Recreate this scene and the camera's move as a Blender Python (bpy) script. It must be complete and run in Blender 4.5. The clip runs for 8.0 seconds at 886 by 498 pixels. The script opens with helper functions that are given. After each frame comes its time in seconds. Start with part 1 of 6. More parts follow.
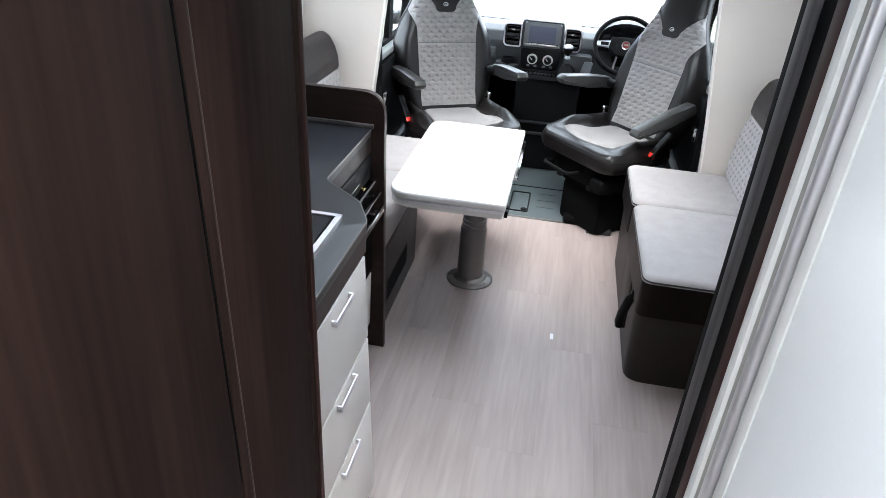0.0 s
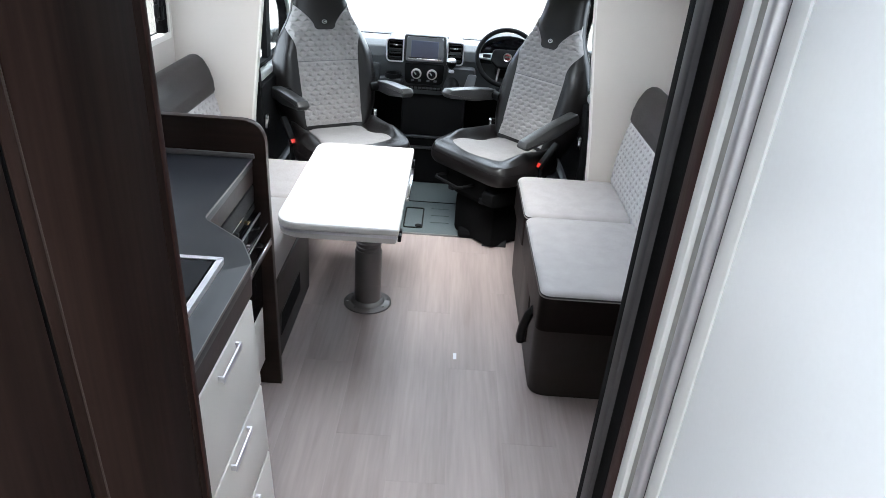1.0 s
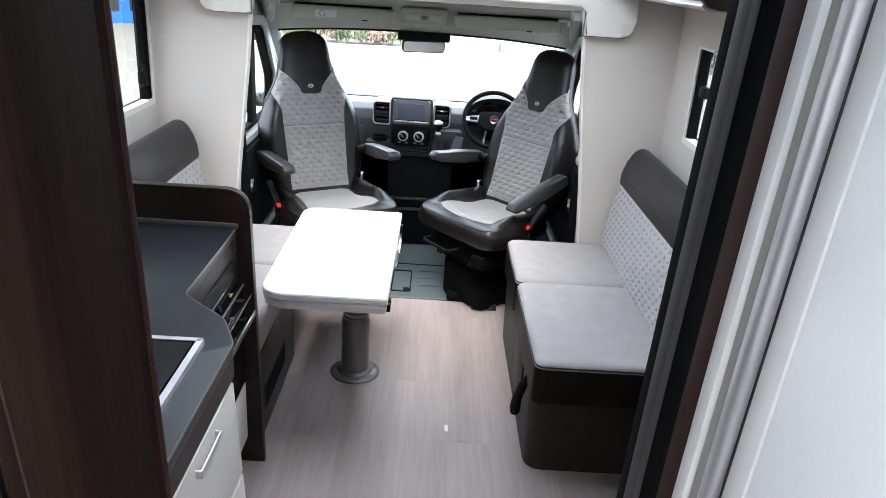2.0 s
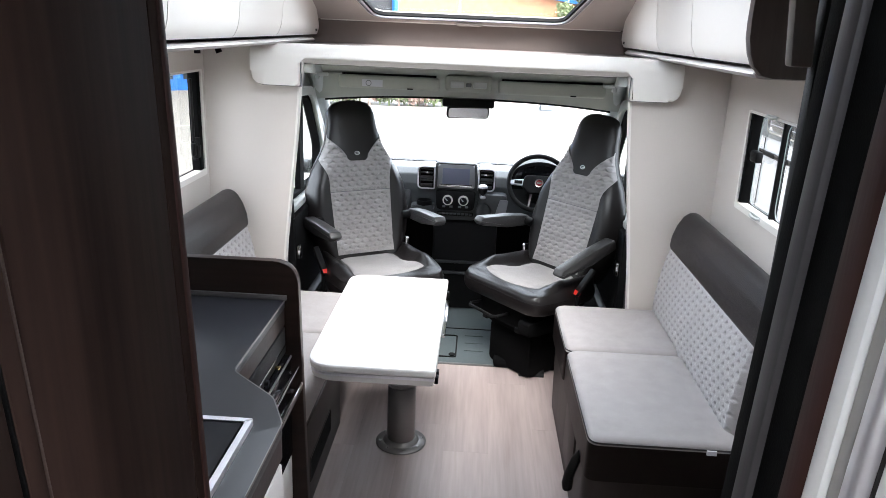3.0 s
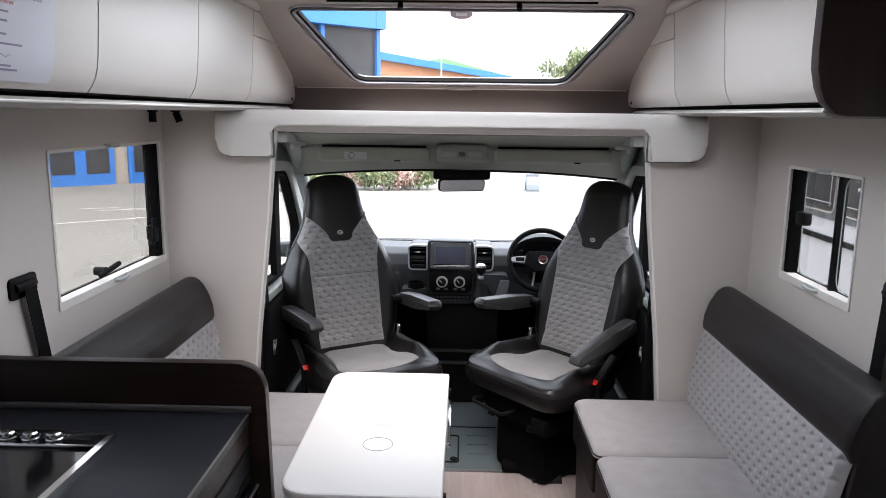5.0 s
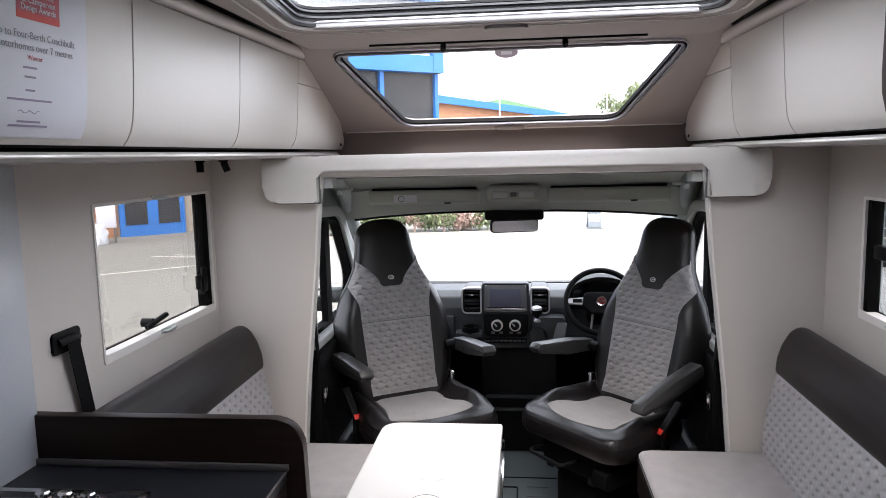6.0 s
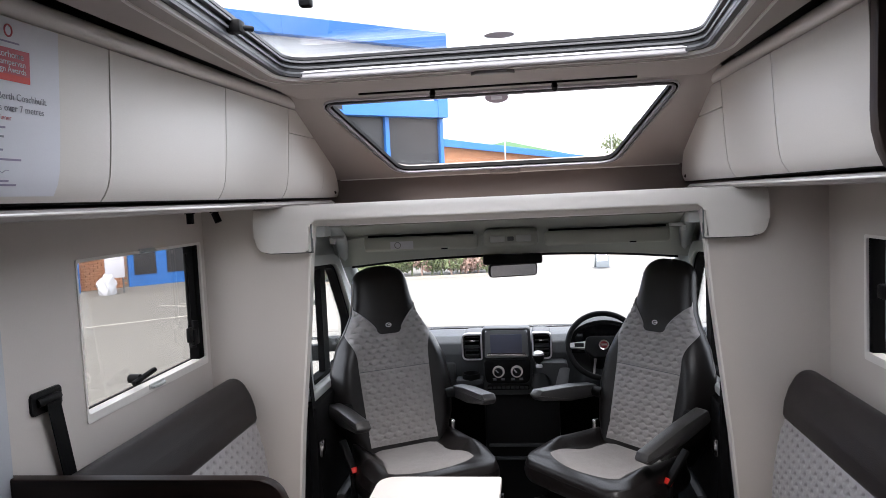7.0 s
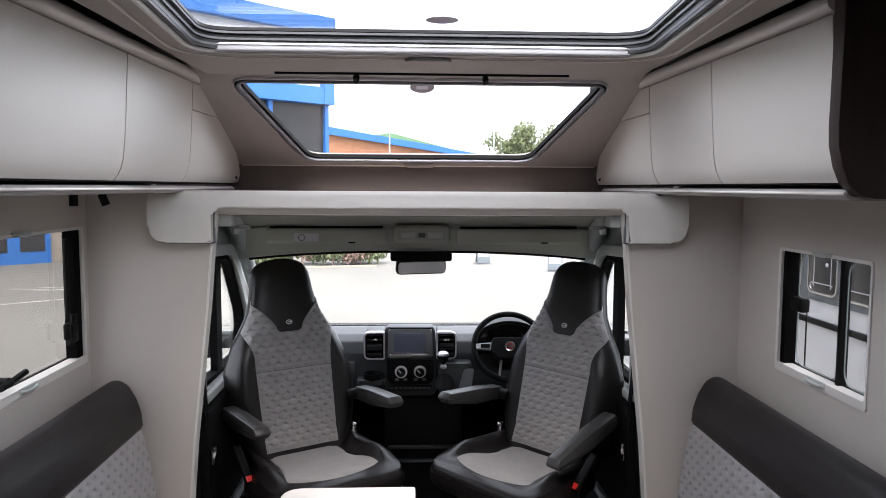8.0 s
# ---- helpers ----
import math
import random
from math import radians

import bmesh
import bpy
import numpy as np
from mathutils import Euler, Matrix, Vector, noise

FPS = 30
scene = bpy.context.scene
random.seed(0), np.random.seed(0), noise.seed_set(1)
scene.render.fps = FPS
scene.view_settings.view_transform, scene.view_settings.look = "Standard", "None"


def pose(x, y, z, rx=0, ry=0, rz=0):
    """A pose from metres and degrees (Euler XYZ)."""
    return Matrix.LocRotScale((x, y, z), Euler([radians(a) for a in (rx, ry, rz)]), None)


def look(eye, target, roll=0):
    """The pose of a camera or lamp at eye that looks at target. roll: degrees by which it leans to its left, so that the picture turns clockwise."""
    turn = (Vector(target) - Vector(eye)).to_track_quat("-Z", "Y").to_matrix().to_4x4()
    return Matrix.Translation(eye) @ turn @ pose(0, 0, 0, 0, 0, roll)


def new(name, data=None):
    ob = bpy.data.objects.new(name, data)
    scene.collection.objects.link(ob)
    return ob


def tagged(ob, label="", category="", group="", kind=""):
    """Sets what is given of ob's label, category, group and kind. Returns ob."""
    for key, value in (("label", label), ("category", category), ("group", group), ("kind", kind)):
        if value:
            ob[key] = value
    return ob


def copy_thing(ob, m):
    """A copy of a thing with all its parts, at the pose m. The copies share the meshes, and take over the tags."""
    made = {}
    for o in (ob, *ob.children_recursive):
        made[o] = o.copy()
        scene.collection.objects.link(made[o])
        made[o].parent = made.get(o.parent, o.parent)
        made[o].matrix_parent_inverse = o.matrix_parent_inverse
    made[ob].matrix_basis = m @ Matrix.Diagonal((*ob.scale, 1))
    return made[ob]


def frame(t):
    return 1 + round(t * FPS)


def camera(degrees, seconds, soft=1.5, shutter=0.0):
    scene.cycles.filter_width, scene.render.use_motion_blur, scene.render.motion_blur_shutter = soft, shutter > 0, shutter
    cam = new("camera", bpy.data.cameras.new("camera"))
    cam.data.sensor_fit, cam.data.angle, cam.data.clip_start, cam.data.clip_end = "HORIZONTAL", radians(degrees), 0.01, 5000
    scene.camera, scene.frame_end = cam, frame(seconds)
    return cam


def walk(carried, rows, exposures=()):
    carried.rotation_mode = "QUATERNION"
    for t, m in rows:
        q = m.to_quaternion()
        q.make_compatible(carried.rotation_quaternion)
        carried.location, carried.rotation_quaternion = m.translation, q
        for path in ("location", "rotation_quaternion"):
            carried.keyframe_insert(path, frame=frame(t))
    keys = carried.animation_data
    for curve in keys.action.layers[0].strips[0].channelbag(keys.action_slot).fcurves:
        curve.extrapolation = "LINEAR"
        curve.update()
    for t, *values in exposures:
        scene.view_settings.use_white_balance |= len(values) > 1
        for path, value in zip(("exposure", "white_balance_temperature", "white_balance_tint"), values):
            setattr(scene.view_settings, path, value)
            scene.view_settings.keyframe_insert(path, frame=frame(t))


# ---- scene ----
cam = camera(62.5, 8.0, soft=0.8)
PATH = [
    (0, (0.107, -3.737, 1.635), (-0.149, -1.971, 0.731), 4.3),
    (0.5, (0.109, -3.698, 1.645), (-0.039, -1.927, 0.728), 4.7),
    (1, (0.11, -3.65, 1.658), (0.126, -1.847, 0.793), 4.2),
    (1.5, (0.099, -3.591, 1.66), (0.188, -1.755, 0.873), 4.6),
    (3, (0.069, -3.524, 1.703), (-0.008, -1.614, 1.116), 2.4),
    (3.5, (-0.001, -3.440, 1.709), (0.002, -1.493, 1.250), 0.8),
    (4, (0.028, -3.299, 1.616), (-0.188, -1.338, 1.287), -1.7),
    (4.5, (0.036, -3.204, 1.574), (-0.272, -1.256, 1.246), -1.9),
    (5, (0.014, -3.106, 1.593), (-0.036, -1.14, 1.229), 0.7),
    (6.5, (0.094, -2.998, 1.595), (-0.187, -1.027, 1.412), -1.9),
    (7, (0.112, -2.967, 1.604), (-0.133, -0.987, 1.465), -2.6),
    (7.5, (0.030, -2.912, 1.599), (-0.125, -0.921, 1.489), -1.6),
    (8, (-0.037, -2.832, 1.617), (0.05, -0.841, 1.448), 0.3),
]
walk(cam, [(t, look(eye, target, roll)) for t, eye, target, roll in PATH],
     exposures=[(0.0, 3.56, 6050, 8), (0.5, 3.5, 6000, 7), (1.5, 3.36, 6000, 8), (3.0, 3.39, 6200, 11), (3.5, 3.10, 6250, 12), (4.0, 2.80, 6300, 13), (5.0, 2.53, 6350, 15), (6.5, 2.40, 6400, 16), (8.0, 2.13, 6400, 16)])

# ---- light: bright overcast day ----
world = bpy.data.worlds.new("sky")
scene.world = world
world.use_nodes = True
wn = world.node_tree.nodes
wl = world.node_tree.links
sky = wn.new("ShaderNodeTexSky")
sky.sky_type = "NISHITA"
sky.sun_disc = False
sky.sun_elevation = radians(61)
sky.sun_rotation = radians(178)
sky.air_density, sky.dust_density, sky.ozone_density = 1.0, 6.0, 1.0
cloud = wn.new("ShaderNodeMix")
cloud.data_type = "RGBA"
cloud.inputs[0].default_value = 0.75
cloud.inputs[7].default_value = (7.5, 7.7, 8.0, 1)
wl.new(sky.outputs[0], cloud.inputs[6])
wl.new(cloud.outputs[2], wn["Background"].inputs[0])
wn["Background"].inputs[1].default_value = 0.15
sun = new("sun", bpy.data.lights.new("sun", "SUN"))
sun.data.energy, sun.data.angle, sun.data.color = 0.7, radians(30), (1.0, 0.97, 0.92)
sun.matrix_basis = look((0.3, -9, 16.5), (0, 0, 0))


# ---- mesh helpers ----
def W(ob):
    m = ob.matrix_parent_inverse @ ob.matrix_basis
    return W(ob.parent) @ m if ob.parent else ob.matrix_basis.copy()


def mesh(name, bm, material, smooth=True):
    me = bpy.data.meshes.new(name)
    bmesh.ops.recalc_face_normals(bm, faces=bm.faces)
    for f in bm.faces:
        f.smooth = smooth
    bm.to_mesh(me)
    bm.free()
    if smooth:
        me.set_sharp_from_angle(angle=radians(38))
    me.materials.append(material)
    return me


def thing(name, base, label, category, group="", rz=0):
    ob = new(name)
    ob.empty_display_size = 0.05
    ob.matrix_basis = pose(*base, 0, 0, rz)
    return tagged(ob, label, category, group)


def part(name, bm, material, parent, label="", local=False, smooth=True):
    ob = new(name, mesh(name, bm, material, smooth))
    ob.parent = parent
    if not local:
        ob.matrix_parent_inverse = W(parent).inverted()
    if label:
        ob["label"] = label
    return ob


def single(name, bm, material, label, category, group="", kind="", smooth=True):
    return tagged(new(name, mesh(name, bm, material, smooth)), label, category, group, kind)


def box(bm, x0, x1, y0, y1, z0, z1, bev=0.0, seg=2, m=None):
    vs = bmesh.ops.create_cube(bm, size=1.0)["verts"]
    mm = Matrix.LocRotScale(((x0 + x1) / 2, (y0 + y1) / 2, (z0 + z1) / 2), None, (abs(x1 - x0), abs(y1 - y0), abs(z1 - z0)))
    bmesh.ops.transform(bm, matrix=mm if m is None else m @ mm, verts=vs)
    if bev:
        es = list({e for v in vs for e in v.link_edges})
        bmesh.ops.bevel(bm, geom=es, offset=bev, segments=seg, profile=0.5, affect="EDGES")
    return bm


def cuboid(x0, x1, y0, y1, z0, z1, bev=0.0, seg=2, m=None):
    return box(bmesh.new(), x0, x1, y0, y1, z0, z1, bev, seg, m)


def rounded(pts, radii, seg=6):
    out = []
    n = len(pts)
    for i in range(n):
        p, a, b = Vector(pts[i]), Vector(pts[i - 1]), Vector(pts[(i + 1) % n])
        r = radii[i] if isinstance(radii, (list, tuple)) else radii
        if r <= 0:
            out.append(tuple(p))
            continue
        u, v = (a - p).normalized(), (b - p).normalized()
        ang = math.acos(max(-1, min(1, u.dot(v))))
        d = min(r / math.tan(ang / 2), (a - p).length * 0.49, (b - p).length * 0.49)
        p0, p1 = p + u * d, p + v * d
        for k in range(seg + 1):
            s = k / seg
            q = p0 * (1 - s) ** 2 + p * 2 * s * (1 - s) + p1 * s ** 2
            out.append(tuple(q))
    return out


def put_axis(axis, u, v, a):
    return {"x": (a, u, v), "y": (u, a, v), "z": (u, v, a)}[axis]


def prism(bm, pts, axis, a0, a1, bev=0.0, m=None):
    lo = [bm.verts.new(put_axis(axis, u, v, a0)) for u, v in pts]
    hi = [bm.verts.new(put_axis(axis, u, v, a1)) for u, v in pts]
    n = len(pts)
    f0, f1 = bm.faces.new(lo), bm.faces.new(list(reversed(hi)))
    for i in range(n):
        bm.faces.new((lo[i], lo[i - 1], hi[i - 1], hi[i]))
    if m is not None:
        bmesh.ops.transform(bm, matrix=m, verts=lo + hi)
    if bev:
        es = list({e for f in (f0, f1) for e in f.edges})
        bmesh.ops.bevel(bm, geom=es, offset=bev, segments=2, profile=0.5, affect="EDGES")
    return bm


def slab(pts, axis, a0, a1, bev=0.0, m=None):
    return prism(bmesh.new(), pts, axis, a0, a1, bev, m)


def ring(bm, outer, inner, axis, a0, a1, m=None):
    """A flat frame between two outlines with the same number of points."""
    n = len(outer)
    vs = [[bm.verts.new(put_axis(axis, u, v, a)) for u, v in pts] for pts, a in ((outer, a0), (inner, a0), (inner, a1), (outer, a1))]
    for i in range(n):
        for k in range(4):
            a, b = vs[k], vs[(k + 1) % 4]
            bm.faces.new((a[i - 1], a[i], b[i], b[i - 1]))
    if m is not None:
        bmesh.ops.transform(bm, matrix=m, verts=[v for r in vs for v in r])
    return bm


def inset(pts, d):
    """An outline moved inwards by d (counter-clockwise points)."""
    out = []
    n = len(pts)
    for i in range(n):
        a, p, b = Vector(pts[i - 1]), Vector(pts[i]), Vector(pts[(i + 1) % n])
        e0, e1 = (p - a), (b - p)
        if e0.length < 1e-9 or e1.length < 1e-9:
            out.append(tuple(p))
            continue
        n0 = Vector((-e0.y, e0.x)).normalized()
        n1 = Vector((-e1.y, e1.x)).normalized()
        k = (n0 + n1)
        k = k / max(0.2, k.length_squared) * 2
        out.append(tuple(p + k * d))
    return out


def cyl(bm, p0, p1, r0, r1=None, n=24, caps=True):
    p0, p1 = Vector(p0), Vector(p1)
    q = (p1 - p0).to_track_quat("Z", "Y").to_matrix().to_4x4()
    bmesh.ops.create_cone(bm, cap_ends=caps, segments=n, radius1=r0, radius2=r0 if r1 is None else r1, depth=(p1 - p0).length,
                          matrix=Matrix.Translation((p0 + p1) / 2) @ q)
    return bm


def rod(p0, p1, r0, r1=None, n=24):
    return cyl(bmesh.new(), p0, p1, r0, r1, n)


def tube(bm, pts, r, n=8, closed=False, flat=1.0):
    pts = [Vector(p) for p in pts]
    rings = []
    up = None
    for i, p in enumerate(pts):
        a = pts[i - 1] if (i or closed) else p
        b = pts[(i + 1) % len(pts)] if (i < len(pts) - 1 or closed) else p
        d = (b - a).normalized()
        if up is None:
            up = Vector((0, 0, 1)) if abs(d.z) < 0.9 else Vector((0, 1, 0))
        s = d.cross(up).normalized()
        up = s.cross(d).normalized()
        rings.append([bm.verts.new(p + s * math.cos(2 * math.pi * k / n) * r + up * math.sin(2 * math.pi * k / n) * r * flat) for k in range(n)])
    m = len(rings)
    for i in range(m if closed else m - 1):
        a, b = rings[i], rings[(i + 1) % m]
        for k in range(n):
            bm.faces.new((a[k - 1], a[k], b[k], b[k - 1]))
    if not closed:
        bm.faces.new(rings[0])
        bm.faces.new(list(reversed(rings[-1])))
    return bm


def lathe(bm, prof, c, n=32):
    rings = [[bm.verts.new((c[0] + r * math.cos(2 * math.pi * k / n), c[1] + r * math.sin(2 * math.pi * k / n), c[2] + z)) for k in range(n)] for r, z in prof]
    for a, b in zip(rings, rings[1:]):
        for k in range(n):
            bm.faces.new((a[k - 1], a[k], b[k], b[k - 1]))
    bm.faces.new(rings[0])
    bm.faces.new(list(reversed(rings[-1])))
    return bm


def loft(bm, rings, cap=True):
    vs = [[bm.verts.new(p) for p in r] for r in rings]
    for a, b in zip(vs, vs[1:]):
        for k in range(len(a)):
            bm.faces.new((a[k - 1], a[k], b[k], b[k - 1]))
    if cap:
        bm.faces.new(vs[0])
        bm.faces.new(list(reversed(vs[-1])))
    return bm


def sheet(bm, fn, nu, nv):
    """An open grid of points fn(s, t), s and t from 0 to 1."""
    g = [[bm.verts.new(fn(i / nu, j / nv)) for j in range(nv + 1)] for i in range(nu + 1)]
    for i in range(nu):
        for j in range(nv):
            bm.faces.new((g[i][j], g[i + 1][j], g[i + 1][j + 1], g[i][j + 1]))
    return bm


def quilt(u, v, su, sv, depth, line=0.2):
    """Height of padded fabric: rows of soft scallops, stitched down at staggered points."""
    cut = 0.0
    r0 = math.floor(v / sv)
    for r in (r0 - 1, r0, r0 + 1, r0 + 2):
        o = 0.5 * su if r % 2 else 0.0
        c = math.cos(2 * math.pi * (u - o) / su)
        dv = v - r * sv - 0.16 * sv * c
        pin = (0.5 + 0.5 * c) ** 3
        cut = max(cut, (line + (1 - line) * pin) * math.exp(-(dv / (sv * (0.15 + 0.10 * pin))) ** 2))
    return depth * (0.75 - cut)


# ---- materials ----
def material(name, color, rough=0.5, metal=0.0, var=0.06, scale=6.0, bump=0.0, fine=250.0, stretch=(1, 1, 1), other=None, coat=0.0, spec=0.5, sheen=0.0):
    """Base colour with broad and fine variation, uneven gloss and fine relief."""
    mt = bpy.data.materials.new(name)
    mt.use_nodes = True
    n, l = mt.node_tree.nodes, mt.node_tree.links
    b = n["Principled BSDF"]
    tc, mp = n.new("ShaderNodeTexCoord"), n.new("ShaderNodeMapping")
    mp.inputs["Scale"].default_value = stretch
    l.new(tc.outputs["Object"], mp.inputs["Vector"])
    big, small = n.new("ShaderNodeTexNoise"), n.new("ShaderNodeTexNoise")
    big.inputs["Scale"].default_value, big.inputs["Detail"].default_value = scale, 4
    small.inputs["Scale"].default_value, small.inputs["Detail"].default_value = fine, 2
    l.new(mp.outputs[0], big.inputs["Vector"])
    l.new(mp.outputs[0], small.inputs["Vector"])
    mixf = n.new("ShaderNodeMath")
    mixf.operation = "MULTIPLY_ADD"
    mixf.inputs[1].default_value = 0.35
    l.new(small.outputs[0], mixf.inputs[0])
    sc = n.new("ShaderNodeMath")
    sc.operation = "MULTIPLY"
    sc.inputs[1].default_value = 0.65
    l.new(big.outputs[0], sc.inputs[0])
    l.new(sc.outputs[0], mixf.inputs[2])
    ramp = n.new("ShaderNodeValToRGB")
    dark = other if other else [c * (1 - var) for c in color]
    lite = color if other else [min(1, c * (1 + var)) for c in color]
    ramp.color_ramp.elements[0].position, ramp.color_ramp.elements[1].position = 0.32, 0.68
    ramp.color_ramp.elements[0].color, ramp.color_ramp.elements[1].color = (*dark, 1), (*lite, 1)
    l.new(mixf.outputs[0], ramp.inputs[0])
    l.new(ramp.outputs[0], b.inputs["Base Color"])
    rr = n.new("ShaderNodeMapRange")
    rr.inputs["To Min"].default_value, rr.inputs["To Max"].default_value = max(0.0, rough * 0.88), min(1, rough * 1.12)
    l.new(big.outputs[0], rr.inputs[0])
    l.new(rr.outputs[0], b.inputs["Roughness"])
    b.inputs["Metallic"].default_value = metal
    b.inputs["Coat Weight"].default_value = coat
    b.inputs["Specular IOR Level"].default_value = spec
    b.inputs["Sheen Weight"].default_value = sheen
    if bump:
        bp = n.new("ShaderNodeBump")
        bp.inputs["Strength"].default_value, bp.inputs["Distance"].default_value = bump, 0.002
        l.new(small.outputs[0], bp.inputs["Height"])
        l.new(bp.outputs[0], b.inputs["Normal"])
    return mt


def glass(name, tint=(0.95, 0.97, 0.97), gloss=1.0):
    mt = bpy.data.materials.new(name)
    mt.use_nodes = True
    n, l = mt.node_tree.nodes, mt.node_tree.links
    n.remove(n["Principled BSDF"])
    tr, gl, mx, fr = n.new("ShaderNodeBsdfTransparent"), n.new("ShaderNodeBsdfGlossy"), n.new("ShaderNodeMixShader"), n.new("ShaderNodeLayerWeight")
    tr.inputs[0].default_value = (*tint, 1)
    gl.inputs["Roughness"].default_value = 0.02
    pw, ad = n.new("ShaderNodeMath"), n.new("ShaderNodeMath")
    pw.operation, ad.operation = "POWER", "MULTIPLY_ADD"
    pw.inputs[1].default_value = 5.0
    ad.inputs[1].default_value, ad.inputs[2].default_value = 0.8 * gloss, 0.03 * gloss
    l.new(fr.outputs["Facing"], pw.inputs[0])
    l.new(pw.outputs[0], ad.inputs[0])
    l.new(ad.outputs[0], mx.inputs[0])
    l.new(tr.outputs[0], mx.inputs[1])
    l.new(gl.outputs[0], mx.inputs[2])
    l.new(mx.outputs[0], n["Material Output"].inputs[0])
    return mt


def planks_material():
    mt = material("floor_vinyl", (0.358, 0.298, 0.285), 0.45, 0, 0, 7, 0.05, 60, (1.0, 0.06, 1), (0.228, 0.183, 0.175))
    n, l = mt.node_tree.nodes, mt.node_tree.links
    b = n["Principled BSDF"]
    info, hsv, mr = n.new("ShaderNodeObjectInfo"), n.new("ShaderNodeHueSaturation"), n.new("ShaderNodeMapRange")
    mr.inputs["To Min"].default_value, mr.inputs["To Max"].default_value = 0.985, 1.018
    l.new(info.outputs["Random"], mr.inputs[0])
    mp = n["Mapping"]
    shift = n.new("ShaderNodeCombineXYZ")
    big = n.new("ShaderNodeMath")
    big.operation = "MULTIPLY"
    big.inputs[1].default_value = 37.0
    l.new(info.outputs["Random"], big.inputs[0])
    l.new(big.outputs[0], shift.inputs[0])
    l.new(big.outputs[0], shift.inputs[1])
    l.new(shift.outputs[0], mp.inputs["Location"])
    l.new(mr.outputs[0], hsv.inputs["Value"])
    l.new(b.inputs["Base Color"].links[0].from_socket, hsv.inputs["Color"])
    l.new(hsv.outputs[0], b.inputs["Base Color"])
    return mt


M_WALL = material("wall_board", (0.56, 0.515, 0.475), 0.62, 0, 0.03, 3, 0.12, 500, (1, 1, 0.25))
M_LOCK = material("locker_laminate", (0.62, 0.58, 0.535), 0.36, 0, 0.03, 2.5, 0.05, 400, (1, 0.3, 1))
# laminate greige darkened to hold the shade on the locker undersides
M_RAIL_SHADE = material("greige_rail_shade", (0.36, 0.335, 0.31), 0.5, 0, 0.03, 3, 0.05, 400)
M_CORN = material("satin_cornice", (0.74, 0.70, 0.66), 0.22, 0.15, 0.03, 2.5, 0.04, 400, (1, 0.3, 1))
M_CEIL = material("ceiling_fabric", (0.42, 0.375, 0.345), 0.8, 0, 0.04, 3, 0.12, 600)
M_LEDGE = material("brown_ledge_fabric", (0.145, 0.116, 0.103), 0.8, 0, 0.06, 3, 0.12, 600)
M_TRIM = material("white_moulding", (0.72, 0.69, 0.65), 0.45, 0, 0.02, 4, 0.05, 300)
M_WHITEC = material("white_cassette", (0.50, 0.49, 0.50), 0.4, 0, 0.02, 4, 0.03, 300)
M_WOOD = material("dark_wood", (0.0310, 0.0182, 0.0150), 0.6, 0, 0, 9, 0.16, 70, (1, 1, 0.035), (0.0095, 0.0058, 0.0050), spec=0.02)
M_WOODY = material("dark_wood_across", (0.036, 0.0215, 0.0170), 0.42, 0, 0, 9, 0.2, 45, (0.06, 1, 1), (0.0110, 0.0070, 0.0058), spec=0.18)
M_WOODP = material("brown_end_panel", (0.052, 0.037, 0.032), 0.45, 0, 0, 9, 0.2, 60, (1, 1, 0.05), (0.026, 0.018, 0.0155), spec=0.25)
M_FLOOR = planks_material()
M_JOINT = material("floor_joint", (0.31, 0.26, 0.25), 0.7)
M_FAB = material("grey_weave", (0.30, 0.278, 0.274), 0.9, 0, 0.10, 18, 0.5, 900, sheen=0.2)
M_FABQ = material("quilted_weave", (0.36, 0.345, 0.34), 0.9, 0, 0.10, 30, 0.5, 900, sheen=0.2)
M_CHAIR = material("chair_weave", (0.26, 0.247, 0.243), 0.9, 0, 0.10, 18, 0.5, 900, sheen=0.2)
M_CHAIRQ = material("chair_quilted_weave", (0.30, 0.288, 0.286), 0.9, 0, 0.14, 30, 0.6, 900, sheen=0.2)
M_LEATH = material("dark_leather", (0.0135, 0.0108, 0.0112), 0.40, 0, 0.18, 14, 0.4, 420, spec=0.34)
M_LEATHC = material("chair_leather", (0.0068, 0.0056, 0.0056), 0.30, 0, 0.2, 14, 0.3, 420, spec=0.42)
M_BROWN = material("dark_brown_panel", (0.0072, 0.0042, 0.0036), 0.45, 0, 0.2, 8, 0.15, 300, spec=0.12)
# carcass colour, which also paints the shade in the ceiling recess
M_CARC_SHADE = material("carcass_and_recess_shade", (0.030, 0.027, 0.025), 0.7, 0, 0.1, 8, 0.1, 300, spec=0.1)
M_BLACK = material("black_plastic", (0.0042, 0.0042, 0.0046), 0.5, 0, 0.15, 20, 0.25, 700, spec=0.15)
M_RUB = material("black_rubber", (0.0048, 0.0048, 0.005), 0.6, 0, 0.1, 20, 0.1, 500, spec=0.12)
M_GREYP = material("grey_plastic", (0.12, 0.125, 0.13), 0.5, 0, 0.1, 20, 0.25, 700)
M_DASH = material("dashboard_plastic", (0.032, 0.0355, 0.038), 0.45, 0, 0.1, 12, 0.35, 800)
M_HEADL = material("cab_headliner", (0.38, 0.39, 0.35), 0.85, 0, 0.05, 8, 0.15, 500)
M_LIGHTP = material("pale_grey_plastic", (0.47, 0.49, 0.475), 0.45, 0, 0.04, 8, 0.1, 500)
M_CHROME = material("chrome", (0.78, 0.78, 0.78), 0.12, 1.0, 0.03, 20, 0.02, 300)
M_ALU = material("brushed_aluminium", (0.74, 0.73, 0.76), 0.42, 0.85, 0.06, 10, 0.08, 200, (1, 1, 0.05))
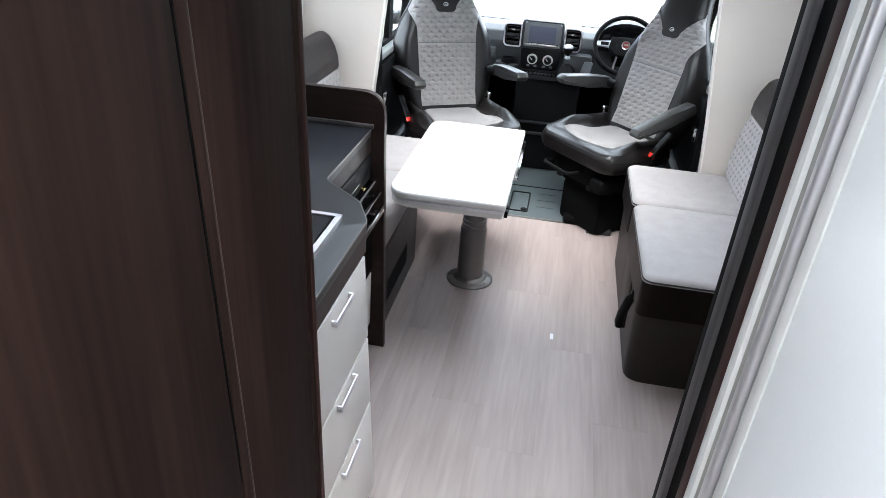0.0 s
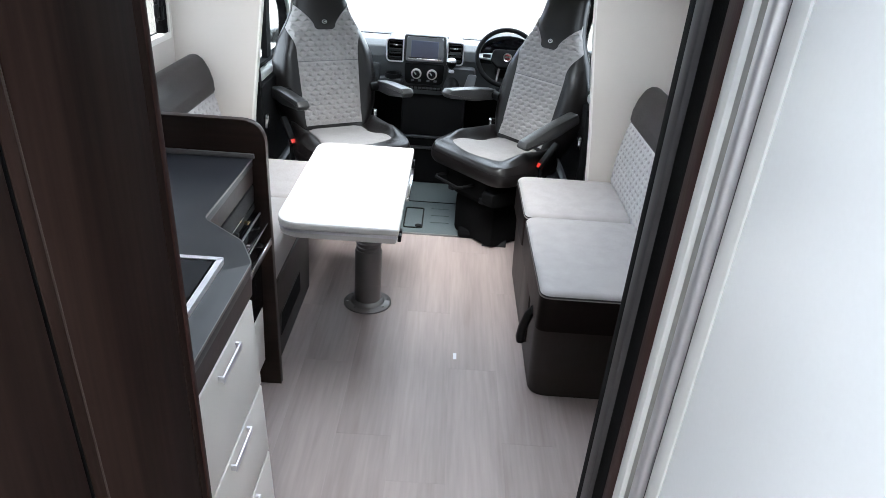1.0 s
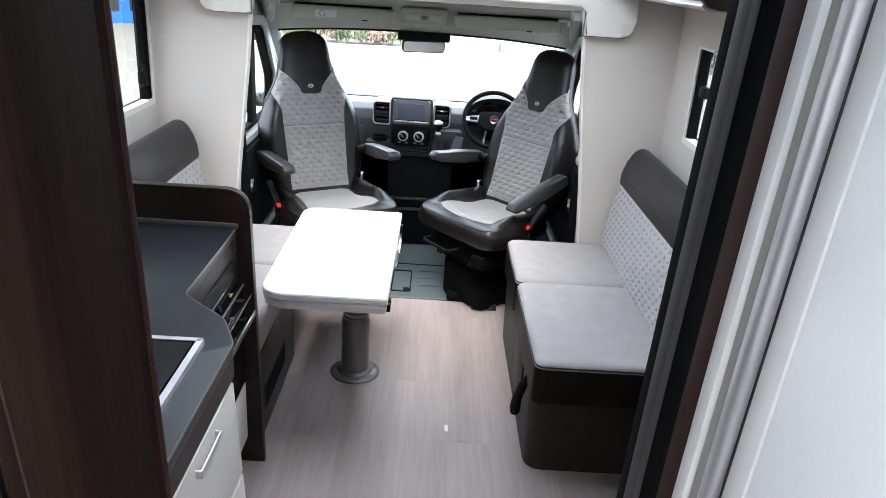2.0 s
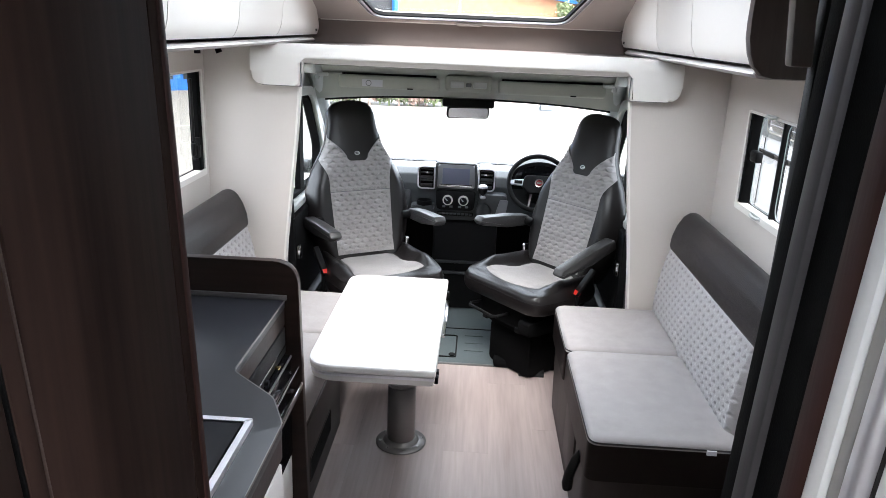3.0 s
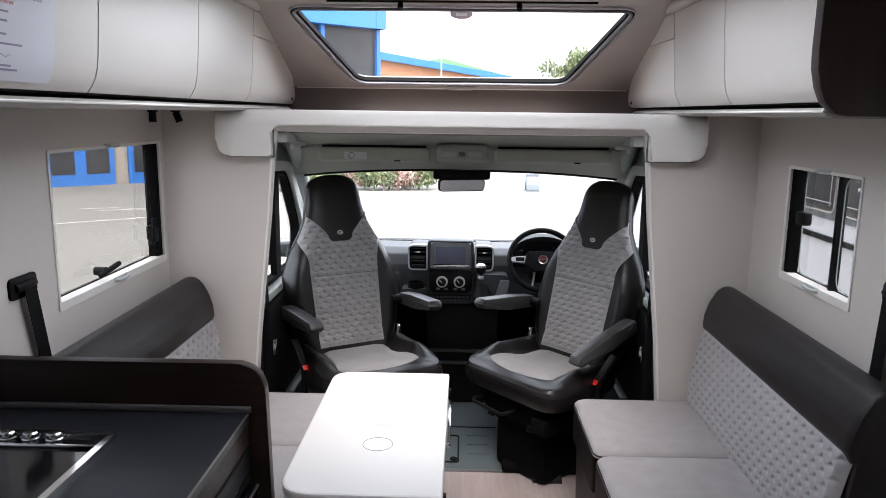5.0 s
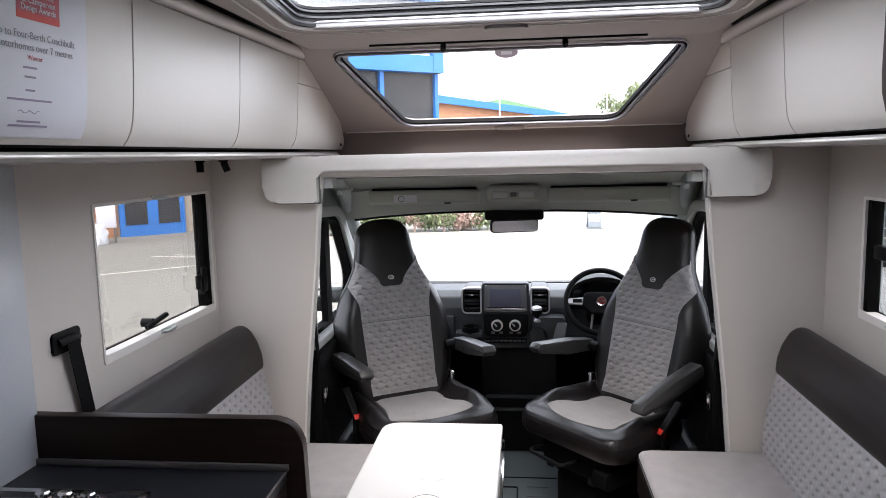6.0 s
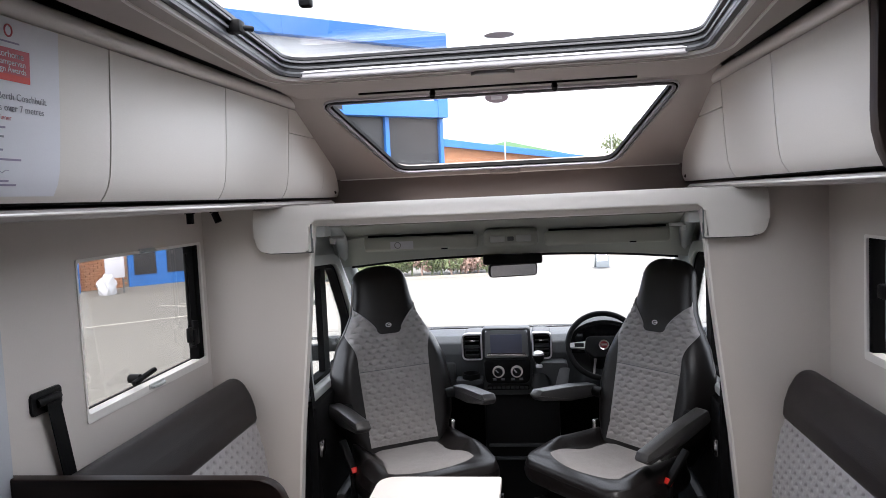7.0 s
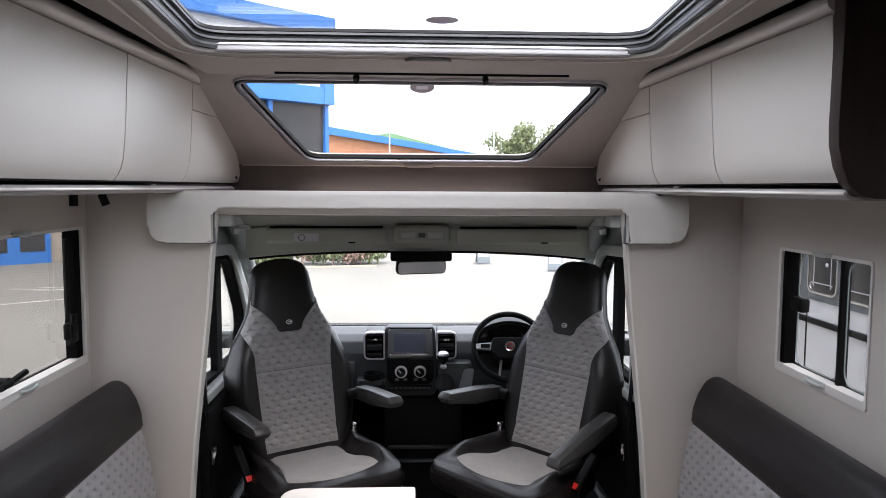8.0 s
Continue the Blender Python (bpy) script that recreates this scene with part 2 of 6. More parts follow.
M_STEELP = material("grey_painted_steel", (0.17, 0.16, 0.155), 0.35, 0.6, 0.06, 12, 0.05, 400)
M_WORK = material("charcoal_worktop", (0.0150, 0.0156, 0.0190), 0.40, 0, 0.12, 5, 0.12, 900, spec=0.36)
M_TABLE = material("white_tabletop", (0.655, 0.635, 0.61), 0.42, 0, 0.015, 5, 0.02, 300, spec=0.35)
M_CREAM = material("cream_laminate", (0.66, 0.63, 0.59), 0.35, 0, 0.02, 3, 0.03, 300)
M_WHITEP = material("white_door_panel", (0.82, 0.83, 0.845), 0.32, 0, 0.02, 2, 0.02, 200)
M_REDBR = material("reddish_brown_laminate", (0.028, 0.0120, 0.0102), 0.5, 0, 0.15, 10, 0.1, 200, (1, 1, 0.1), spec=0.1)
M_STRIPD = material("dark_grey_strip", (0.009, 0.0078, 0.0078), 0.45, 0.1, 0.08, 12, 0.05, 300, (1, 1, 0.1), spec=0.3)
M_SEAL = material("pale_grey_rubber", (0.24, 0.235, 0.25), 0.4, 0, 0.06, 12, 0.05, 300)
M_GROOVE = material("warm_grey_groove", (0.30, 0.29, 0.275), 0.5, 0, 0.05, 8, 0.05, 300, (1, 1, 0.2))
M_BASE = material("brown_seat_base", (0.0180, 0.0130, 0.0112), 0.5, 0, 0.18, 9, 0.2, 120, (1, 1, 0.2), spec=0.3)
M_GASK = material("dark_grey_gasket", (0.020, 0.0195, 0.021), 0.4, 0, 0.1, 12, 0.1, 400, spec=0.4)
M_TRIMG = material("grey_brown_trim", (0.17, 0.155, 0.145), 0.5, 0, 0.06, 6, 0.05, 300, (1, 1, 0.2))
M_EDGEW = material("off_white_edging", (0.50, 0.50, 0.495), 0.5, 0, 0.03, 6, 0.03, 300)
M_POST = material("grey_post_strip", (0.050, 0.047, 0.049), 0.45, 0.2, 0.08, 12, 0.05, 300, (1, 1, 0.1), spec=0.3)
M_MAT = material("cab_floor_rubber", (0.075, 0.092, 0.095), 0.5, 0, 0.12, 10, 0.3, 700)
M_FRIDGE = material("black_gloss_glass", (0.005, 0.005, 0.006), 0.10, 0, 0.05, 5, 0.0, 300, spec=0.36)
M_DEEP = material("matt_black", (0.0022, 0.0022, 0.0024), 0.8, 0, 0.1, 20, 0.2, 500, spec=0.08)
M_ARM = material("armrest_vinyl", (0.034, 0.0337, 0.0340), 0.36, 0, 0.12, 18, 0.35, 500, spec=0.5)
M_BEZEL = material("bezel_plastic", (0.17, 0.178, 0.188), 0.35, 0, 0.08, 20, 0.1, 600)
M_BADGE = material("badge_red", (0.20, 0.035, 0.04), 0.2)
M_VISOR = material("visor_vinyl", (0.44, 0.45, 0.40), 0.7, 0, 0.05, 10, 0.2, 600)
# base colour lightened to carry the bluish reflection on the screen
M_SCREEN = material("screen_glass_reflection", (0.14, 0.152, 0.21), 0.08, 0, 0.05, 5)
M_RED = material("red_plastic", (0.65, 0.03, 0.02), 0.4)
M_SPLASH = material("pale_blue_splashback", (0.50, 0.515, 0.545), 0.12, 0, 0.03, 4)
M_BRASS = material("brass", (0.55, 0.38, 0.16), 0.25, 1.0)
M_PAPER = material("white_paper", (0.64, 0.64, 0.68), 0.55, 0, 0.02, 8, 0.05, 300)
M_INK = material("dark_print", (0.24, 0.24, 0.265), 0.6)
M_INKP = material("purple_print", (0.26, 0.23, 0.32), 0.6)
M_INKR = material("red_print", (0.60, 0.07, 0.06), 0.6)
M_INKM = material("crimson_print", (0.48, 0.10, 0.12), 0.6)
M_GLASS = glass("window_glass")
M_GLASSL = glass("acrylic_pane", (0.64, 0.645, 0.64))
M_ACRY = material("acrylic_edge", (0.22, 0.26, 0.26), 0.10, 0, 0.03, 6)
M_TINT = material("van_tinted_glass", (0.02, 0.022, 0.026), 0.05, 0, 0.1, 3)
M_STICK = material("silver_sticker", (0.36, 0.31, 0.37), 0.35, 0.2)

# ---- setting ----
WL, WR, TH = -1.13, 1.12, 0.04
REAR, TOP = -4.7, 1.985
LWIN = (-1.116, -0.373, 1.045, 1.475)
RWIN = (-1.062, -0.613, 1.072, 1.43)
SLOPE = Matrix(((1, 0, 0, 0), (0, -0.9286, 0.3711, 0.277), (0, 0.3711, 0.9286, 1.731), (0, 0, 0, 1)))


def side_wall(name, x0, x1, win, holes=None, rear=None):
    ya, yb, za, zb = win
    bm = bmesh.new()
    if holes:
        da, db, dz = holes
        box(bm, x0, x1, REAR, da, 0, 2.1)
        box(bm, x0, x1, da, db, dz, 2.1)
        box(bm, x0, x1, db, ya, 0, 2.1)
    else:
        ra, rb, rz0, rz1 = rear
        box(bm, x0, x1, REAR, ra, 0, 2.1)
        box(bm, x0, x1, ra, rb, 0, rz0)
        box(bm, x0, x1, ra, rb, rz1, 2.1)
        box(bm, x0, x1, rb, ya, 0, 2.1)
    box(bm, x0, x1, yb, -0.27, 0, 2.1)
    box(bm, x0, x1, ya, yb, 0, za)
    box(bm, x0, x1, ya, yb, zb, 2.1)
    return single(name, bm, M_WALL, "pale greige textured side wall board with a window opening", "wall", kind="structure")


side_wall("wall_left", WL - TH, WL, LWIN, None, (-4.64, -3.98, 0.72, 1.62))
DOOR = (-2.28, -1.66, 1.88)
side_wall("wall_right", WR, WR + TH, RWIN, DOOR)
bm = bmesh.new()
box(bm, WL - TH, WR + TH, REAR - 0.05, REAR, 0, 2.1)
single("wall_rear", bm, M_WALL, "plain pale greige rear wall", "wall", kind="structure")

floor = single("floor", cuboid(WL, WR, REAR, -0.035, -0.04, -0.0009), M_JOINT, "grey-brown wood-effect vinyl plank floor", "floor", kind="structure")

HF, HR, HFY, HRY = 0.635, 0.54, -0.77, -1.80


def ceiling():
    bm = bmesh.new()
    z0, z1 = TOP, TOP + 0.05
    E0 = 0.708
    box(bm, -E0, E0, HFY, -0.335, z0, z1)
    box(bm, -E0, E0, -3.30, HRY, z0, z1)
    box(bm, WL, WR, REAR, -4.45, z0, z1)
    box(bm, WL, -0.24, -4.45, -3.30, z0, z1)
    box(bm, 0.31, WR, -4.45, -3.30, z0, z1)
    prism(bm, [(-E0, HFY), (-E0, HRY), (-HR, HRY), (-HF, HFY)], "z", z0, z1)
    prism(bm, [(E0, HFY), (HF, HFY), (HR, HRY), (E0, HRY)], "z", z0, z1)
    for s, xw in ((-1, -WL), (1, WR)):
        lo = [(E0, z0), (0.718, z0 + 0.003), (0.732, z0 + 0.012), (0.742, z0 + 0.028), (0.746, z0 + 0.05), (0.754, z0 + 0.105), (0.80, z0 + 0.112), (xw, z0 + 0.112)]
        lip, recess = lo[:5], lo[4:]
        prism(bm, [(s * x, z) for x, z in lip] + [(s * x, z + 0.012 + 0.038 * (x == E0)) for x, z in reversed(lip)], "y", -3.30, -0.10)
        # recess lining in a near-black colour that stands for its deep shade
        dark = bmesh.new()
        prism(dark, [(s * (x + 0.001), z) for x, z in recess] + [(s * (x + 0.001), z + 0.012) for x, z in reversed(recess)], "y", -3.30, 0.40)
        single("ceiling_recess_shade", dark, M_CARC_SHADE, "recess between ceiling and overhead lockers, coloured dark as shade", "ceiling", kind="structure")
    return single("ceiling", bm, M_CEIL, "greige fabric-lined ceiling with a large roof light opening", "ceiling", kind="structure")


ceiling()

# sloping panel above the cab, with the panoramic window
so = rounded([(-0.475, 0.0), (0.475, 0.0), (0.64, 0.655), (-0.64, 0.655)], [0.09, 0.09, 0.05, 0.05], 7)


def sloping_panel():
    bm = bmesh.new()
    w0, w1 = 0.0, 0.03
    prism(bm, [(-0.80, -0.06), (0.80, -0.06), (0.80, 0.0), (-0.80, 0.0)], "z", w0, w1, 0, SLOPE)
    prism(bm, [(-0.80, 0.655), (0.80, 0.655), (0.80, 0.74), (-0.80, 0.74)], "z", w0, w1, 0, SLOPE)
    # the rounded corners of the opening
    q = len(so) // 4
    bl, br, tr, tl = so[:q], so[q:2 * q], so[2 * q:3 * q], so[3 * q:]
    prism(bm, [(-0.80, 0.655)] + [(-0.80, 0.0), (bl[-1][0], 0.0)] + list(reversed(bl[:-1])) + list(reversed(tl)), "z", w0, w1, 0, SLOPE)
    prism(bm, [(0.80, 0.0), (0.80, 0.655)] + list(reversed(tr)) + list(reversed(br)), "z", w0, w1, 0, SLOPE)
    return single("sloping_ceiling_panel", bm, M_CEIL, "greige fabric panel sloping down over the cab round a panoramic window", "ceiling", kind="structure")


sloping_panel()


def panoramic_window():
    t = thing("panoramic_window", (0, 0.277, 1.731), "tapered panoramic roof window with grey rubber frame above the cab", "window")
    t["kind"] = "structure"
    a, b = inset(so, -0.012), inset(so, 0.013)
    part("trim", ring(bmesh.new(), a, inset(so, -0.008), "z", -0.008, 0.006, SLOPE), M_ALU, t, "thin bright metal edge")
    part("outer_seal", ring(bmesh.new(), inset(so, -0.008), so, "z", -0.005, 0.010, SLOPE), M_RUB, t, "black outer seal")
    part("seal", ring(bmesh.new(), so, inset(so, 0.009), "z", -0.012, 0.014, SLOPE), M_SEAL, t, "grey rubber seal")
    part("bright_line", ring(bmesh.new(), inset(so, 0.009), inset(so, 0.012), "z", -0.009, 0.014, SLOPE), M_ALU, t, "thin bright inner line")
    part("window_frame", ring(bmesh.new(), inset(so, 0.012), inset(so, 0.023), "z", -0.002, 0.014, SLOPE), M_RUB, t, "black inner frame")
    p = part("pane", slab(b, "z", 0.014, 0.017, 0, SLOPE), M_GLASS, t)
    p.visible_shadow = False
    bm = bmesh.new()
    bmesh.ops.create_circle(bm, cap_ends=True, segments=32, radius=0.043, matrix=SLOPE @ pose(0, 0.588, 0.0125, 0, 0, 0) @ Matrix.Diagonal((1, 0.95, 1, 1)))
    part("sticker", bm, M_STICK, t, "round mauve warning sticker")
    part("sticker_print", box(bmesh.new(), -0.02, 0.02, 0.576, 0.600, 0.0112, 0.0120, 0, 1, SLOPE), M_PAPER, t)
    # blind pull set into the ledge
    bm = slab(rounded([(-0.075, 0), (0.075, 0), (0.05, -0.018), (-0.05, -0.018)], 0.006, 3), "z", -0.02, -0.006, 0.002, SLOPE @ pose(0, -0.02, 0))
    part("blind_handle", bm, M_CEIL, t, "moulded blind pull")


panoramic_window()
# ledge under the panoramic window and the shelf down to the cab opening
bm = bmesh.new()
box(bm, -0.78, 0.78, 0.348, 0.39, 1.56, 1.712)
box(bm, -1.13, -0.76, 0.36, 0.40, 1.50, 2.12)
box(bm, 0.76, 1.12, 0.36, 0.40, 1.50, 2.12)
box(bm, -0.76, 0.76, 0.36, 0.40, 1.50, 1.56)
single("window_ledge", bm, M_LEDGE, "brown-grey upright ledge below the panoramic window", "trim", kind="structure")
single("window_ledge_edge", cuboid(-0.76, 0.76, 0.333, 0.349, 1.704, 1.716, 0.004), M_TRIM, "pale moulded edge under the panoramic window", "trim", kind="structure")
for x0, x1 in ((WL - TH, WL), (WR, WR + TH)):
    single("overcab_side", cuboid(x0, x1, -0.27, 0.40, 1.50, 2.1), M_WALL, "greige lining beside the cab roof", "wall", kind="structure")
single("shelf_over_cab", cuboid(-1.13, 1.12, -0.295, 0.36, 1.562, 1.592), M_LEDGE, "brown-grey shelf lining over the cab", "shelf", kind="structure")


def roof_light():
    t = thing("roof_light", (0, -1.25, TOP), "large framed roof light with black seal and blind rails in the ceiling", "skylight")
    t["kind"] = "structure"
    pts = rounded([(-HR, HRY), (HR, HRY), (HF, HFY), (-HF, HFY)], [0.12] * 4, 8)
    part("surround", ring(bmesh.new(), inset(pts, -0.040), inset(pts, -0.004), "z", TOP - 0.006, TOP + 0.02), M_CEIL, t, "greige moulded surround")
    part("outer_edge", ring(bmesh.new(), inset(pts, -0.047), inset(pts, -0.040), "z", TOP - 0.010, TOP + 0.004), M_TRIM, t, "bright outer edge line")
    part("rail", ring(bmesh.new(), inset(pts, -0.004), inset(pts, 0.005), "z", TOP - 0.007, TOP + 0.010), M_TRIM, t, "bright white edge line")
    part("upstand", ring(bmesh.new(), inset(pts, 0.005), inset(pts, 0.020), "z", TOP + 0.002, TOP + 0.054), M_GASK, t, "dark rubber upstand")
    for d, z in ((0.021, 0.010), (0.026, 0.026), (0.032, 0.042)):
        part("gasket_line", ring(bmesh.new(), inset(pts, 0.018), inset(pts, d), "z", TOP + z, TOP + z + 0.006), M_GREYP, t, "grey gasket lip")
    part("window_frame", ring(bmesh.new(), inset(pts, 0.018), inset(pts, 0.033), "z", TOP + 0.050, TOP + 0.058), M_GASK, t, "black pane frame")
    p = part("pane", slab(inset(pts, 0.012), "z", TOP + 0.058, TOP + 0.062), M_GLASS, t)
    p.visible_shadow = False
    # white blind cassette along the front edge
    part("blind_cassette", cuboid(-HF + 0.065, HF - 0.065, HFY - 0.030, HFY - 0.008, TOP - 0.004, TOP + 0.020, 0.006, 3), M_WHITEC, t, "white blind cassette")
    part("cassette_lip", cuboid(-HF + 0.065, HF - 0.065, HFY - 0.033, HFY - 0.029, TOP + 0.012, TOP + 0.015, 0.001), M_ALU, t)
    bm = bmesh.new()
    bmesh.ops.create_circle(bm, cap_ends=True, segments=32, radius=0.042, matrix=pose(0.041, -0.93, TOP + 0.056))
    part("sticker", bm, M_STICK, t, "round mauve warning sticker")
    bm = slab(rounded([(-0.075, 0), (0.075, 0), (0.045, -0.03), (-0.045, -0.03)], 0.012, 4), "z", TOP - 0.016, TOP - 0.004, 0.002, pose(0.01, HFY + 0.046, 0))
    part("blind_handle", bm, M_STEELP, t, "dark moulded blind pull")
    part("lever", cuboid(-0.334, -0.309, -1.53, -1.505, TOP + 0.012, TOP + 0.056, 0.004), M_BLACK, t, "black opening lever")
    for sx in (-1, 1):
        bm = bmesh.new()
        box(bm, sx * 0.548 - 0.018, sx * 0.548 + 0.018, -1.345, -1.310, TOP + 0.018, TOP + 0.046, 0.004)
        cyl(bm, (sx * 0.540, -1.33, TOP + 0.03), (sx * 0.522, -1.29, TOP + 0.034), 0.007, n=10)
        part("catch", bm, M_BLACK, t, "black stay catch")


roof_light()
# unseen roof light added behind the camera to brighten the passage
t = thing("rear_roof_light", (0.04, -3.97, TOP), "added unseen square roof light with white frame in the rear ceiling", "skylight")
t["kind"] = "structure"
rr = [(-0.24, -4.45), (0.31, -4.45), (0.31, -3.30), (-0.24, -3.30)]
part("window_frame", ring(bmesh.new(), rr, inset(rr, 0.03), "z", TOP - 0.015, TOP + 0.09), M_TRIM, t)
part("pane", slab(inset(rr, 0.015), "z", TOP + 0.09, TOP + 0.095), M_GLASS, t).visible_shadow = False

# black lamp rail below the ceiling
t = thing("lamp_rail", (0, -0.36, TOP), "thin black ceiling rail with two small spotlights", "lamp")
part("rail", cuboid(-0.478, 0.48, -0.422, -0.412, TOP - 0.007, TOP, 0.002), M_BLACK, t)
for x in (-0.215, 0.204):
    bm = rod((x, -0.418, TOP - 0.006), (x, -0.424, TOP - 0.020), 0.010, 0.008, 14)
    cyl(bm, (x, -0.423, TOP - 0.016), (x, -0.434, TOP - 0.030), 0.011, 0.009, 14)
    part("spotlight", bm, M_BLACK, t)


# ---- cab opening ----
def cab_partition(name, s):
    outer = WL if s < 0 else -WR
    pts = [(s * 0.812, 0.0), (s * 0.812, 0.45), (s * 0.79, 0.72), (s * 0.735, 1.20), (s * 0.715, 1.44), (s * 0.715, 1.60), (s * abs(outer), 1.60), (s * abs(outer), 0.0)]
    single(name, slab(pts, "y", -0.33, -0.298), M_WALL, "pale greige partition beside the cab opening", "wall", kind="structure")
    edge = [(s * 0.812, 0.0), (s * 0.812, 0.45), (s * 0.79, 0.72), (s * 0.735, 1.20), (s * 0.715, 1.44), (s * 0.700, 1.53),
            (s * 0.692, 1.53), (s * 0.707, 1.43), (s * 0.727, 1.20), (s * 0.782, 0.72), (s * 0.804, 0.45), (s * 0.804, 0.0)]
    single("cab_opening_edge", slab(edge, "y", -0.338, -0.292, 0.003), M_TRIM, "pale moulded edge strip of the cab opening", "trim", kind="structure")


cab_partition("partition_left", -1)
cab_partition("partition_right", 1)
pts = [(-0.912, 1.428), (-0.704, 1.428), (-0.704, 1.546), (0.704, 1.546), (0.704, 1.428), (0.912, 1.428), (0.912, 1.602), (-0.912, 1.602)]
pts = rounded(pts, [0.06, 0.004, 0.026, 0.026, 0.004, 0.06, 0.012, 0.012], 7)
bm = slab(pts, "y", -0.374, -0.325, 0.009)
for co, no in [((0, 0, zc), (0, 0, 1)) for zc in (1.490, 1.550, 1.585)] + [((xc, 0, 0), (1, 0, 0)) for xc in (-0.85, -0.72, -0.66, 0.66, 0.72, 0.85)]:
    bmesh.ops.bisect_plane(bm, geom=bm.verts[:] + bm.edges[:] + bm.faces[:], plane_co=co, plane_no=no)
for v in bm.verts:
    # the upper face leans back and rounds over
    if v.co.y < -0.34:
        v.co.y += 0.35 * max(0.0, v.co.z - 1.550) + 0.9 * max(0.0, v.co.z - 1.585)
single("cab_lintel", bm, M_TRIM, "pale moulded hood across the top of the cab opening with rounded ends", "trim", kind="structure")
prof = rounded([(-0.352, 1.570), (-0.352, 1.540), (-0.328, 1.522), (-0.24, 1.515), (-0.24, 1.598), (-0.322, 1.598)], [0.004, 0.010, 0.01, 0, 0, 0.01], 5)
single("lintel_underside", slab(prof, "x", -0.701, 0.701), M_TRIM, "pale stepped underside of the cab lintel", "trim", kind="structure")
for s in (-1, 1):
    # dark outset slab imitates the shadow line round the raised end cover
    gap = [(s * 0.70, 1.60), (s * 0.70, 1.423), (s * 0.916, 1.423), (s * 0.916, 1.60)]
    single("lintel_cover_shade", slab(rounded(gap, [0.0, 0.0, 0.065, 0.0], 7), "y", -0.344, -0.329), M_GREYP, "dark slab painted as the shadow line round the lintel end cover", "trim", kind="structure")
    single("lintel_inner_block", cuboid(min(s * 0.660, s * 0.700), max(s * 0.660, s * 0.700), -0.30, -0.22, 1.478, 1.520, 0.005), M_LIGHTP, "small pale block under the lintel corner", "trim", kind="structure")


# ---- overhead lockers ----
def face_x(y):
    return 0.785 - 0.023 * (y + 1.42)


PROF = [(0.040, 1.630), (0.029, 1.644), (0.020, 1.662), (0.014, 1.684), (0.0105, 1.71), (0.0075, 1.74), (0.003, 1.80), (-0.001, 1.87), (-0.006, 1.955)]


def locker_door(s, ya, yb, z0=0.0, cut=None, zcap=9.0, zlow=0.0):
    """A bowed door between two stations, 16 mm thick; cut: top at the far end falls along the sloping panel."""
    bm = bmesh.new()
    g = 0.0028
    zs = [PROF[0][1], *[p[1] for p in PROF[1:]]]
    zs = sorted({min(max(z, zlow), zcap) for z in zs})

    def off(z):
        for (a, za), (b, zb) in zip(PROF, PROF[1:]):
            if za <= z <= zb:
                return a + (b - a) * (z - za) / (zb - za)
        return -0.006
    ny = 6
    rows = []
    for z in zs:
        row = []
        yend = yb - g
        if cut:
            yend = min(yend, cut(z))
        for k in range(ny + 1):
            y = ya + g + (yend - ya - g) * k / ny
            row.append((face_x(y) + off(z), y, z))
        rows.append(row)
    front = [[bm.verts.new((s * x, y, z)) for x, y, z in r] for r in rows]
    back = [[bm.verts.new((s * (x + 0.016), y, z)) for x, y, z in r] for r in rows]
    nz = len(rows)
    for gset in (front, back):
        for i in range(nz - 1):
            for k in range(ny):
                bm.faces.new((gset[i][k], gset[i][k + 1], gset[i + 1][k + 1], gset[i + 1][k]))
    for i in range(nz - 1):
        for k in (0, ny):
            bm.faces.new((front[i][k], front[i + 1][k], back[i + 1][k], back[i][k]))
    for k in range(ny):
        for i in (0, nz - 1):
            bm.faces.new((front[i][k], front[i][k + 1], back[i][k + 1], back[i][k]))
    return bm


def end_cut(z):
    """Where the lockers end under the sloping panel."""
    return 0.352 - (z - 1.632) * (0.352 - 0.0) / (1.958 - 1.632)


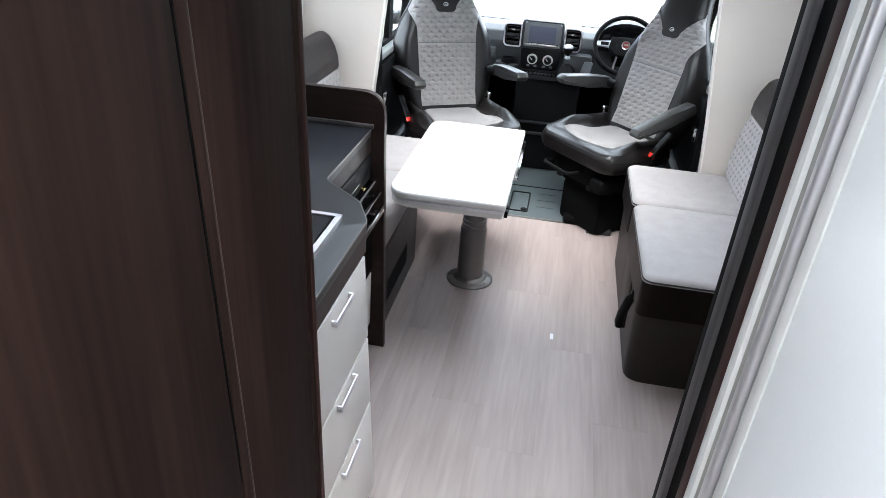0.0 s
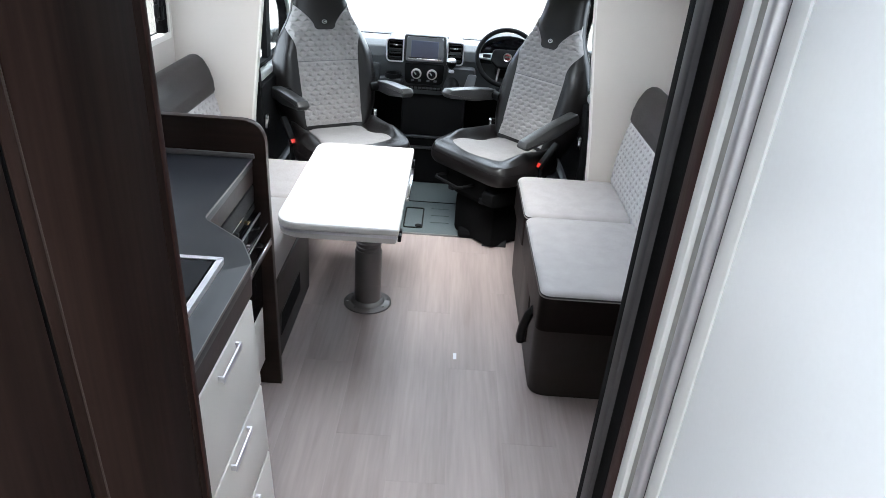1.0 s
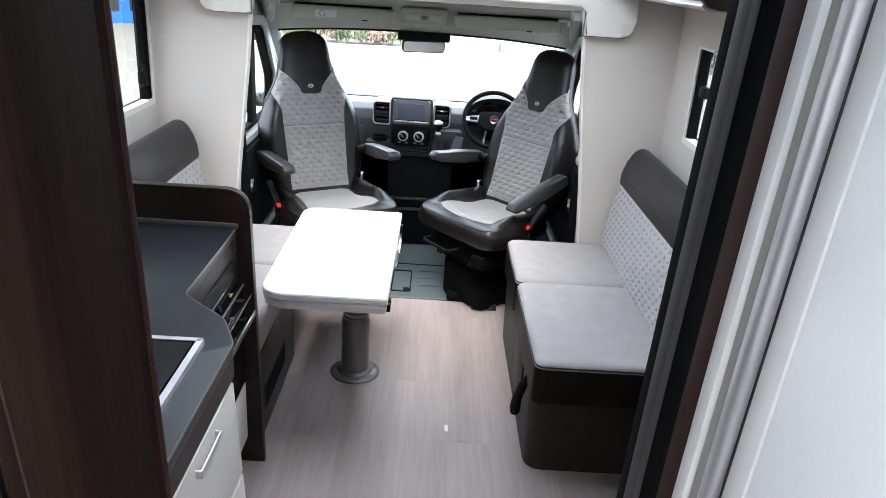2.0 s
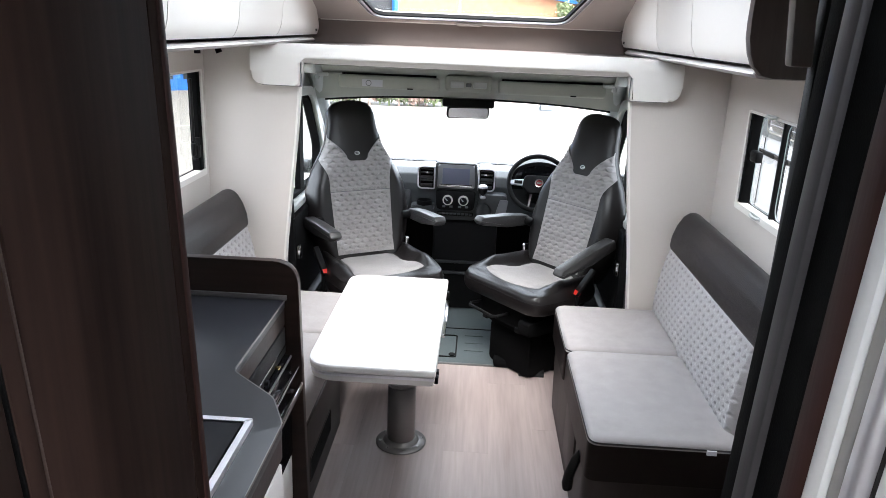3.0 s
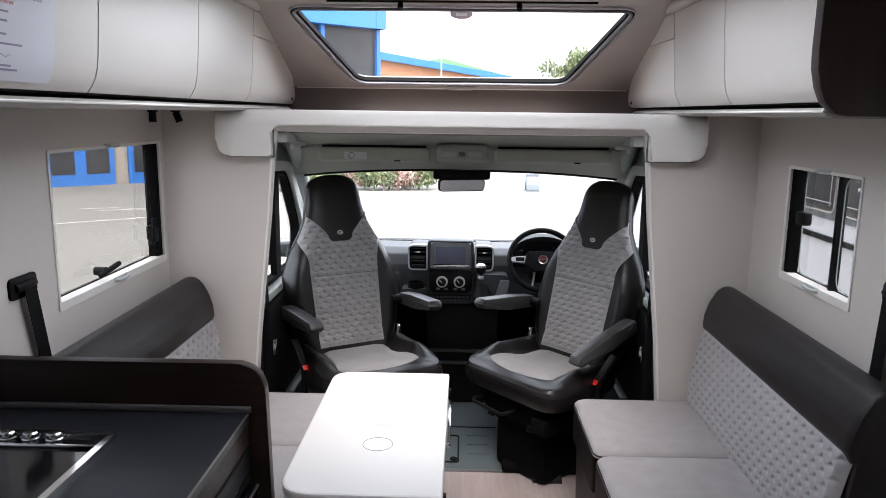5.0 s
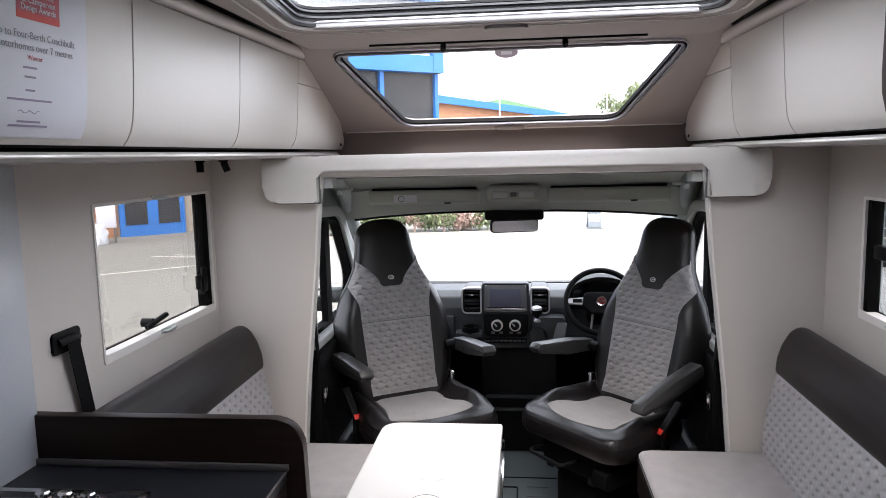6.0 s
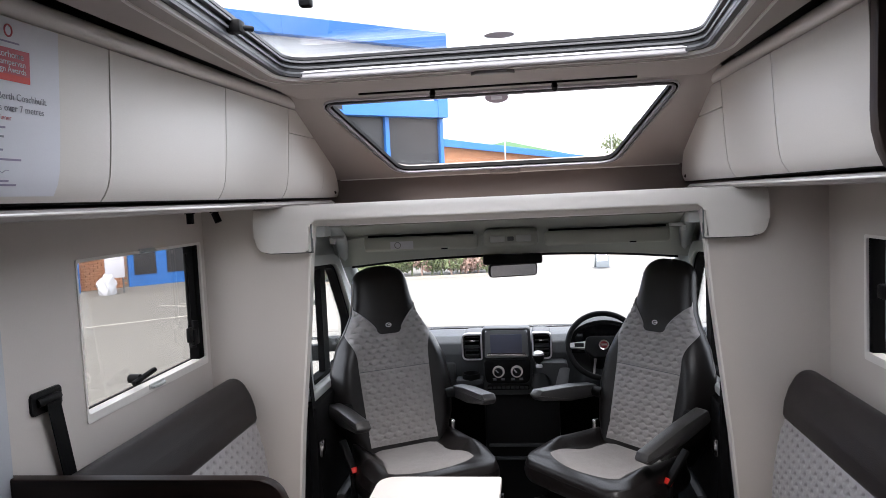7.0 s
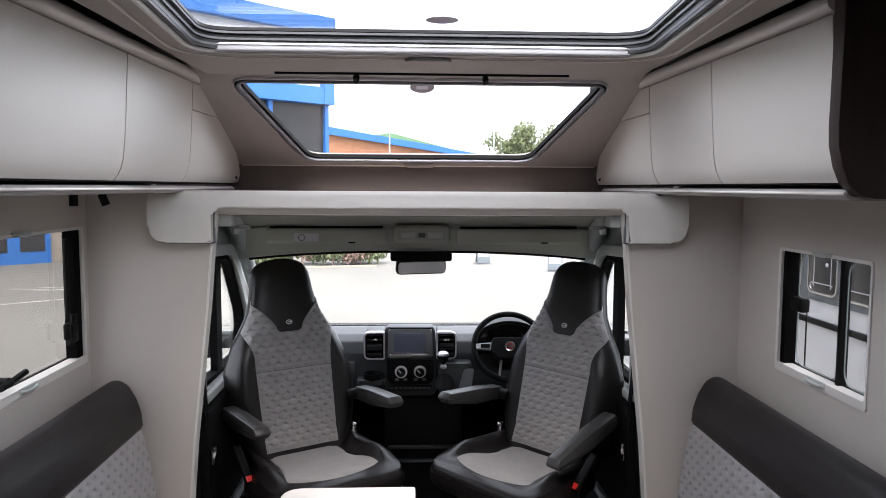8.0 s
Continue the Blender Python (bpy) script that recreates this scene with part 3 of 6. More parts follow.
def overhead_locker(s, near, seams, label):
    t = thing("overhead_locker", (s * 0.95, (near + 0.34) / 2, 1.60), label, "cabinet", "overhead lockers")
    xw = abs(WL) if s < 0 else WR
    bm = bmesh.new()
    # carcass behind the doors
    loft(bm, [[(s * (face_x(y) + 0.060), y, 1.625), (s * xw, y, 1.625), (s * xw, y, zt), (s * (face_x(y) + 0.022), y, zt), (s * (face_x(y) + 0.022), y, min(zt - 0.002, 1.72))] for y, zt in ((near, 1.975), (-0.05, 1.975), (0.02, 1.93), (0.29, 1.65))])
    part("body", bm, M_CARC_SHADE, t, "dark carcass")
    ys = [near, *seams]
    for a, b in zip(ys, seams):
        part("door", locker_door(s, a, b), M_LOCK, t)
    last = seams[-1]
    part("door", locker_door(s, last, 0.40, cut=lambda z: min(0.068, end_cut(z) - 0.012), zcap=1.8655), M_LOCK, t, "short pale door under the sloping panel")
    part("fixed_panel", locker_door(s, last, 0.068, cut=lambda z: end_cut(z) - 0.008, zlow=1.869), M_LOCK, t)
    part("end_panel", locker_door(s, 0.066, 0.40, cut=end_cut), M_LOCK, t, "pale rounded end panel")
    # rounded cornice over the doors
    bm = bmesh.new()
    rings = []
    for y in (near, -1.0, -0.5, -0.02):
        c = face_x(y)
        rings.append([(s * (c + dx), y, z) for dx, z in ((0.004, 1.958), (-0.009, 1.961), (-0.017, 1.969), (-0.020, 1.980), (-0.016, 1.992), (-0.005, 2.001), (0.012, 2.006), (0.06, 2.008), (0.12, 2.0), (0.12, 1.958))])
    loft(bm, rings)
    part("cornice", bm, M_CORN, t, "rounded satin pale cornice")
    bm = bmesh.new()
    rings = []
    for y in (near, -0.6, 0.30):
        c = face_x(y)
        rings.append([(s * (c + dx), y, z) for dx, z in ((0.046, 1.614), (0.036, 1.606), (0.042, 1.598), (0.060, 1.594), (xw - c, 1.594), (xw - c, 1.618), (0.050, 1.617))])
    loft(bm, rings)
    part("bottom_rail", bm, M_RAIL_SHADE, t, "greige underside rail, coloured darker for its shade")
    bm = bmesh.new()
    for a, b in ((near, -0.6), (-0.6, 0.26)):
        tube(bm, [(s * (face_x(a) + 0.036), a, 1.608), (s * (face_x(b) + 0.036), b, 1.608)], 0.004, 8)
    part("edge_strip", bm, M_CORN, t, "pale satin edge strip")
    return t


overhead_locker(-1, -2.72, [-2.16, -1.462, -0.885, -0.36], "pale laminate overhead lockers with bowed doors over the kitchen")
overhead_locker(1, -1.42, [-0.87, -0.39], "pale laminate overhead lockers with bowed doors above the side sofa")
pts = [(0.780, 2.0), (0.780, 1.74), (0.782, 1.70), (0.790, 1.660), (0.804, 1.628), (0.83, 1.604), (0.86, 1.598), (WR, 1.598), (WR, 2.0)]
single("locker_end_panel", slab(pts, "y", -1.455, -1.42, 0.003), M_WOODP, "dark brown end panel of the overhead lockers with rounded corner", "panel", kind="structure")

for x, y, dx in ((-1.075, -0.535, 0.0), (-1.048, -0.395, 0.014)):
    bm = bmesh.new()
    cyl(bm, (x, y, 1.597), (x, y, 1.588), 0.018, n=18)
    cyl(bm, (x, y, 1.588), (x + dx, y, 1.553), 0.013, n=18)
    single("reading_spotlight", bm, M_BLACK, "small black cylindrical spotlight under the overhead locker", "lamp", "reading spotlights")


# ---- side windows ----
def outline(win):
    ya, yb, za, zb = win
    return [(ya, za), (yb, za), (yb, zb), (ya, zb)]


def side_window(name, win, x, s, slider, label):
    ya, yb, za, zb = win
    t = thing(name, (x, (ya + yb) / 2, za), label, "window")
    t["kind"] = "structure"
    o = outline(win)
    q = rounded(o, 0.012, 3)
    out = rounded([(ya - 0.005, za - 0.022), (yb + 0.012, za - 0.022), (yb + 0.012, zb + 0.006), (ya - 0.005, zb + 0.006)], 0.010, 3)
    xi = x
    part("surround", ring(bmesh.new(), out, inset(q, 0.003), "x", xi - s * 0.004, xi + s * 0.034), M_TRIM, t, "pale flush surround")
    part("window_frame", ring(bmesh.new(), q, inset(q, 0.006), "x", xi + s * 0.0345, xi + s * 0.044), M_RUB, t, "black outer frame")
    # blind cassette and dark guide at the far end
    part("blind_guide", cuboid(xi + s * 0.002, xi + s * 0.040, yb - (0.030 if slider else 0.046), yb - 0.006, za + 0.004, zb - 0.004, 0.002), M_DEEP, t, "black side guide")
    p = part("pane", cuboid(xi + s * 0.036, xi + s * 0.040, ya, yb, za, zb), M_GLASSL, t)
    p.visible_shadow = False
    ym = (ya + yb) / 2
    # blind pulls
    for zc, h in ((za - 0.004, 0.012), (zb + 0.004, 0.010)):
        bm = bmesh.new()
        tube(bm, [(xi - s * 0.001, ym - 0.042, zc), (xi - s * 0.012, ym - 0.034, zc - 0.002), (xi - s * 0.015, ym, zc - 0.003), (xi - s * 0.012, ym + 0.034, zc - 0.002), (xi - s * 0.001, ym + 0.042, zc)], h * 0.45, 8)
        box(bm, min(xi, xi - s * 0.006), max(xi, xi - s * 0.006), ym - 0.048, ym + 0.048, zc - h * 0.7, zc + h * 0.7, 0.002)
        part("blind_handle", bm, M_LIGHTP, t, "moulded blind pull")
    if slider:
        yc = -0.896
        part("mullion", cuboid(xi + s * 0.020, xi + s * 0.046, yc - 0.007, yc + 0.007, za, zb, 0.002), M_RUB, t, "black centre bar")
        bm = cuboid(xi + s * 0.0, xi + s * 0.030, yb - 0.120, yb - 0.055, 1.248, 1.292, 0.008)
        part("latch", bm, M_BLACK, t, "black catch")
        # moulded rims of the two acrylic sashes
        for a, b in ((yc + 0.012, yb - 0.044), (ya + 0.006, yc - 0.012)):
            o = rounded([(a, za + 0.006), (b, za + 0.006), (b, zb - 0.006), (a, zb - 0.006)], 0.05, 7)
            part("sash_rim", ring(bmesh.new(), o, inset(o, 0.0028), "x", xi + s * 0.032, xi + s * 0.035), M_ACRY, t, "clear moulded sash rim")
    else:
        # window stay and turn catches
        bm = bmesh.new()
        cyl(bm, (xi + s * 0.030, ym - 0.10, za + 0.038), (xi - s * 0.006, ym - 0.10, za + 0.038), 0.014, n=18)
        tube(bm, [(xi - s * 0.004, ym - 0.135, za + 0.030), (xi - s * 0.010, ym - 0.09, za + 0.040), (xi - s * 0.010, ym - 0.02, za + 0.048)], 0.009, 8)
        part("latch", bm, M_BLACK, t, "black turn catch")
        bm = bmesh.new()
        tube(bm, [(xi + s * 0.02, yb - 0.055, za + 0.05), (xi + s * 0.01, yb - 0.052, za + 0.10), (xi + s * 0.01, yb - 0.048, za + 0.15)], 0.012, 8)
        box(bm, min(xi, xi + s * 0.02), max(xi, xi + s * 0.02), yb - 0.075, yb - 0.035, za + 0.06, za + 0.12, 0.006)
        cyl(bm, (xi + s * 0.012, yb - 0.085, zb - 0.03), (xi + s * 0.012, yb - 0.085, za + 0.14), 0.006, n=10)
        box(bm, min(xi + s * 0.004, xi + s * 0.02), max(xi + s * 0.004, xi + s * 0.02), yb - 0.105, yb - 0.075, za + 0.075, za + 0.13, 0.006)
        part("stay", bm, M_BLACK, t, "black window stay")


side_window("window_1", LWIN, WL, -1, False, "rectangular hinged side window with acrylic pane and blind frame")
side_window("window_2", RWIN, WR, 1, True, "small sliding side window with black centre bar")


# ---- kitchen ----
def lean(bm, kx, ky, z0=1.2):
    for v in bm.verts:
        v.co.x += kx * (v.co.z - z0)
        v.co.y += ky * (v.co.z - z0)
    return bm


t = thing("wardrobe", (-0.60, -3.7, 0), "tall dark wood wardrobe with smooth doors beside the passage", "wardrobe")
LX, KX = -0.03, -0.055
part("side_panel", lean(cuboid(WL + 0.05, -0.2610, -2.75, -2.722, 0, TOP, 0.001), LX, 0), M_WOOD, t, "dark wood end panel with lipped edge")
part("edge_strip", lean(cuboid(-0.268, -0.2580, -2.7300, -2.7165, 0, TOP, 0.003), LX, 0), M_REDBR, t, "reddish-brown lipping")
part("fixed_panel", lean(cuboid(-0.31, -0.2612, -3.030, -2.751, 0.0, TOP, 0.002), LX, 0), M_WOOD, t)
# two black pieces paint the shade inside the door gap
part("door_gap_shade", lean(cuboid(-0.31, -0.280, -3.085, -2.990, 0.0, TOP), LX, -0.05), M_DEEP, t, "black backing painted as shade in the gap")
part("gap_side_shade", lean(cuboid(-0.30, -0.2615, -3.0465, -3.0440, 0.0, TOP), LX, -0.05), M_DEEP, t, "black strip painted as shade on the gap's inner face")
part("door_edge", lean(cuboid(-0.30, -0.2596, -3.044, -3.022, 0.0, TOP, 0.003), LX, -0.05), M_WOOD, t)
part("edge_line", lean(cuboid(-0.266, -0.2592, -3.0220, -3.0206, 0.0, TOP), LX, -0.05), M_WOODP, t, "thin pale edge line")
part("door", lean(cuboid(-0.29, -0.2595, -3.48, -3.051, 0.02, TOP - 0.01, 0.004), LX, -0.05), M_WOOD, t, "large dark wood door")


def kitchen():
    # upright panel between kitchen and sofa
    pts = rounded([(WL, 0.0), (-0.455, 0.0), (-0.455, 0.995), (WL, 0.995)], [0, 0, 0.075, 0], 8)
    t = thing("kitchen_screen_panel", (-0.80, -1.425, 0), "dark wood upright panel with rounded corner between kitchen and sofa", "panel")
    part("panel", lean(slab(pts, "y", -1.442, -1.412, 0.003), -0.026, 0, 0.93), M_WOODY, t)
    part("worktop_lip", cuboid(-1.12, -0.49, -1.452, -1.442, 0.872, 0.888, 0.002), M_STEELP, t, "slim metal sealing strip")
    # worktop
    top = rounded([(WL, -2.755), (-0.315, -2.755), (-0.315, -2.155), (-0.365, -2.045), (-0.497, -1.925), (-0.497, -1.445), (WL, -1.445)], [0, 0, 0.06, 0.10, 0.05, 0, 0], 6)
    t = thing("worktop", (-0.70, -2.1, 0.80), "charcoal L-shaped kitchen worktop with a brown front edge", "worktop")
    part("surface", slab(top, "z", 0.845, 0.872, 0.003), M_WORK, t)
    part("front_edge", slab(inset(top, 0.001), "z", 0.790, 0.845), M_WOODY, t, "brown front edging")
    part("edge_line", ring(bmesh.new(), inset(top, -0.0008), inset(top, 0.0016), "z", 0.866, 0.8726), M_STEELP, t, "thin pale laminate edge")
    # base units
    t = thing("kitchen_drawer_unit", (-0.7, -2.45, 0), "cream three-drawer kitchen unit with slim chrome handles", "cabinet")
    part("body", lean(cuboid(WL, -0.331, -2.755, -2.165, 0.03, 0.79), KX, 0, 0.763), M_BROWN, t)
    for z0, z1, hz in ((0.551, 0.786, 0.763), (0.343, 0.544, 0.533), (0.04, 0.336, 0.327)):
        d = part("drawer_front", lean(cuboid(-0.330, -0.312, -2.752, -2.175, z0, z1, 0.003), KX, 0, 0.763), M_CREAM, t)
        y0, y1 = -2.450, -2.318
        bm = bmesh.new()
        for y in (y0, y1 - 0.006):
            box(bm, -0.313, -0.300, y, y + 0.006, hz - 0.014, hz, 0.001)
        box(bm, -0.303, -0.299, y0, y1, hz - 0.016, hz, 0.0012)
        part("handle", lean(bm, KX, 0, 0.763), M_ALU, d, "slim satin metal handle")
    t = thing("oven_unit", (-0.75, -1.8, 0), "black built-in oven with chrome bar handle under the worktop", "oven")
    part("body", cuboid(WL, -0.51, -2.155, -1.445, 0.10, 0.79), M_BROWN, t)
    part("control_panel", cuboid(-0.51, -0.495, -2.12, -1.452, 0.70, 0.785, 0.002), M_BLACK, t, "black control strip")
    part("panel_line", cuboid(-0.4955, -0.4925, -2.12, -1.452, 0.727, 0.731, 0.0005), M_CHROME, t, "thin chrome line")
    for y in (-1.68, -1.78, -1.88):
        part("knob", rod((-0.497, y, 0.710), (-0.484, y, 0.710), 0.010, 0.008, 18), M_BLACK, t)
    bm = rod((-0.497, -1.575, 0.706), (-0.482, -1.575, 0.706), 0.005, n=12)
    box(bm, -0.486, -0.480, -1.589, -1.561, 0.7035, 0.7085, 0.002)
    part("gas_tap", bm, M_BRASS, t, "small brass gas tap")
    part("door", cuboid(-0.51, -0.480, -2.12, -1.452, 0.34, 0.69, 0.003), M_FRIDGE, t, "black glass oven door")
    part("lower_flap", cuboid(-0.51, -0.483, -2.12, -1.452, 0.11, 0.33, 0.003), M_CREAM, t, "cream lower flap")
    for z, x, w in ((0.594, -0.448, 0.012), (0.655, -0.459, 0.005)):
        bm = bmesh.new()
        for y in (-1.50, -2.05):
            box(bm, -0.482, x, y - 0.008, y + 0.008, z - w * 0.6, z + w * 0.6, 0.002)
        box(bm, x - 0.006, x + 0.008, -2.08, -1.462, z - w, z + w, 0.003)
        part("handle", bm, M_CHROME, t, "chrome bar handle")
    part("trim_strip", cuboid(-0.481, -0.476, -2.12, -1.452, 0.684, 0.690, 0.001), M_STEELP, t)
    # hob
    t = thing("hob", (-0.93, -1.78, 0.872), "hob with closed dark glass lid, steel rim and chrome knobs", "hob")
    a = rounded([(-1.11, -2.02), (-0.748, -2.02), (-0.748, -1.592), (-1.11, -1.592)], 0.01, 3)
    part("rim", ring(bmesh.new(), a, inset(a, 0.016), "z", 0.872, 0.884), M_CHROME, t, "polished steel rim")
    part("plate", slab(inset(a, 0.014), "z", 0.872, 0.877), M_FRIDGE, t, "dark glass plate")
    part("control_divider", cuboid(-1.096, -0.762, -1.668, -1.656, 0.877, 0.884, 0.002), M_CHROME, t)
    for x in (-0.872, -0.925, -0.976):
        bm = lathe(bmesh.new(), [(0.019, 0), (0.019, 0.006), (0.016, 0.008), (0.016, 0.017), (0.013, 0.020)], (x, -1.628, 0.877), 20)
        part("knob", bm, M_CHROME, t, "chrome control knob")
    # sink with lid
    t = thing("kitchen_sink", (-0.56, -2.40, 0.872), "sink closed by a dark glass lid with bright metal rim", "sink")
    a = rounded([(-0.80, -2.70), (-0.374, -2.70), (-0.374, -2.165), (-0.80, -2.165)], 0.006, 3)
    part("rim", ring(bmesh.new(), a, inset(a, 0.014), "z", 0.872, 0.886), M_ALU, t, "bright metal rim")
    part("lid", slab(inset(a, 0.022), "z", 0.876, 0.884, 0.002), M_WORK, t, "dark glass lid")
    part("channel", slab(inset(a, 0.010), "z", 0.8715, 0.8745), M_RUB, t, "black gap round the lid")


kitchen()
single("splashback", cuboid(WL, WL + 0.012, -2.752, -1.43, 0.873, 1.592, 0.001), M_SPLASH, "glossy pale blue-white splashback behind the kitchen", "splashback", kind="structure")


# ---- right side: fridge unit, passage post, washroom door ----
def fridge():
    t = thing("fridge_unit", (0.84, -2.64, 0), "tall dark cabinet with a glossy black built-in fridge", "fridge")
    part("body", cuboid(0.578, WR, -2.89, -2.37, 0, TOP), M_BROWN, t, "dark brown carcass")
    part("edge_strip", cuboid(0.556, 0.580, -2.400, -2.372, 0, TOP, 0.003), M_BLACK, t)
    part("upper_door", cuboid(0.560, 0.578, -2.87, -2.402, 1.685, TOP - 0.01, 0.003), M_BROWN, t, "dark brown upper flap")
    part("control_panel", cuboid(0.560, 0.578, -2.87, -2.402, 1.595, 1.672, 0.003), M_BLACK, t, "black control panel")
    part("display", cuboid(0.557, 0.561, -2.62, -2.53, 1.615, 1.655, 0.002), M_FRIDGE, t)
    part("door", cuboid(0.556, 0.578, -2.87, -2.402, 0.12, 1.588, 0.004), M_FRIDGE, t, "glossy black fridge door")
    part("upper_trim", lean(cuboid(0.524, 0.557, -2.392, -2.366, 1.664, TOP, 0.004), -0.10, 0, 1.664), M_TRIMG, t, "pale grey-brown upright trim")
    part("door_line", cuboid(0.5545, 0.557, -2.4065, -2.4045, 0.9, 1.55, 0.0005), M_STEELP, t, "thin metal door edge")
    bm = slab(rounded([(-2.44, 1.52), (-2.47, 1.52), (-2.47, 1.25), (-2.44, 1.25)], 0.012, 4), "x", 0.548, 0.557, 0.003)
    part("handle", bm, M_BLACK, t, "recessed black handle")
    return t


fridge()
KY = -0.09
t = thing("passage_post", (0.40, -2.95, 0), "dark doorway post with aluminium and reddish-brown strips in the passage", "post")
part("core", lean(cuboid(0.352, WR - 0.08, -3.02, -2.854, 0, TOP), 0, KY), M_BROWN, t)
part("dark_facing", lean(cuboid(0.343, 0.352, -2.882, -2.850, 0, TOP, 0.002), 0, KY), M_DEEP, t, "black facing strip")
part("aluminium_strip", lean(cuboid(0.338, 0.352, -2.911, -2.882, 0, TOP, 0.005), 0, KY), M_POST, t, "grey aluminium strip")
part("rubber_channel", lean(cuboid(0.346, 0.353, -2.963, -2.911, 0, TOP), 0, KY), M_DEEP, t, "black rubber channel")
part("brown_strip", lean(cuboid(0.341, 0.353, -3.000, -2.963, 0, TOP, 0.002), 0, KY), M_REDBR, t, "dark reddish-brown strip")
part("latch_plate", lean(cuboid(0.340, 0.347, -2.962, -2.940, 0.52, 0.66, 0.003), 0, KY), M_BLACK, t, "black latch plate")
for z in (0.54, 0.64):
    part("latch_screw", lean(rod((0.338, -2.951, z), (0.341, -2.951, z), 0.004, n=10), 0, KY), M_CHROME, t)
t = thing("washroom_wall", (0.38, -3.6, 0), "white washroom wall panel with a rounded aluminium door track", "wall")
t["kind"] = "structure"
part("edge_trim", lean(cuboid(0.339, 0.37, -3.0215, -3.000, 0, TOP, 0.003), 0, KY), M_EDGEW, t, "white edge trim")
part("groove_line", lean(cuboid(0.347, 0.37, -3.0250, -3.0215, 0, TOP), 0, KY), M_GREYP, t, "thin dark line")
part("track_groove", lean(cuboid(0.344, 0.37, -3.040, -3.0250, 0, TOP), 0, KY), M_GROOVE, t)
bm = slab(rounded([(0.337, -3.064), (0.342, -3.040), (0.38, -3.040), (0.38, -3.064)], [0.009, 0.006, 0, 0], 5), "z", 0, TOP)
part("door_track", lean(bm, 0, KY), M_ALU, t, "rounded aluminium door track")
part("seal", lean(cuboid(0.349, 0.38, -3.0745, -3.064, 0, TOP), 0, KY), M_STRIPD, t, "dark seal")
part("door_stile", lean(cuboid(0.344, 0.39, -3.1035, -3.0745, 0.0, TOP, 0.003), 0, KY), M_EDGEW, t, "pale door stile")
part("panel", lean(cuboid(0.346, 0.39, REAR + 0.08, -3.1035, 0.0, TOP, 0.002), 0, KY), M_WHITEP, t, "smooth white panel")

# entrance door in the right wall, with a window in its upper half
t = thing("door_1", (WR, -1.97, 0), "closed pale entrance door with a window in the side wall", "door")
t["kind"] = "structure"
ya, yb, dz = DOOR
q = [(ya, 0.0), (yb, 0.0), (yb, dz), (ya, dz)]
part("door_frame", ring(bmesh.new(), [(ya - 0.04, -0.03), (yb + 0.04, -0.03), (yb + 0.04, dz + 0.04), (ya - 0.04, dz + 0.04)], q, "x", WR - 0.012, WR + TH + 0.01), M_TRIM, t, "pale door frame")
lq = [(ya + 0.005, 0.005), (yb - 0.005, 0.005), (yb - 0.005, dz - 0.005), (ya + 0.005, dz - 0.005)]
wq = [(ya + 0.10, 1.02), (yb - 0.10, 1.02), (yb - 0.10, dz - 0.26), (ya + 0.10, dz - 0.26)]
lf = part("leaf", ring(bmesh.new(), lq, wq, "x", WR, WR + TH), M_CREAM, t, "pale door leaf")
part("pane", slab(inset(wq, -0.01), "x", WR + 0.02, WR + 0.024), M_GLASSL, lf, "clear door window").visible_shadow = False
part("handle", cuboid(WR - 0.03, WR, ya + 0.02, ya + 0.055, 0.68, 0.80, 0.006), M_BLACK, lf)
# bedroom side window added out of view behind the camera, to light the white panel
t = thing("window_3", (WL, -4.32, 0.85), "added unseen bedroom side window with pale frame", "window")
t["kind"] = "structure"
q = [(-4.64, 0.72), (-3.98, 0.72), (-3.98, 1.62), (-4.64, 1.62)]
part("window_frame", ring(bmesh.new(), q, inset(q, 0.025), "x", WL - TH, WL + 0.004), M_TRIM, t)
part("pane", slab(inset(q, 0.01), "x", WL - 0.034, WL - 0.030), M_GLASS, t).visible_shadow = False

# ---- sofas ----
def cushion_ring(x0, x1, y0, y1, z, r, n=6):
    return [(p[0], p[1], z) for p in rounded([(x0, y0), (x1, y0), (x1, y1), (x0, y1)], r, n)]


def seat_cushion(x0, x1, y0, y1, z0, z1, r, crown=0.006, sink=0.0):
    bm = bmesh.new()
    e = 0.024
    rings = [cushion_ring(x0 + 0.006, x1 - 0.006, y0 + 0.006, y1 - 0.006, z0, r), cushion_ring(x0, x1, y0, y1, z0 + 0.012, r), cushion_ring(x0, x1, y0, y1, z1 - e, r)]
    for k in range(1, 5):
        a = k / 4 * math.pi / 2
        d = e * (1 - math.cos(a))
        rings.append(cushion_ring(x0 + d, x1 - d, y0 + d, y1 - d, z1 - e + e * math.sin(a), r))
    d = 0.09
    rings.append(cushion_ring(x0 + d, x1 - d, y0 + d, y1 - d, z1 + crown, r))
    loft(bm, rings)
    return bm


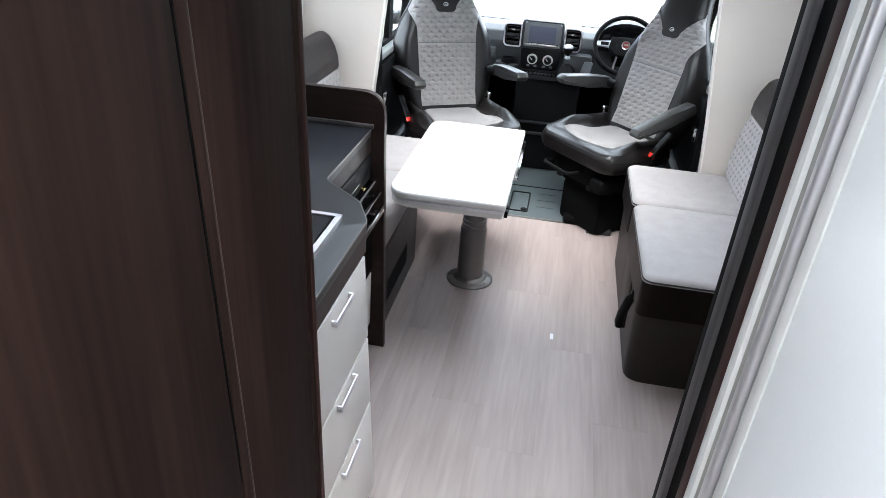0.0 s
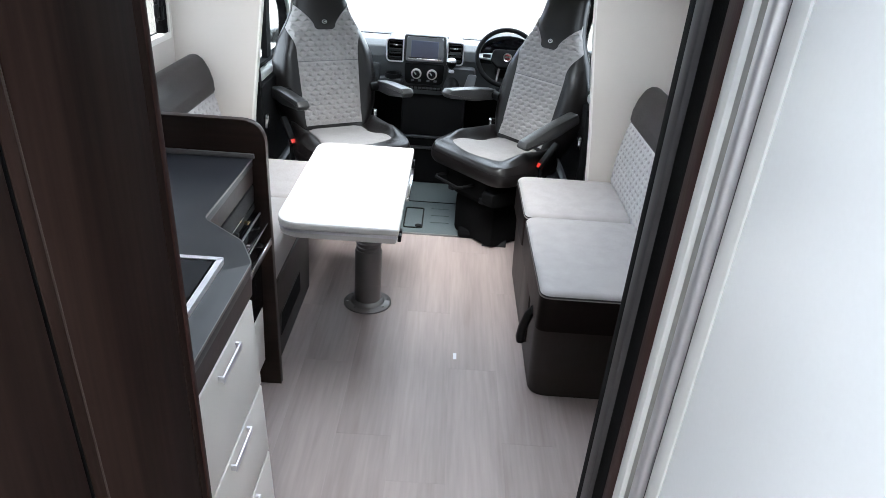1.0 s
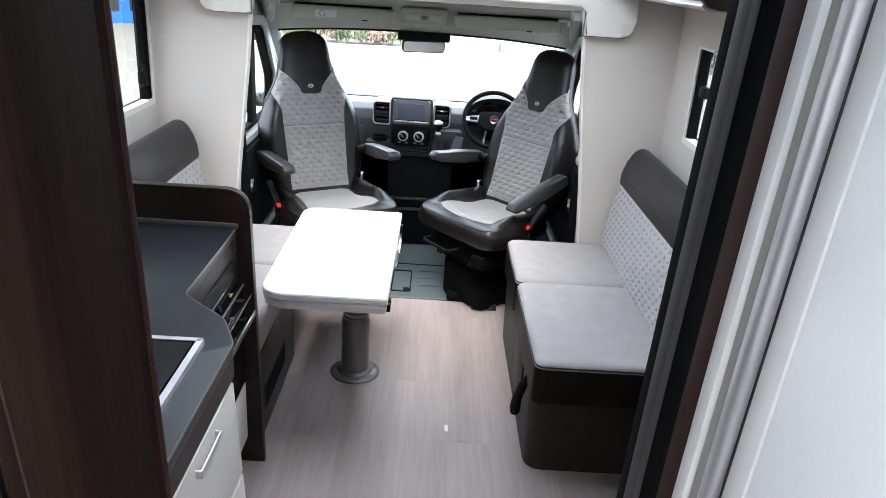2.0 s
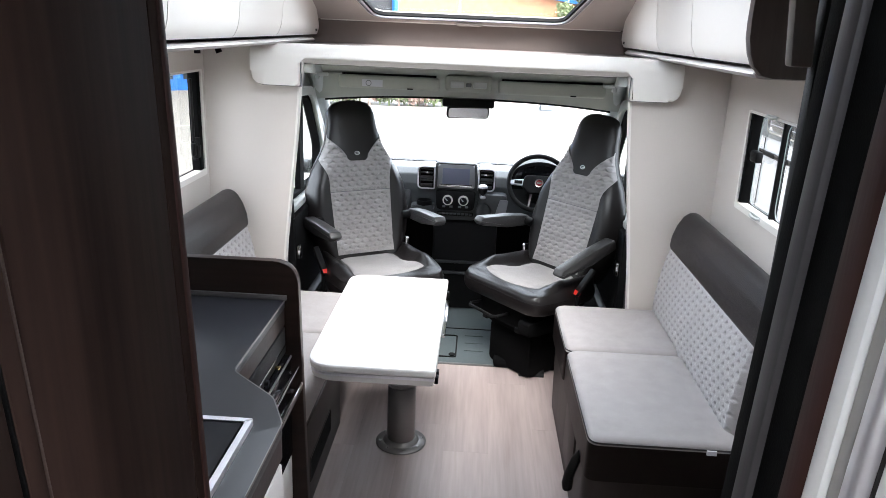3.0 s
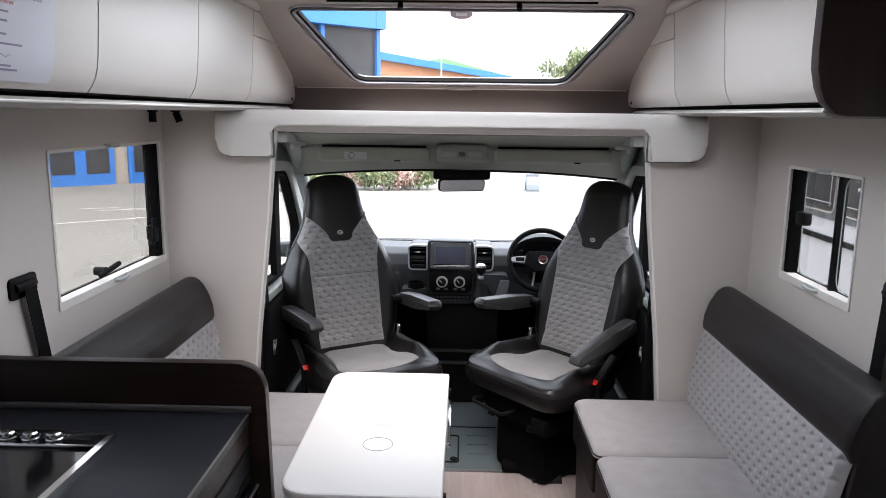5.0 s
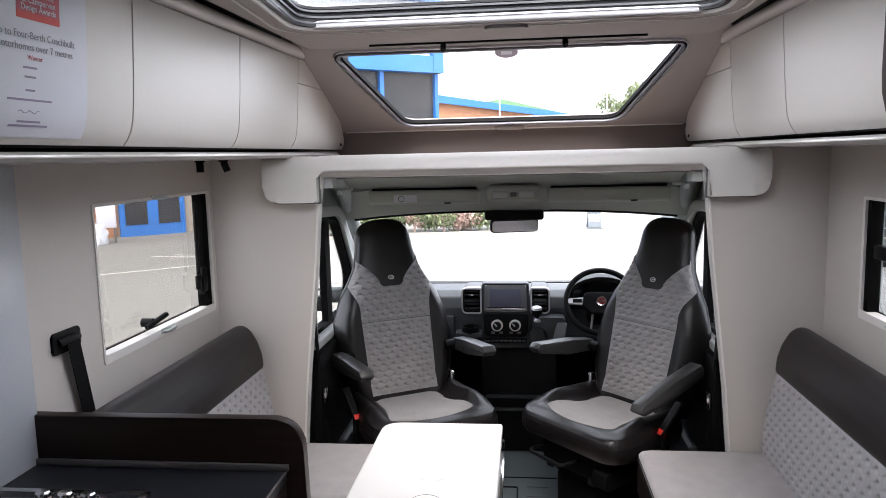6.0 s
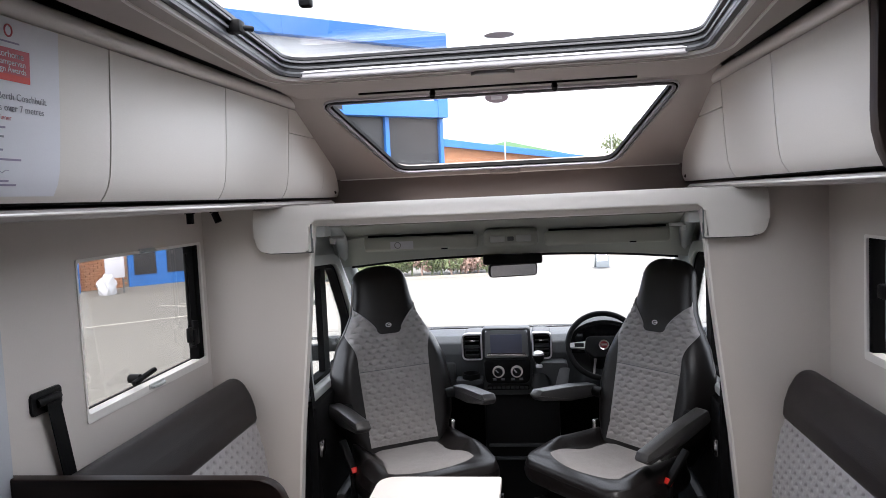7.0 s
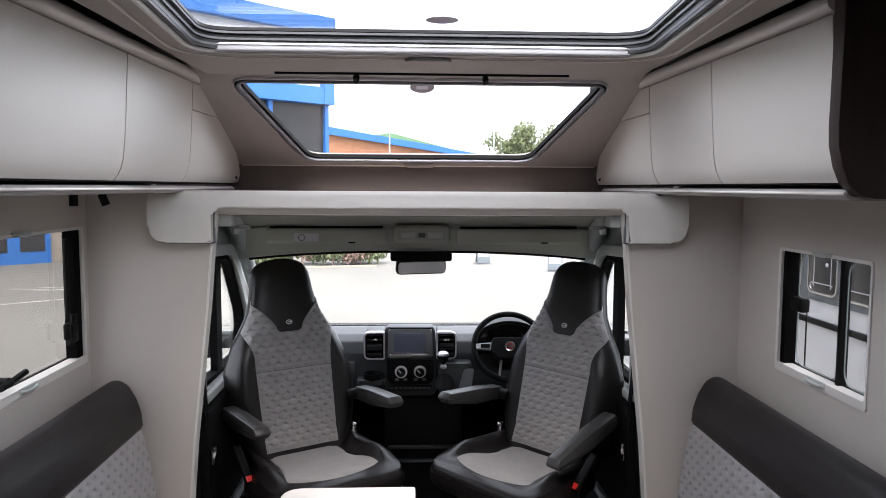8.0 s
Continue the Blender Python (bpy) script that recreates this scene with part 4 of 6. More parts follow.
def backrest(s, t, ya, yb, wall):
    """Sofa back: quilted lower panel, leather top roll and sides. s: side of the vehicle."""
    xb, xs, zs = 0.918, 0.962, 0.795

    def lower(a, b):
        y = ya + (yb - ya) * a
        z = 0.47 + (zs - 0.47) * b
        x = xb + (xs - xb) * b - 0.016 * math.sin(math.pi * min(1, b * 1.02)) ** 0.6
        h = quilt(y, z - 0.47, 0.048, 0.027, 0.0075, 0.16)
        edge = min(a, 1 - a) * (yb - ya)
        h *= min(1, edge / 0.02)
        x += 0.022 * (1 - min(1, edge / 0.022)) ** 2
        return (s * (x - h), y, z)
    bm = sheet(bmesh.new(), lower, 400, 120)
    part("quilted_panel", bm, M_FABQ, t, "light grey quilted fabric panel", smooth=True)
    prof = [(xs + 0.006, zs - 0.03), (xs - 0.010, zs + 0.004), (xs - 0.006, zs + 0.05), (xs + 0.010, zs + 0.10), (xs + 0.036, zs + 0.145), (xs + 0.065, zs + 0.165), (xs + 0.10, zs + 0.160), (xs + 0.125, zs + 0.13), (wall, zs + 0.08), (wall, zs - 0.03)]
    prof = rounded(prof, [0.01, 0.02, 0.06, 0.08, 0.05, 0.05, 0.05, 0.05, 0, 0], 4)
    bm = bmesh.new()
    ys = [ya - 0.012, ya - 0.011, ya - 0.006, ya + 0.004, ya + 0.020, yb - 0.020, yb - 0.006, yb - 0.001, yb]
    sc = [0.84, 0.91, 0.96, 0.99, 1, 1, 0.985, 0.95, 0.90]
    cx, cz = xs + 0.08, zs + 0.05
    loft(bm, [[(s * min(wall, cx + (x - cx) * k), y, cz + (z - cz) * k) for x, z in prof] for y, k in zip(ys, sc)])
    part("top_roll", bm, M_LEATH, t, "dark brown leather top roll")
    bm = bmesh.new()
    prism(bm, [(s * xb, 0.40), (s * (xs + 0.004), zs), (s * (xs + 0.05), zs + 0.09), (s * wall, zs + 0.09), (s * wall, 0.40)], "y", ya - 0.014, yb + 0.001, 0.004)
    bmesh.ops.translate(bm, vec=(s * 0.012, 0, 0), verts=[v for v in bm.verts if abs(v.co.x) < wall - 0.03])
    part("back_shell", bm, M_LEATH, t, "dark leather side and shell")


def sofa_right():
    t = thing("side_sofa", (0.72, -0.92, 0), "grey side sofa with quilted back and dark leather trim", "sofa", "facing sofas")
    # base box, tapering to the floor with rounded corners
    bm = bmesh.new()
    loft(bm, [cushion_ring(0.490, WR, -1.405, -0.345, 0.0, 0.07), cushion_ring(0.486, WR, -1.412, -0.345, 0.10, 0.07), cushion_ring(0.480, WR, -1.440, -0.345, 0.36, 0.07)])
    part("base", bm, M_BASE, t, "dark brown rounded base box")
    part("base_door", cuboid(0.474, 0.486, -1.20, -0.95, 0.10, 0.33, 0.004), M_BASE, t, "dark flap in the base")
    bm = bmesh.new()
    tube(bm, [(0.474, -1.372, 0.352), (0.458, -1.362, 0.325), (0.444, -1.342, 0.255), (0.441, -1.326, 0.205), (0.446, -1.322, 0.185)], 0.017, 10)
    part("strap_handle", bm, M_BLACK, t, "black strap handle")
    bm = lathe(bmesh.new(), [(0.02, 0), (0.02, 0.004)], (0, 0, 0), 18)
    bmesh.ops.transform(bm, matrix=pose(0.480, -1.378, 0.368, 0, -90, 0), verts=bm.verts)
    part("strap_boss", bm, M_CHROME, t)
    c = part("seat_cushion", seat_cushion(0.468, 0.945, -1.505, -0.842, 0.345, 0.495, 0.04), M_FAB, t, "light grey woven seat cushion")
    c2 = part("seat_cushion", seat_cushion(0.468, 0.945, -0.834, -0.352, 0.345, 0.495, 0.04), M_FAB, t, "light grey woven seat cushion")
    for cc, y0, y1 in ((c, -1.505, -0.842), (c2, -0.834, -0.352)):
        rings = [cushion_ring(0.4665, 0.9465, y0 - 0.0015, y1 + 0.0015, z, 0.04) for z in (0.343, 0.36, 0.462, 0.470)]
        part("leather_border", loft(bmesh.new(), rings, False), M_BROWN, cc, "dark leather side band")
        pr = cushion_ring(0.470, 0.943, y0 + 0.002, y1 - 0.002, 0.4765, 0.04)
        part("piping", tube(bmesh.new(), pr, 0.0035, 6, True), M_LEATH, cc)
    part("care_tag", cuboid(0.83, 0.86, -1.512, -1.506, 0.463, 0.478), M_PAPER, t, "small white tag")
    backrest(1, t, -1.43, -0.345, WR)


def sofa_left():
    t = thing("side_sofa", (-0.72, -0.88, 0), "grey side sofa with quilted back standing behind the table", "sofa", "facing sofas")
    part("base", cuboid(WL, -0.468, -1.405, -0.690, 0.0, 0.345, 0.006), M_BASE, t, "dark brown base box")
    q = rounded([(-1.262, 0.098), (-0.905, 0.098), (-0.905, 0.192), (-1.262, 0.192)], 0.006, 3)
    part("vent_slot", slab(q, "x", -0.474, -0.4665), M_DEEP, t, "dark vent slot in the base")
    part("vent_rim", ring(bmesh.new(), inset(q, -0.005), q, "x", -0.474, -0.4650), M_BASE, t)
    part("rear_base", cuboid(WL, -0.80, -0.689, -0.345, 0.0, 0.345), M_BASE, t, "set-back base box")
    part("seat_board", cuboid(WL, -0.472, -1.405, -0.345, 0.346, 0.358, 0.002), M_BASE, t, "thin board under the cushions")
    part("seat_cushion", seat_cushion(-0.945, -0.468, -1.408, -0.822, 0.355, 0.495, 0.035), M_FAB, t, "light grey woven seat cushion")
    part("seat_cushion", seat_cushion(-0.945, -0.468, -0.814, -0.352, 0.355, 0.495, 0.035), M_FAB, t, "light grey woven seat cushion")
    backrest(-1, t, -1.405, -0.345, abs(WL))


sofa_right()
sofa_left()


# ---- table ----
def table():
    t = thing("table", (-0.186, -0.80, 0), "white pedestal table with rounded corners, metal edging and folded leaf", "table")
    pts = rounded([(-0.445, -1.425), (-0.022, -1.425), (-0.022, -0.535), (-0.445, -0.535)], [0.095, 0.008, 0.012, 0.075], 8)
    bm = bmesh.new()
    e = 0.007
    rings = [[(x, y, z) for x, y in inset(pts, d)] for d, z in ((e, 0.622), (0.002, 0.625), (0, 0.630), (0, 0.642), (0.002, 0.648), (e, 0.650))]
    rings += [[(-0.2335 + (x + 0.2335) * k, -0.98 + (y + 0.98) * k, 0.650) for x, y in inset(pts, e)] for k in (0.985, 0.93)]
    loft(bm, rings)
    part("tabletop", bm, M_TABLE, t, "white laminate tabletop", smooth=False)
    part("edge_band", ring(bmesh.new(), inset(pts, 0.003), inset(pts, 0.012), "z", 0.612, 0.622), M_ALU, t, "silver edging")
    lower = rounded([(-0.44, -1.417), (-0.03, -1.417), (-0.03, -0.545), (-0.44, -0.545)], [0.09, 0.008, 0.012, 0.07], 8)
    part("folding_leaf", slab(lower, "z", 0.592, 0.612, 0.004), M_TABLE, t, "second leaf folded underneath")
    bm = cuboid(-0.024, -0.010, -1.05, -0.70, 0.600, 0.616, 0.003)
    part("slide_rail", bm, M_CHROME, t, "chrome slide rail")
    for y in (-1.40, -1.36, -0.62):
        part("catch", cuboid(-0.026, -0.014, y - 0.012, y + 0.012, 0.598, 0.622, 0.002), M_BLACK, t, "dark catch")
    part("mount", cuboid(-0.36, -0.06, -1.00, -0.60, 0.566, 0.592, 0.004), M_BLACK, t, "dark mounting plate")
    c = (-0.186, -0.80, 0)
    part("column", lathe(bmesh.new(), [(0.059, 0.014), (0.059, 0.262), (0.056, 0.270), (0.050, 0.272)], c, 36), M_STEELP, t, "grey telescopic column")
    part("collar", lathe(bmesh.new(), [(0.050, 0.270), (0.054, 0.273), (0.054, 0.286), (0.0505, 0.289), (0.0505, 0.294), (0.055, 0.297), (0.055, 0.306), (0.050, 0.310)], c, 36), M_STEELP, t, "stepped grey collar")
    part("inner_tube", lathe(bmesh.new(), [(0.0495, 0.308), (0.0495, 0.575)], c, 36), M_STEELP, t, "narrower inner tube")
    bm = lathe(bmesh.new(), [(0.106, 0.0), (0.106, 0.006), (0.101, 0.010), (0.076, 0.013), (0.068, 0.024), (0.058, 0.027)], c, 40)
    part("base_flange", bm, M_STEELP, t, "round metal floor flange")
    for k in range(8):
        a = k * math.pi / 4 + 0.2
        bm = lathe(bmesh.new(), [(0.004, 0), (0.004, 0.002), (0.002, 0.003)], (c[0] + 0.090 * math.cos(a), c[1] + 0.090 * math.sin(a), 0.011), 10)
        part("screw", bm, M_CHROME, t)
    for y, r in ((-1.135, 0.043), (-0.965, 0.041)):
        bm = tube(bmesh.new(), [(-0.218 + r * math.cos(a * math.pi / 16), y + r * math.sin(a * math.pi / 16), 0.6504) for a in range(32)], 0.0007, 6, True)
        part("ring_outline", bm, M_GREYP if r > 0.042 else M_EDGEW, t, "thin round outline on the top")
        bm = bmesh.new()
        bmesh.ops.create_circle(bm, cap_ends=True, segments=32, radius=r - 0.001, matrix=pose(-0.218, y, 0.6503))
        part("disc", bm, M_TRIM, t, "pale round inlay in the top")


table()


# ---- belts, sticker, bin ----
def seat_belt(s, x, y, z, zb, yb):
    t = thing("seat_belt", (x, y, z), "black three-point seat belt in a wall guide", "seat belt", "wall seat belts")
    pts = rounded([(y - 0.058, z - 0.026), (y + 0.058, z - 0.026), (y + 0.058, z + 0.030), (y - 0.058, z + 0.030)], 0.010, 4)
    part("guide", slab(pts, "x", x, x - s * 0.008, 0.003), M_BLACK, t, "black plastic guide")
    bm = bmesh.new()
    tube(bm, [(x - s * 0.010, y - 0.04, z + 0.004), (x - s * 0.022, y, z + 0.008), (x - s * 0.010, y + 0.04, z + 0.004)], 0.011, 10)
    part("guide_bar", bm, M_BLACK, t)
    bm = bmesh.new()
    w = 0.026
    rings = []
    for k in range(7):
        a = k / 6
        yy, zz = y + (yb - y) * a, z + 0.008 + (zb - z - 0.008) * a
        xx = x - s * (0.022 - 0.010 * a)
        rings.append([(xx, yy - w, zz), (xx, yy + w, zz), (xx - s * 0.0018, yy + w, zz), (xx - s * 0.0018, yy - w, zz)])
    part("strap", loft(bm, rings), M_RUB, t, "black woven strap")


seat_belt(-1, WL, -1.285, 1.137, 0.80, -1.20)
seat_belt(1, WR, -1.285, 1.150, 0.80, -1.235)
bm = bmesh.new()
bmesh.ops.create_circle(bm, cap_ends=True, segments=40, radius=0.047, matrix=pose(WR - 0.002, -1.256, 1.275, 0, -90, 0))
t = thing("round_sticker", (WR, -1.256, 1.23), "round white sticker with grey ring on the wall", "sticker")
part("disc", bm, M_PAPER, t)
bm = tube(bmesh.new(), [(WR - 0.0025, -1.256 + 0.043 * math.cos(a * math.pi / 20), 1.275 + 0.043 * math.sin(a * math.pi / 20)) for a in range(40)], 0.0013, 6, True)
part("border", bm, M_INKP, t)
bm = tube(bmesh.new(), [(WR - 0.0025, -1.256 + 0.018 * math.cos(a * math.pi / 20), 1.275 + 0.018 * math.sin(a * math.pi / 20)) for a in range(40)], 0.0010, 6, True)
part("print", bm, M_INKP, t)
t = thing("waste_bin", (0.93, -1.64, 0), "small grey round bin on the floor by the sofa", "bin")
bm = lathe(bmesh.new(), [(0.085, 0.0), (0.105, 0.30), (0.108, 0.31), (0.104, 0.315), (0.098, 0.30), (0.082, 0.01)], (0.93, -1.64, 0), 32)
part("bucket", bm, M_GREYP, t)

t = thing("floor_label", (0.21, -1.184, 0), "small white paper label lying on the floor", "label")
part("paper", cuboid(0.204, 0.217, -1.205, -1.163, 0.0005, 0.0015, 0, 1), M_PAPER, t)


# ---- notice on the locker ----
def notice():
    y0, y1 = -1.925, -1.632
    t = thing("award_notice", (-0.79, -1.78, 1.64), "white printed award notice stuck to the locker door", "poster")

    def off(z):
        for (a, za), (b, zb) in zip(PROF, PROF[1:]):
            if za <= z <= zb:
                return a + (b - a) * (z - za) / (zb - za)
        return -0.006

    def pt(y, z, d=0.0025):
        return (-(face_x(y) + off(z) - d), y, z)
    bm = bmesh.new()
    zs = [1.642 + (1.953 - 1.642) * k / 14 for k in range(15)]
    loft(bm, [[pt(y0, z), pt((y0 + y1) / 2, z), pt(y1, z), pt(y1, z, 0.001), pt(y0, z, 0.001)] for z in zs])
    part("sheet", bm, M_PAPER, t)

    def patch(name, ya, yb, za, zb, mt, d=0.0030):
        bm = bmesh.new()
        loft(bm, [[pt(ya, z, d), pt(yb, z, d), pt(yb, z, d - 0.0004), pt(ya, z, d - 0.0004)] for z in (za, (za + zb) / 2, zb)])
        part(name, bm, mt, t)
    patch("red_block", -1.826, -1.713, 1.856, 1.901, M_INKM)
    patch("red_block", -1.826, -1.713, 1.844, 1.856, M_INKR)
    bm = tube(bmesh.new(), [pt(-1.765 + 0.009 * math.cos(a * math.pi / 10), 1.931 + 0.010 * math.sin(a * math.pi / 10), 0.003) for a in range(20)], 0.0016, 6, True)
    part("emblem", bm, M_INKM, t)
    patch("print_bar", -1.795, -1.738, 1.910, 1.913, M_INKP)

    def line(text, y, z, size, mt):
        cu = bpy.data.curves.new("lettering", "FONT")
        cu.body, cu.size, cu.align_x, cu.extrude = text, size, "CENTER", 0.0002
        ob = bpy.data.objects.new("lettering", cu)
        me = bpy.data.meshes.new_from_object(ob)
        bpy.data.objects.remove(ob)
        me.materials.clear()
        me.materials.append(mt)
        o = new("lettering", me)
        o.parent = t
        m = Matrix(((0.023, 0, 1, pt(y, z, 0.0044)[0]), (1, 0, -0.023, y), (0, 1, 0, z), (0, 0, 0, 1)))
        o.matrix_parent_inverse = W(t).inverted()
        o.matrix_basis = m
    line("Motorhome", -1.772, 1.8845, 0.0172, M_PAPER)
    line("& Campervan", -1.769, 1.8715, 0.0158, M_PAPER)
    line("Design Awards", -1.770, 1.8590, 0.0150, M_PAPER)
    line("Up to Four-Berth Coachbuilt", -1.778, 1.811, 0.0178, M_INK)
    line("motorhomes over 7 metres", -1.780, 1.791, 0.0178, M_INK)
    line("Winner", -1.784, 1.775, 0.0125, M_INKM)
    for z, w, mt in ((1.762, 0.018, M_INKP), (1.746, 0.014, M_INK), (1.723, 0.012, M_INKP), (1.7065, 0.057, M_INKP), (1.669, 0.030, M_INKP), (1.662, 0.050, M_INKP)):
        patch("print_bar", -1.796 - w, -1.796 + w, z - 0.0018, z + 0.0018, mt)
    bm = tube(bmesh.new(), [pt(-1.826 + 0.007 * k, 1.686 + 0.003 * math.sin(k * 1.9), 0.003) for k in range(9)], 0.0006, 5)
    part("print_bar", bm, M_INKP, t)


notice()


# ---- cab shell ----
def cab_shell():
    fl = single("cab_floor", cuboid(-0.86, 0.86, -0.02, 1.42, -0.04, 0.0), M_MAT, "dark grey-green rubber cab floor mat with moulded ribs", "floor", kind="structure")
    bm = bmesh.new()
    for y in (0.14, 0.24, 0.34):
        box(bm, 0.06, 0.165, y, y + 0.012, 0.0, 0.004, 0.0015)
    part("rib", bm, M_MAT, fl)
    q = rounded([(-0.09, 0.05), (0.02, 0.05), (0.02, 0.34), (-0.09, 0.34)], 0.02, 4)
    part("hatch_outline", ring(bmesh.new(), q, inset(q, 0.008), "z", 0.0, 0.005), M_RUB, fl)
    part("hatch_lock", lathe(bmesh.new(), [(0.018, 0), (0.018, 0.005), (0.008, 0.006)], (-0.005, 0.085, 0.0), 18), M_RUB, fl)
    part("fold_line", cuboid(-0.5, 0.21, 0.44, 0.447, 0, 0.003), M_RUB, fl)
    single("floor_threshold", cuboid(-0.80, 0.215, -0.037, -0.018, -0.02, 0.006, 0.003), M_STEELP, "slim metal threshold strip at the cab step", "trim", kind="structure")
    single("cab_firewall", cuboid(-0.86, 0.86, 1.36, 1.42, 0.0, 0.82), M_BLACK, "black cab bulkhead", "wall", kind="structure")
    prof = [(-0.25, 1.512), (0.10, 1.503), (0.32, 1.485), (0.47, 1.445), (0.56, 1.385), (0.615, 1.318), (0.64, 1.318), (0.60, 1.40), (0.50, 1.48), (0.32, 1.53), (0.10, 1.55), (-0.25, 1.56)]
    single("cab_headliner", slab(prof, "x", -0.88, 0.88), M_HEADL, "grey-green felt cab headliner", "ceiling", kind="structure")
    for s in (-1, 1):
        win = rounded([(0.02, 0.835), (0.66, 0.825), (0.74, 0.98), (0.48, 1.292), (0.02, 1.318)], [0.03, 0.07, 0.16, 0.16, 0.08], 6)
        a, b = inset(win, -0.020), inset(win, -0.066)
        xw = s * 0.87
        t = thing("cab_door", (xw, 0.45, 0.0), "dark cab door with pale sill and black window frame", "door", "cab doors")
        part("window_frame", ring(bmesh.new(), a, win, "x", xw - s * 0.014, xw + s * 0.03), M_DEEP, t, "black window frame")
        part("seal_arch", ring(bmesh.new(), b, a, "x", xw - s * 0.035, xw + s * 0.03), M_LIGHTP, t, "pale rounded door seal arch")
        part("divider", cuboid(xw - s * 0.01, xw + s * 0.02, 0.265, 0.345, 0.83, 1.308), M_DEEP, t, "black quarter bar")
        part("pane", slab(inset(win, -0.01), "x", xw + s * 0.006, xw + s * 0.010), M_GLASS, t).visible_shadow = False
        part("sill", cuboid(xw - s * 0.055, xw - s * 0.005, -0.05, 1.15, 0.775, 0.812, 0.010), M_LIGHTP, t, "pale grey window sill")
        part("door_card", cuboid(xw - s * 0.075, xw + s * 0.01, -0.12, 1.20, 0.02, 0.772, 0.012), M_BLACK, t, "black door card")
        part("door_pocket", cuboid(xw - s * 0.12, xw - s * 0.07, 0.10, 0.95, 0.10, 0.32, 0.02), M_DASH, t, "moulded door pocket")
        bm = tube(bmesh.new(), [(xw - s * 0.08, 0.30, 0.62), (xw - s * 0.12, 0.32, 0.63), (xw - s * 0.12, 0.48, 0.66), (xw - s * 0.08, 0.50, 0.66)], 0.012, 8)
        part("grab_handle", bm, M_GREYP, t)
        # body side around the door
        bm = bmesh.new()
        xs0, xs1 = s * 0.875, s * 0.91
        box(bm, min(xs0, xs1), max(xs0, xs1), -0.30, -0.04, 0, 1.56)
        box(bm, min(xs0, xs1), max(xs0, xs1), -0.04, 1.40, -0.3, 0.76)
        prism(bm, [(-0.04, 1.35), (0.46, 1.345), (0.55, 1.33), (0.79, 1.03), (0.79, 0.76), (1.40, 0.76), (1.36, 0.86), (0.62, 1.42), (0.45, 1.56), (-0.04, 1.56)], "x", xs0, xs1)
        single("cab_side", bm, M_LIGHTP, "pale painted cab side structure", "wall", kind="structure")
        single("cab_pillar", cuboid(min(s * 0.83, s * 0.885), max(s * 0.83, s * 0.885), -0.26, -0.08, 0.0, 1.46, 0.02), M_BLACK, "dark door pillar trim", "pillar", kind="structure")
        bm = tube(bmesh.new(), [(s * 0.835, 1.28, 0.84), (s * 0.835, 0.95, 1.075), (s * 0.825, 0.66, 1.29), (s * 0.815, 0.52, 1.395), (s * 0.80, 0.36, 1.47), (s * 0.79, 0.20, 1.53)], 0.034, 12)
        single("windscreen_pillar", bm, M_LIGHTP, "pale windscreen pillar trim", "pillar", kind="structure")
        # belt on the pillar
        tb = thing("cab_seat_belt", (s * 0.80, -0.12, 0.3), "black cab seat belt hanging on the door pillar", "seat belt", "cab seat belts")
        bm = loft(bmesh.new(), [[(s * x, y - 0.022, z), (s * x, y + 0.022, z), (s * (x - 0.002), y + 0.022, z), (s * (x - 0.002), y - 0.022, z)] for x, y, z in ((0.815, -0.14, 1.30), (0.812, -0.12, 0.9), (0.80, -0.08, 0.55), (0.79, -0.05, 0.32))])
        part("strap", bm, M_RUB, tb)
        bm = cuboid(min(s * 0.775, s * 0.80), max(s * 0.775, s * 0.80), -0.115, -0.065, 0.56, 0.63, 0.008)
        part("tongue", bm, M_CHROME, tb, "metal belt tongue")
        # outside mirror
        tm = thing("door_mirror", (s * 1.08, 0.75, 0.85), "black two-part outside door mirror", "mirror", "door mirrors")
        part("housing", cuboid(min(s * 1.0, s * 1.19), max(s * 1.0, s * 1.19), 0.70, 0.78, 0.89, 1.10, 0.03, 3), M_BLACK, tm)
        part("lower_housing", cuboid(min(s * 1.0, s * 1.18), max(s * 1.0, s * 1.18), 0.70, 0.78, 0.78, 0.86, 0.02, 3), M_BLACK, tm)
        part("arm", cuboid(min(s * 0.90, s * 1.04), max(s * 0.90, s * 1.04), 0.74, 0.80, 0.82, 0.90, 0.015), M_BLACK, tm)
        part("mirror_glass", cuboid(min(s * 1.02, s * 1.17), max(s * 1.02, s * 1.17), 0.696, 0.699, 0.91, 1.08), M_CHROME, tm)
    bm = loft(bmesh.new(), [[(-0.83, 1.30 + d, 0.83 + d), (0.83, 1.30 + d, 0.83 + d), (0.81, 0.625 + d, 1.320 + d), (-0.81, 0.625 + d, 1.320 + d)] for d in (0.0, 0.004)])
    w = tagged(new("windscreen", mesh("windscreen", bm, M_GLASS)), "large sloping clear windscreen", "windscreen", kind="structure")
    w.visible_shadow = False
    # bowed header trim over the windscreen
    rings = []
    for k in range(25):
        x = -0.84 + 1.68 * k / 24
        d = -0.040 * (abs(x) / 0.84) ** 2.6 + 0.004 * math.exp(-(x / 0.16) ** 2)
        rings.append([(x, y, z + d) for y, z in ((0.47, 1.455), (0.55, 1.375), (0.592, 1.330), (0.606, 1.317), (0.626, 1.316), (0.634, 1.328), (0.615, 1.36), (0.50, 1.49))])
    single("windscreen_header", loft(bmesh.new(), rings), M_HEADL, "grey-green curved header trim over the windscreen", "trim", kind="structure")
    rings = []
    for k in range(25):
        x = -0.80 + 1.60 * k / 24
        d = -0.040 * (abs(x) / 0.84) ** 2.6
        rings.append((x, 0.634, 1.310 + d))
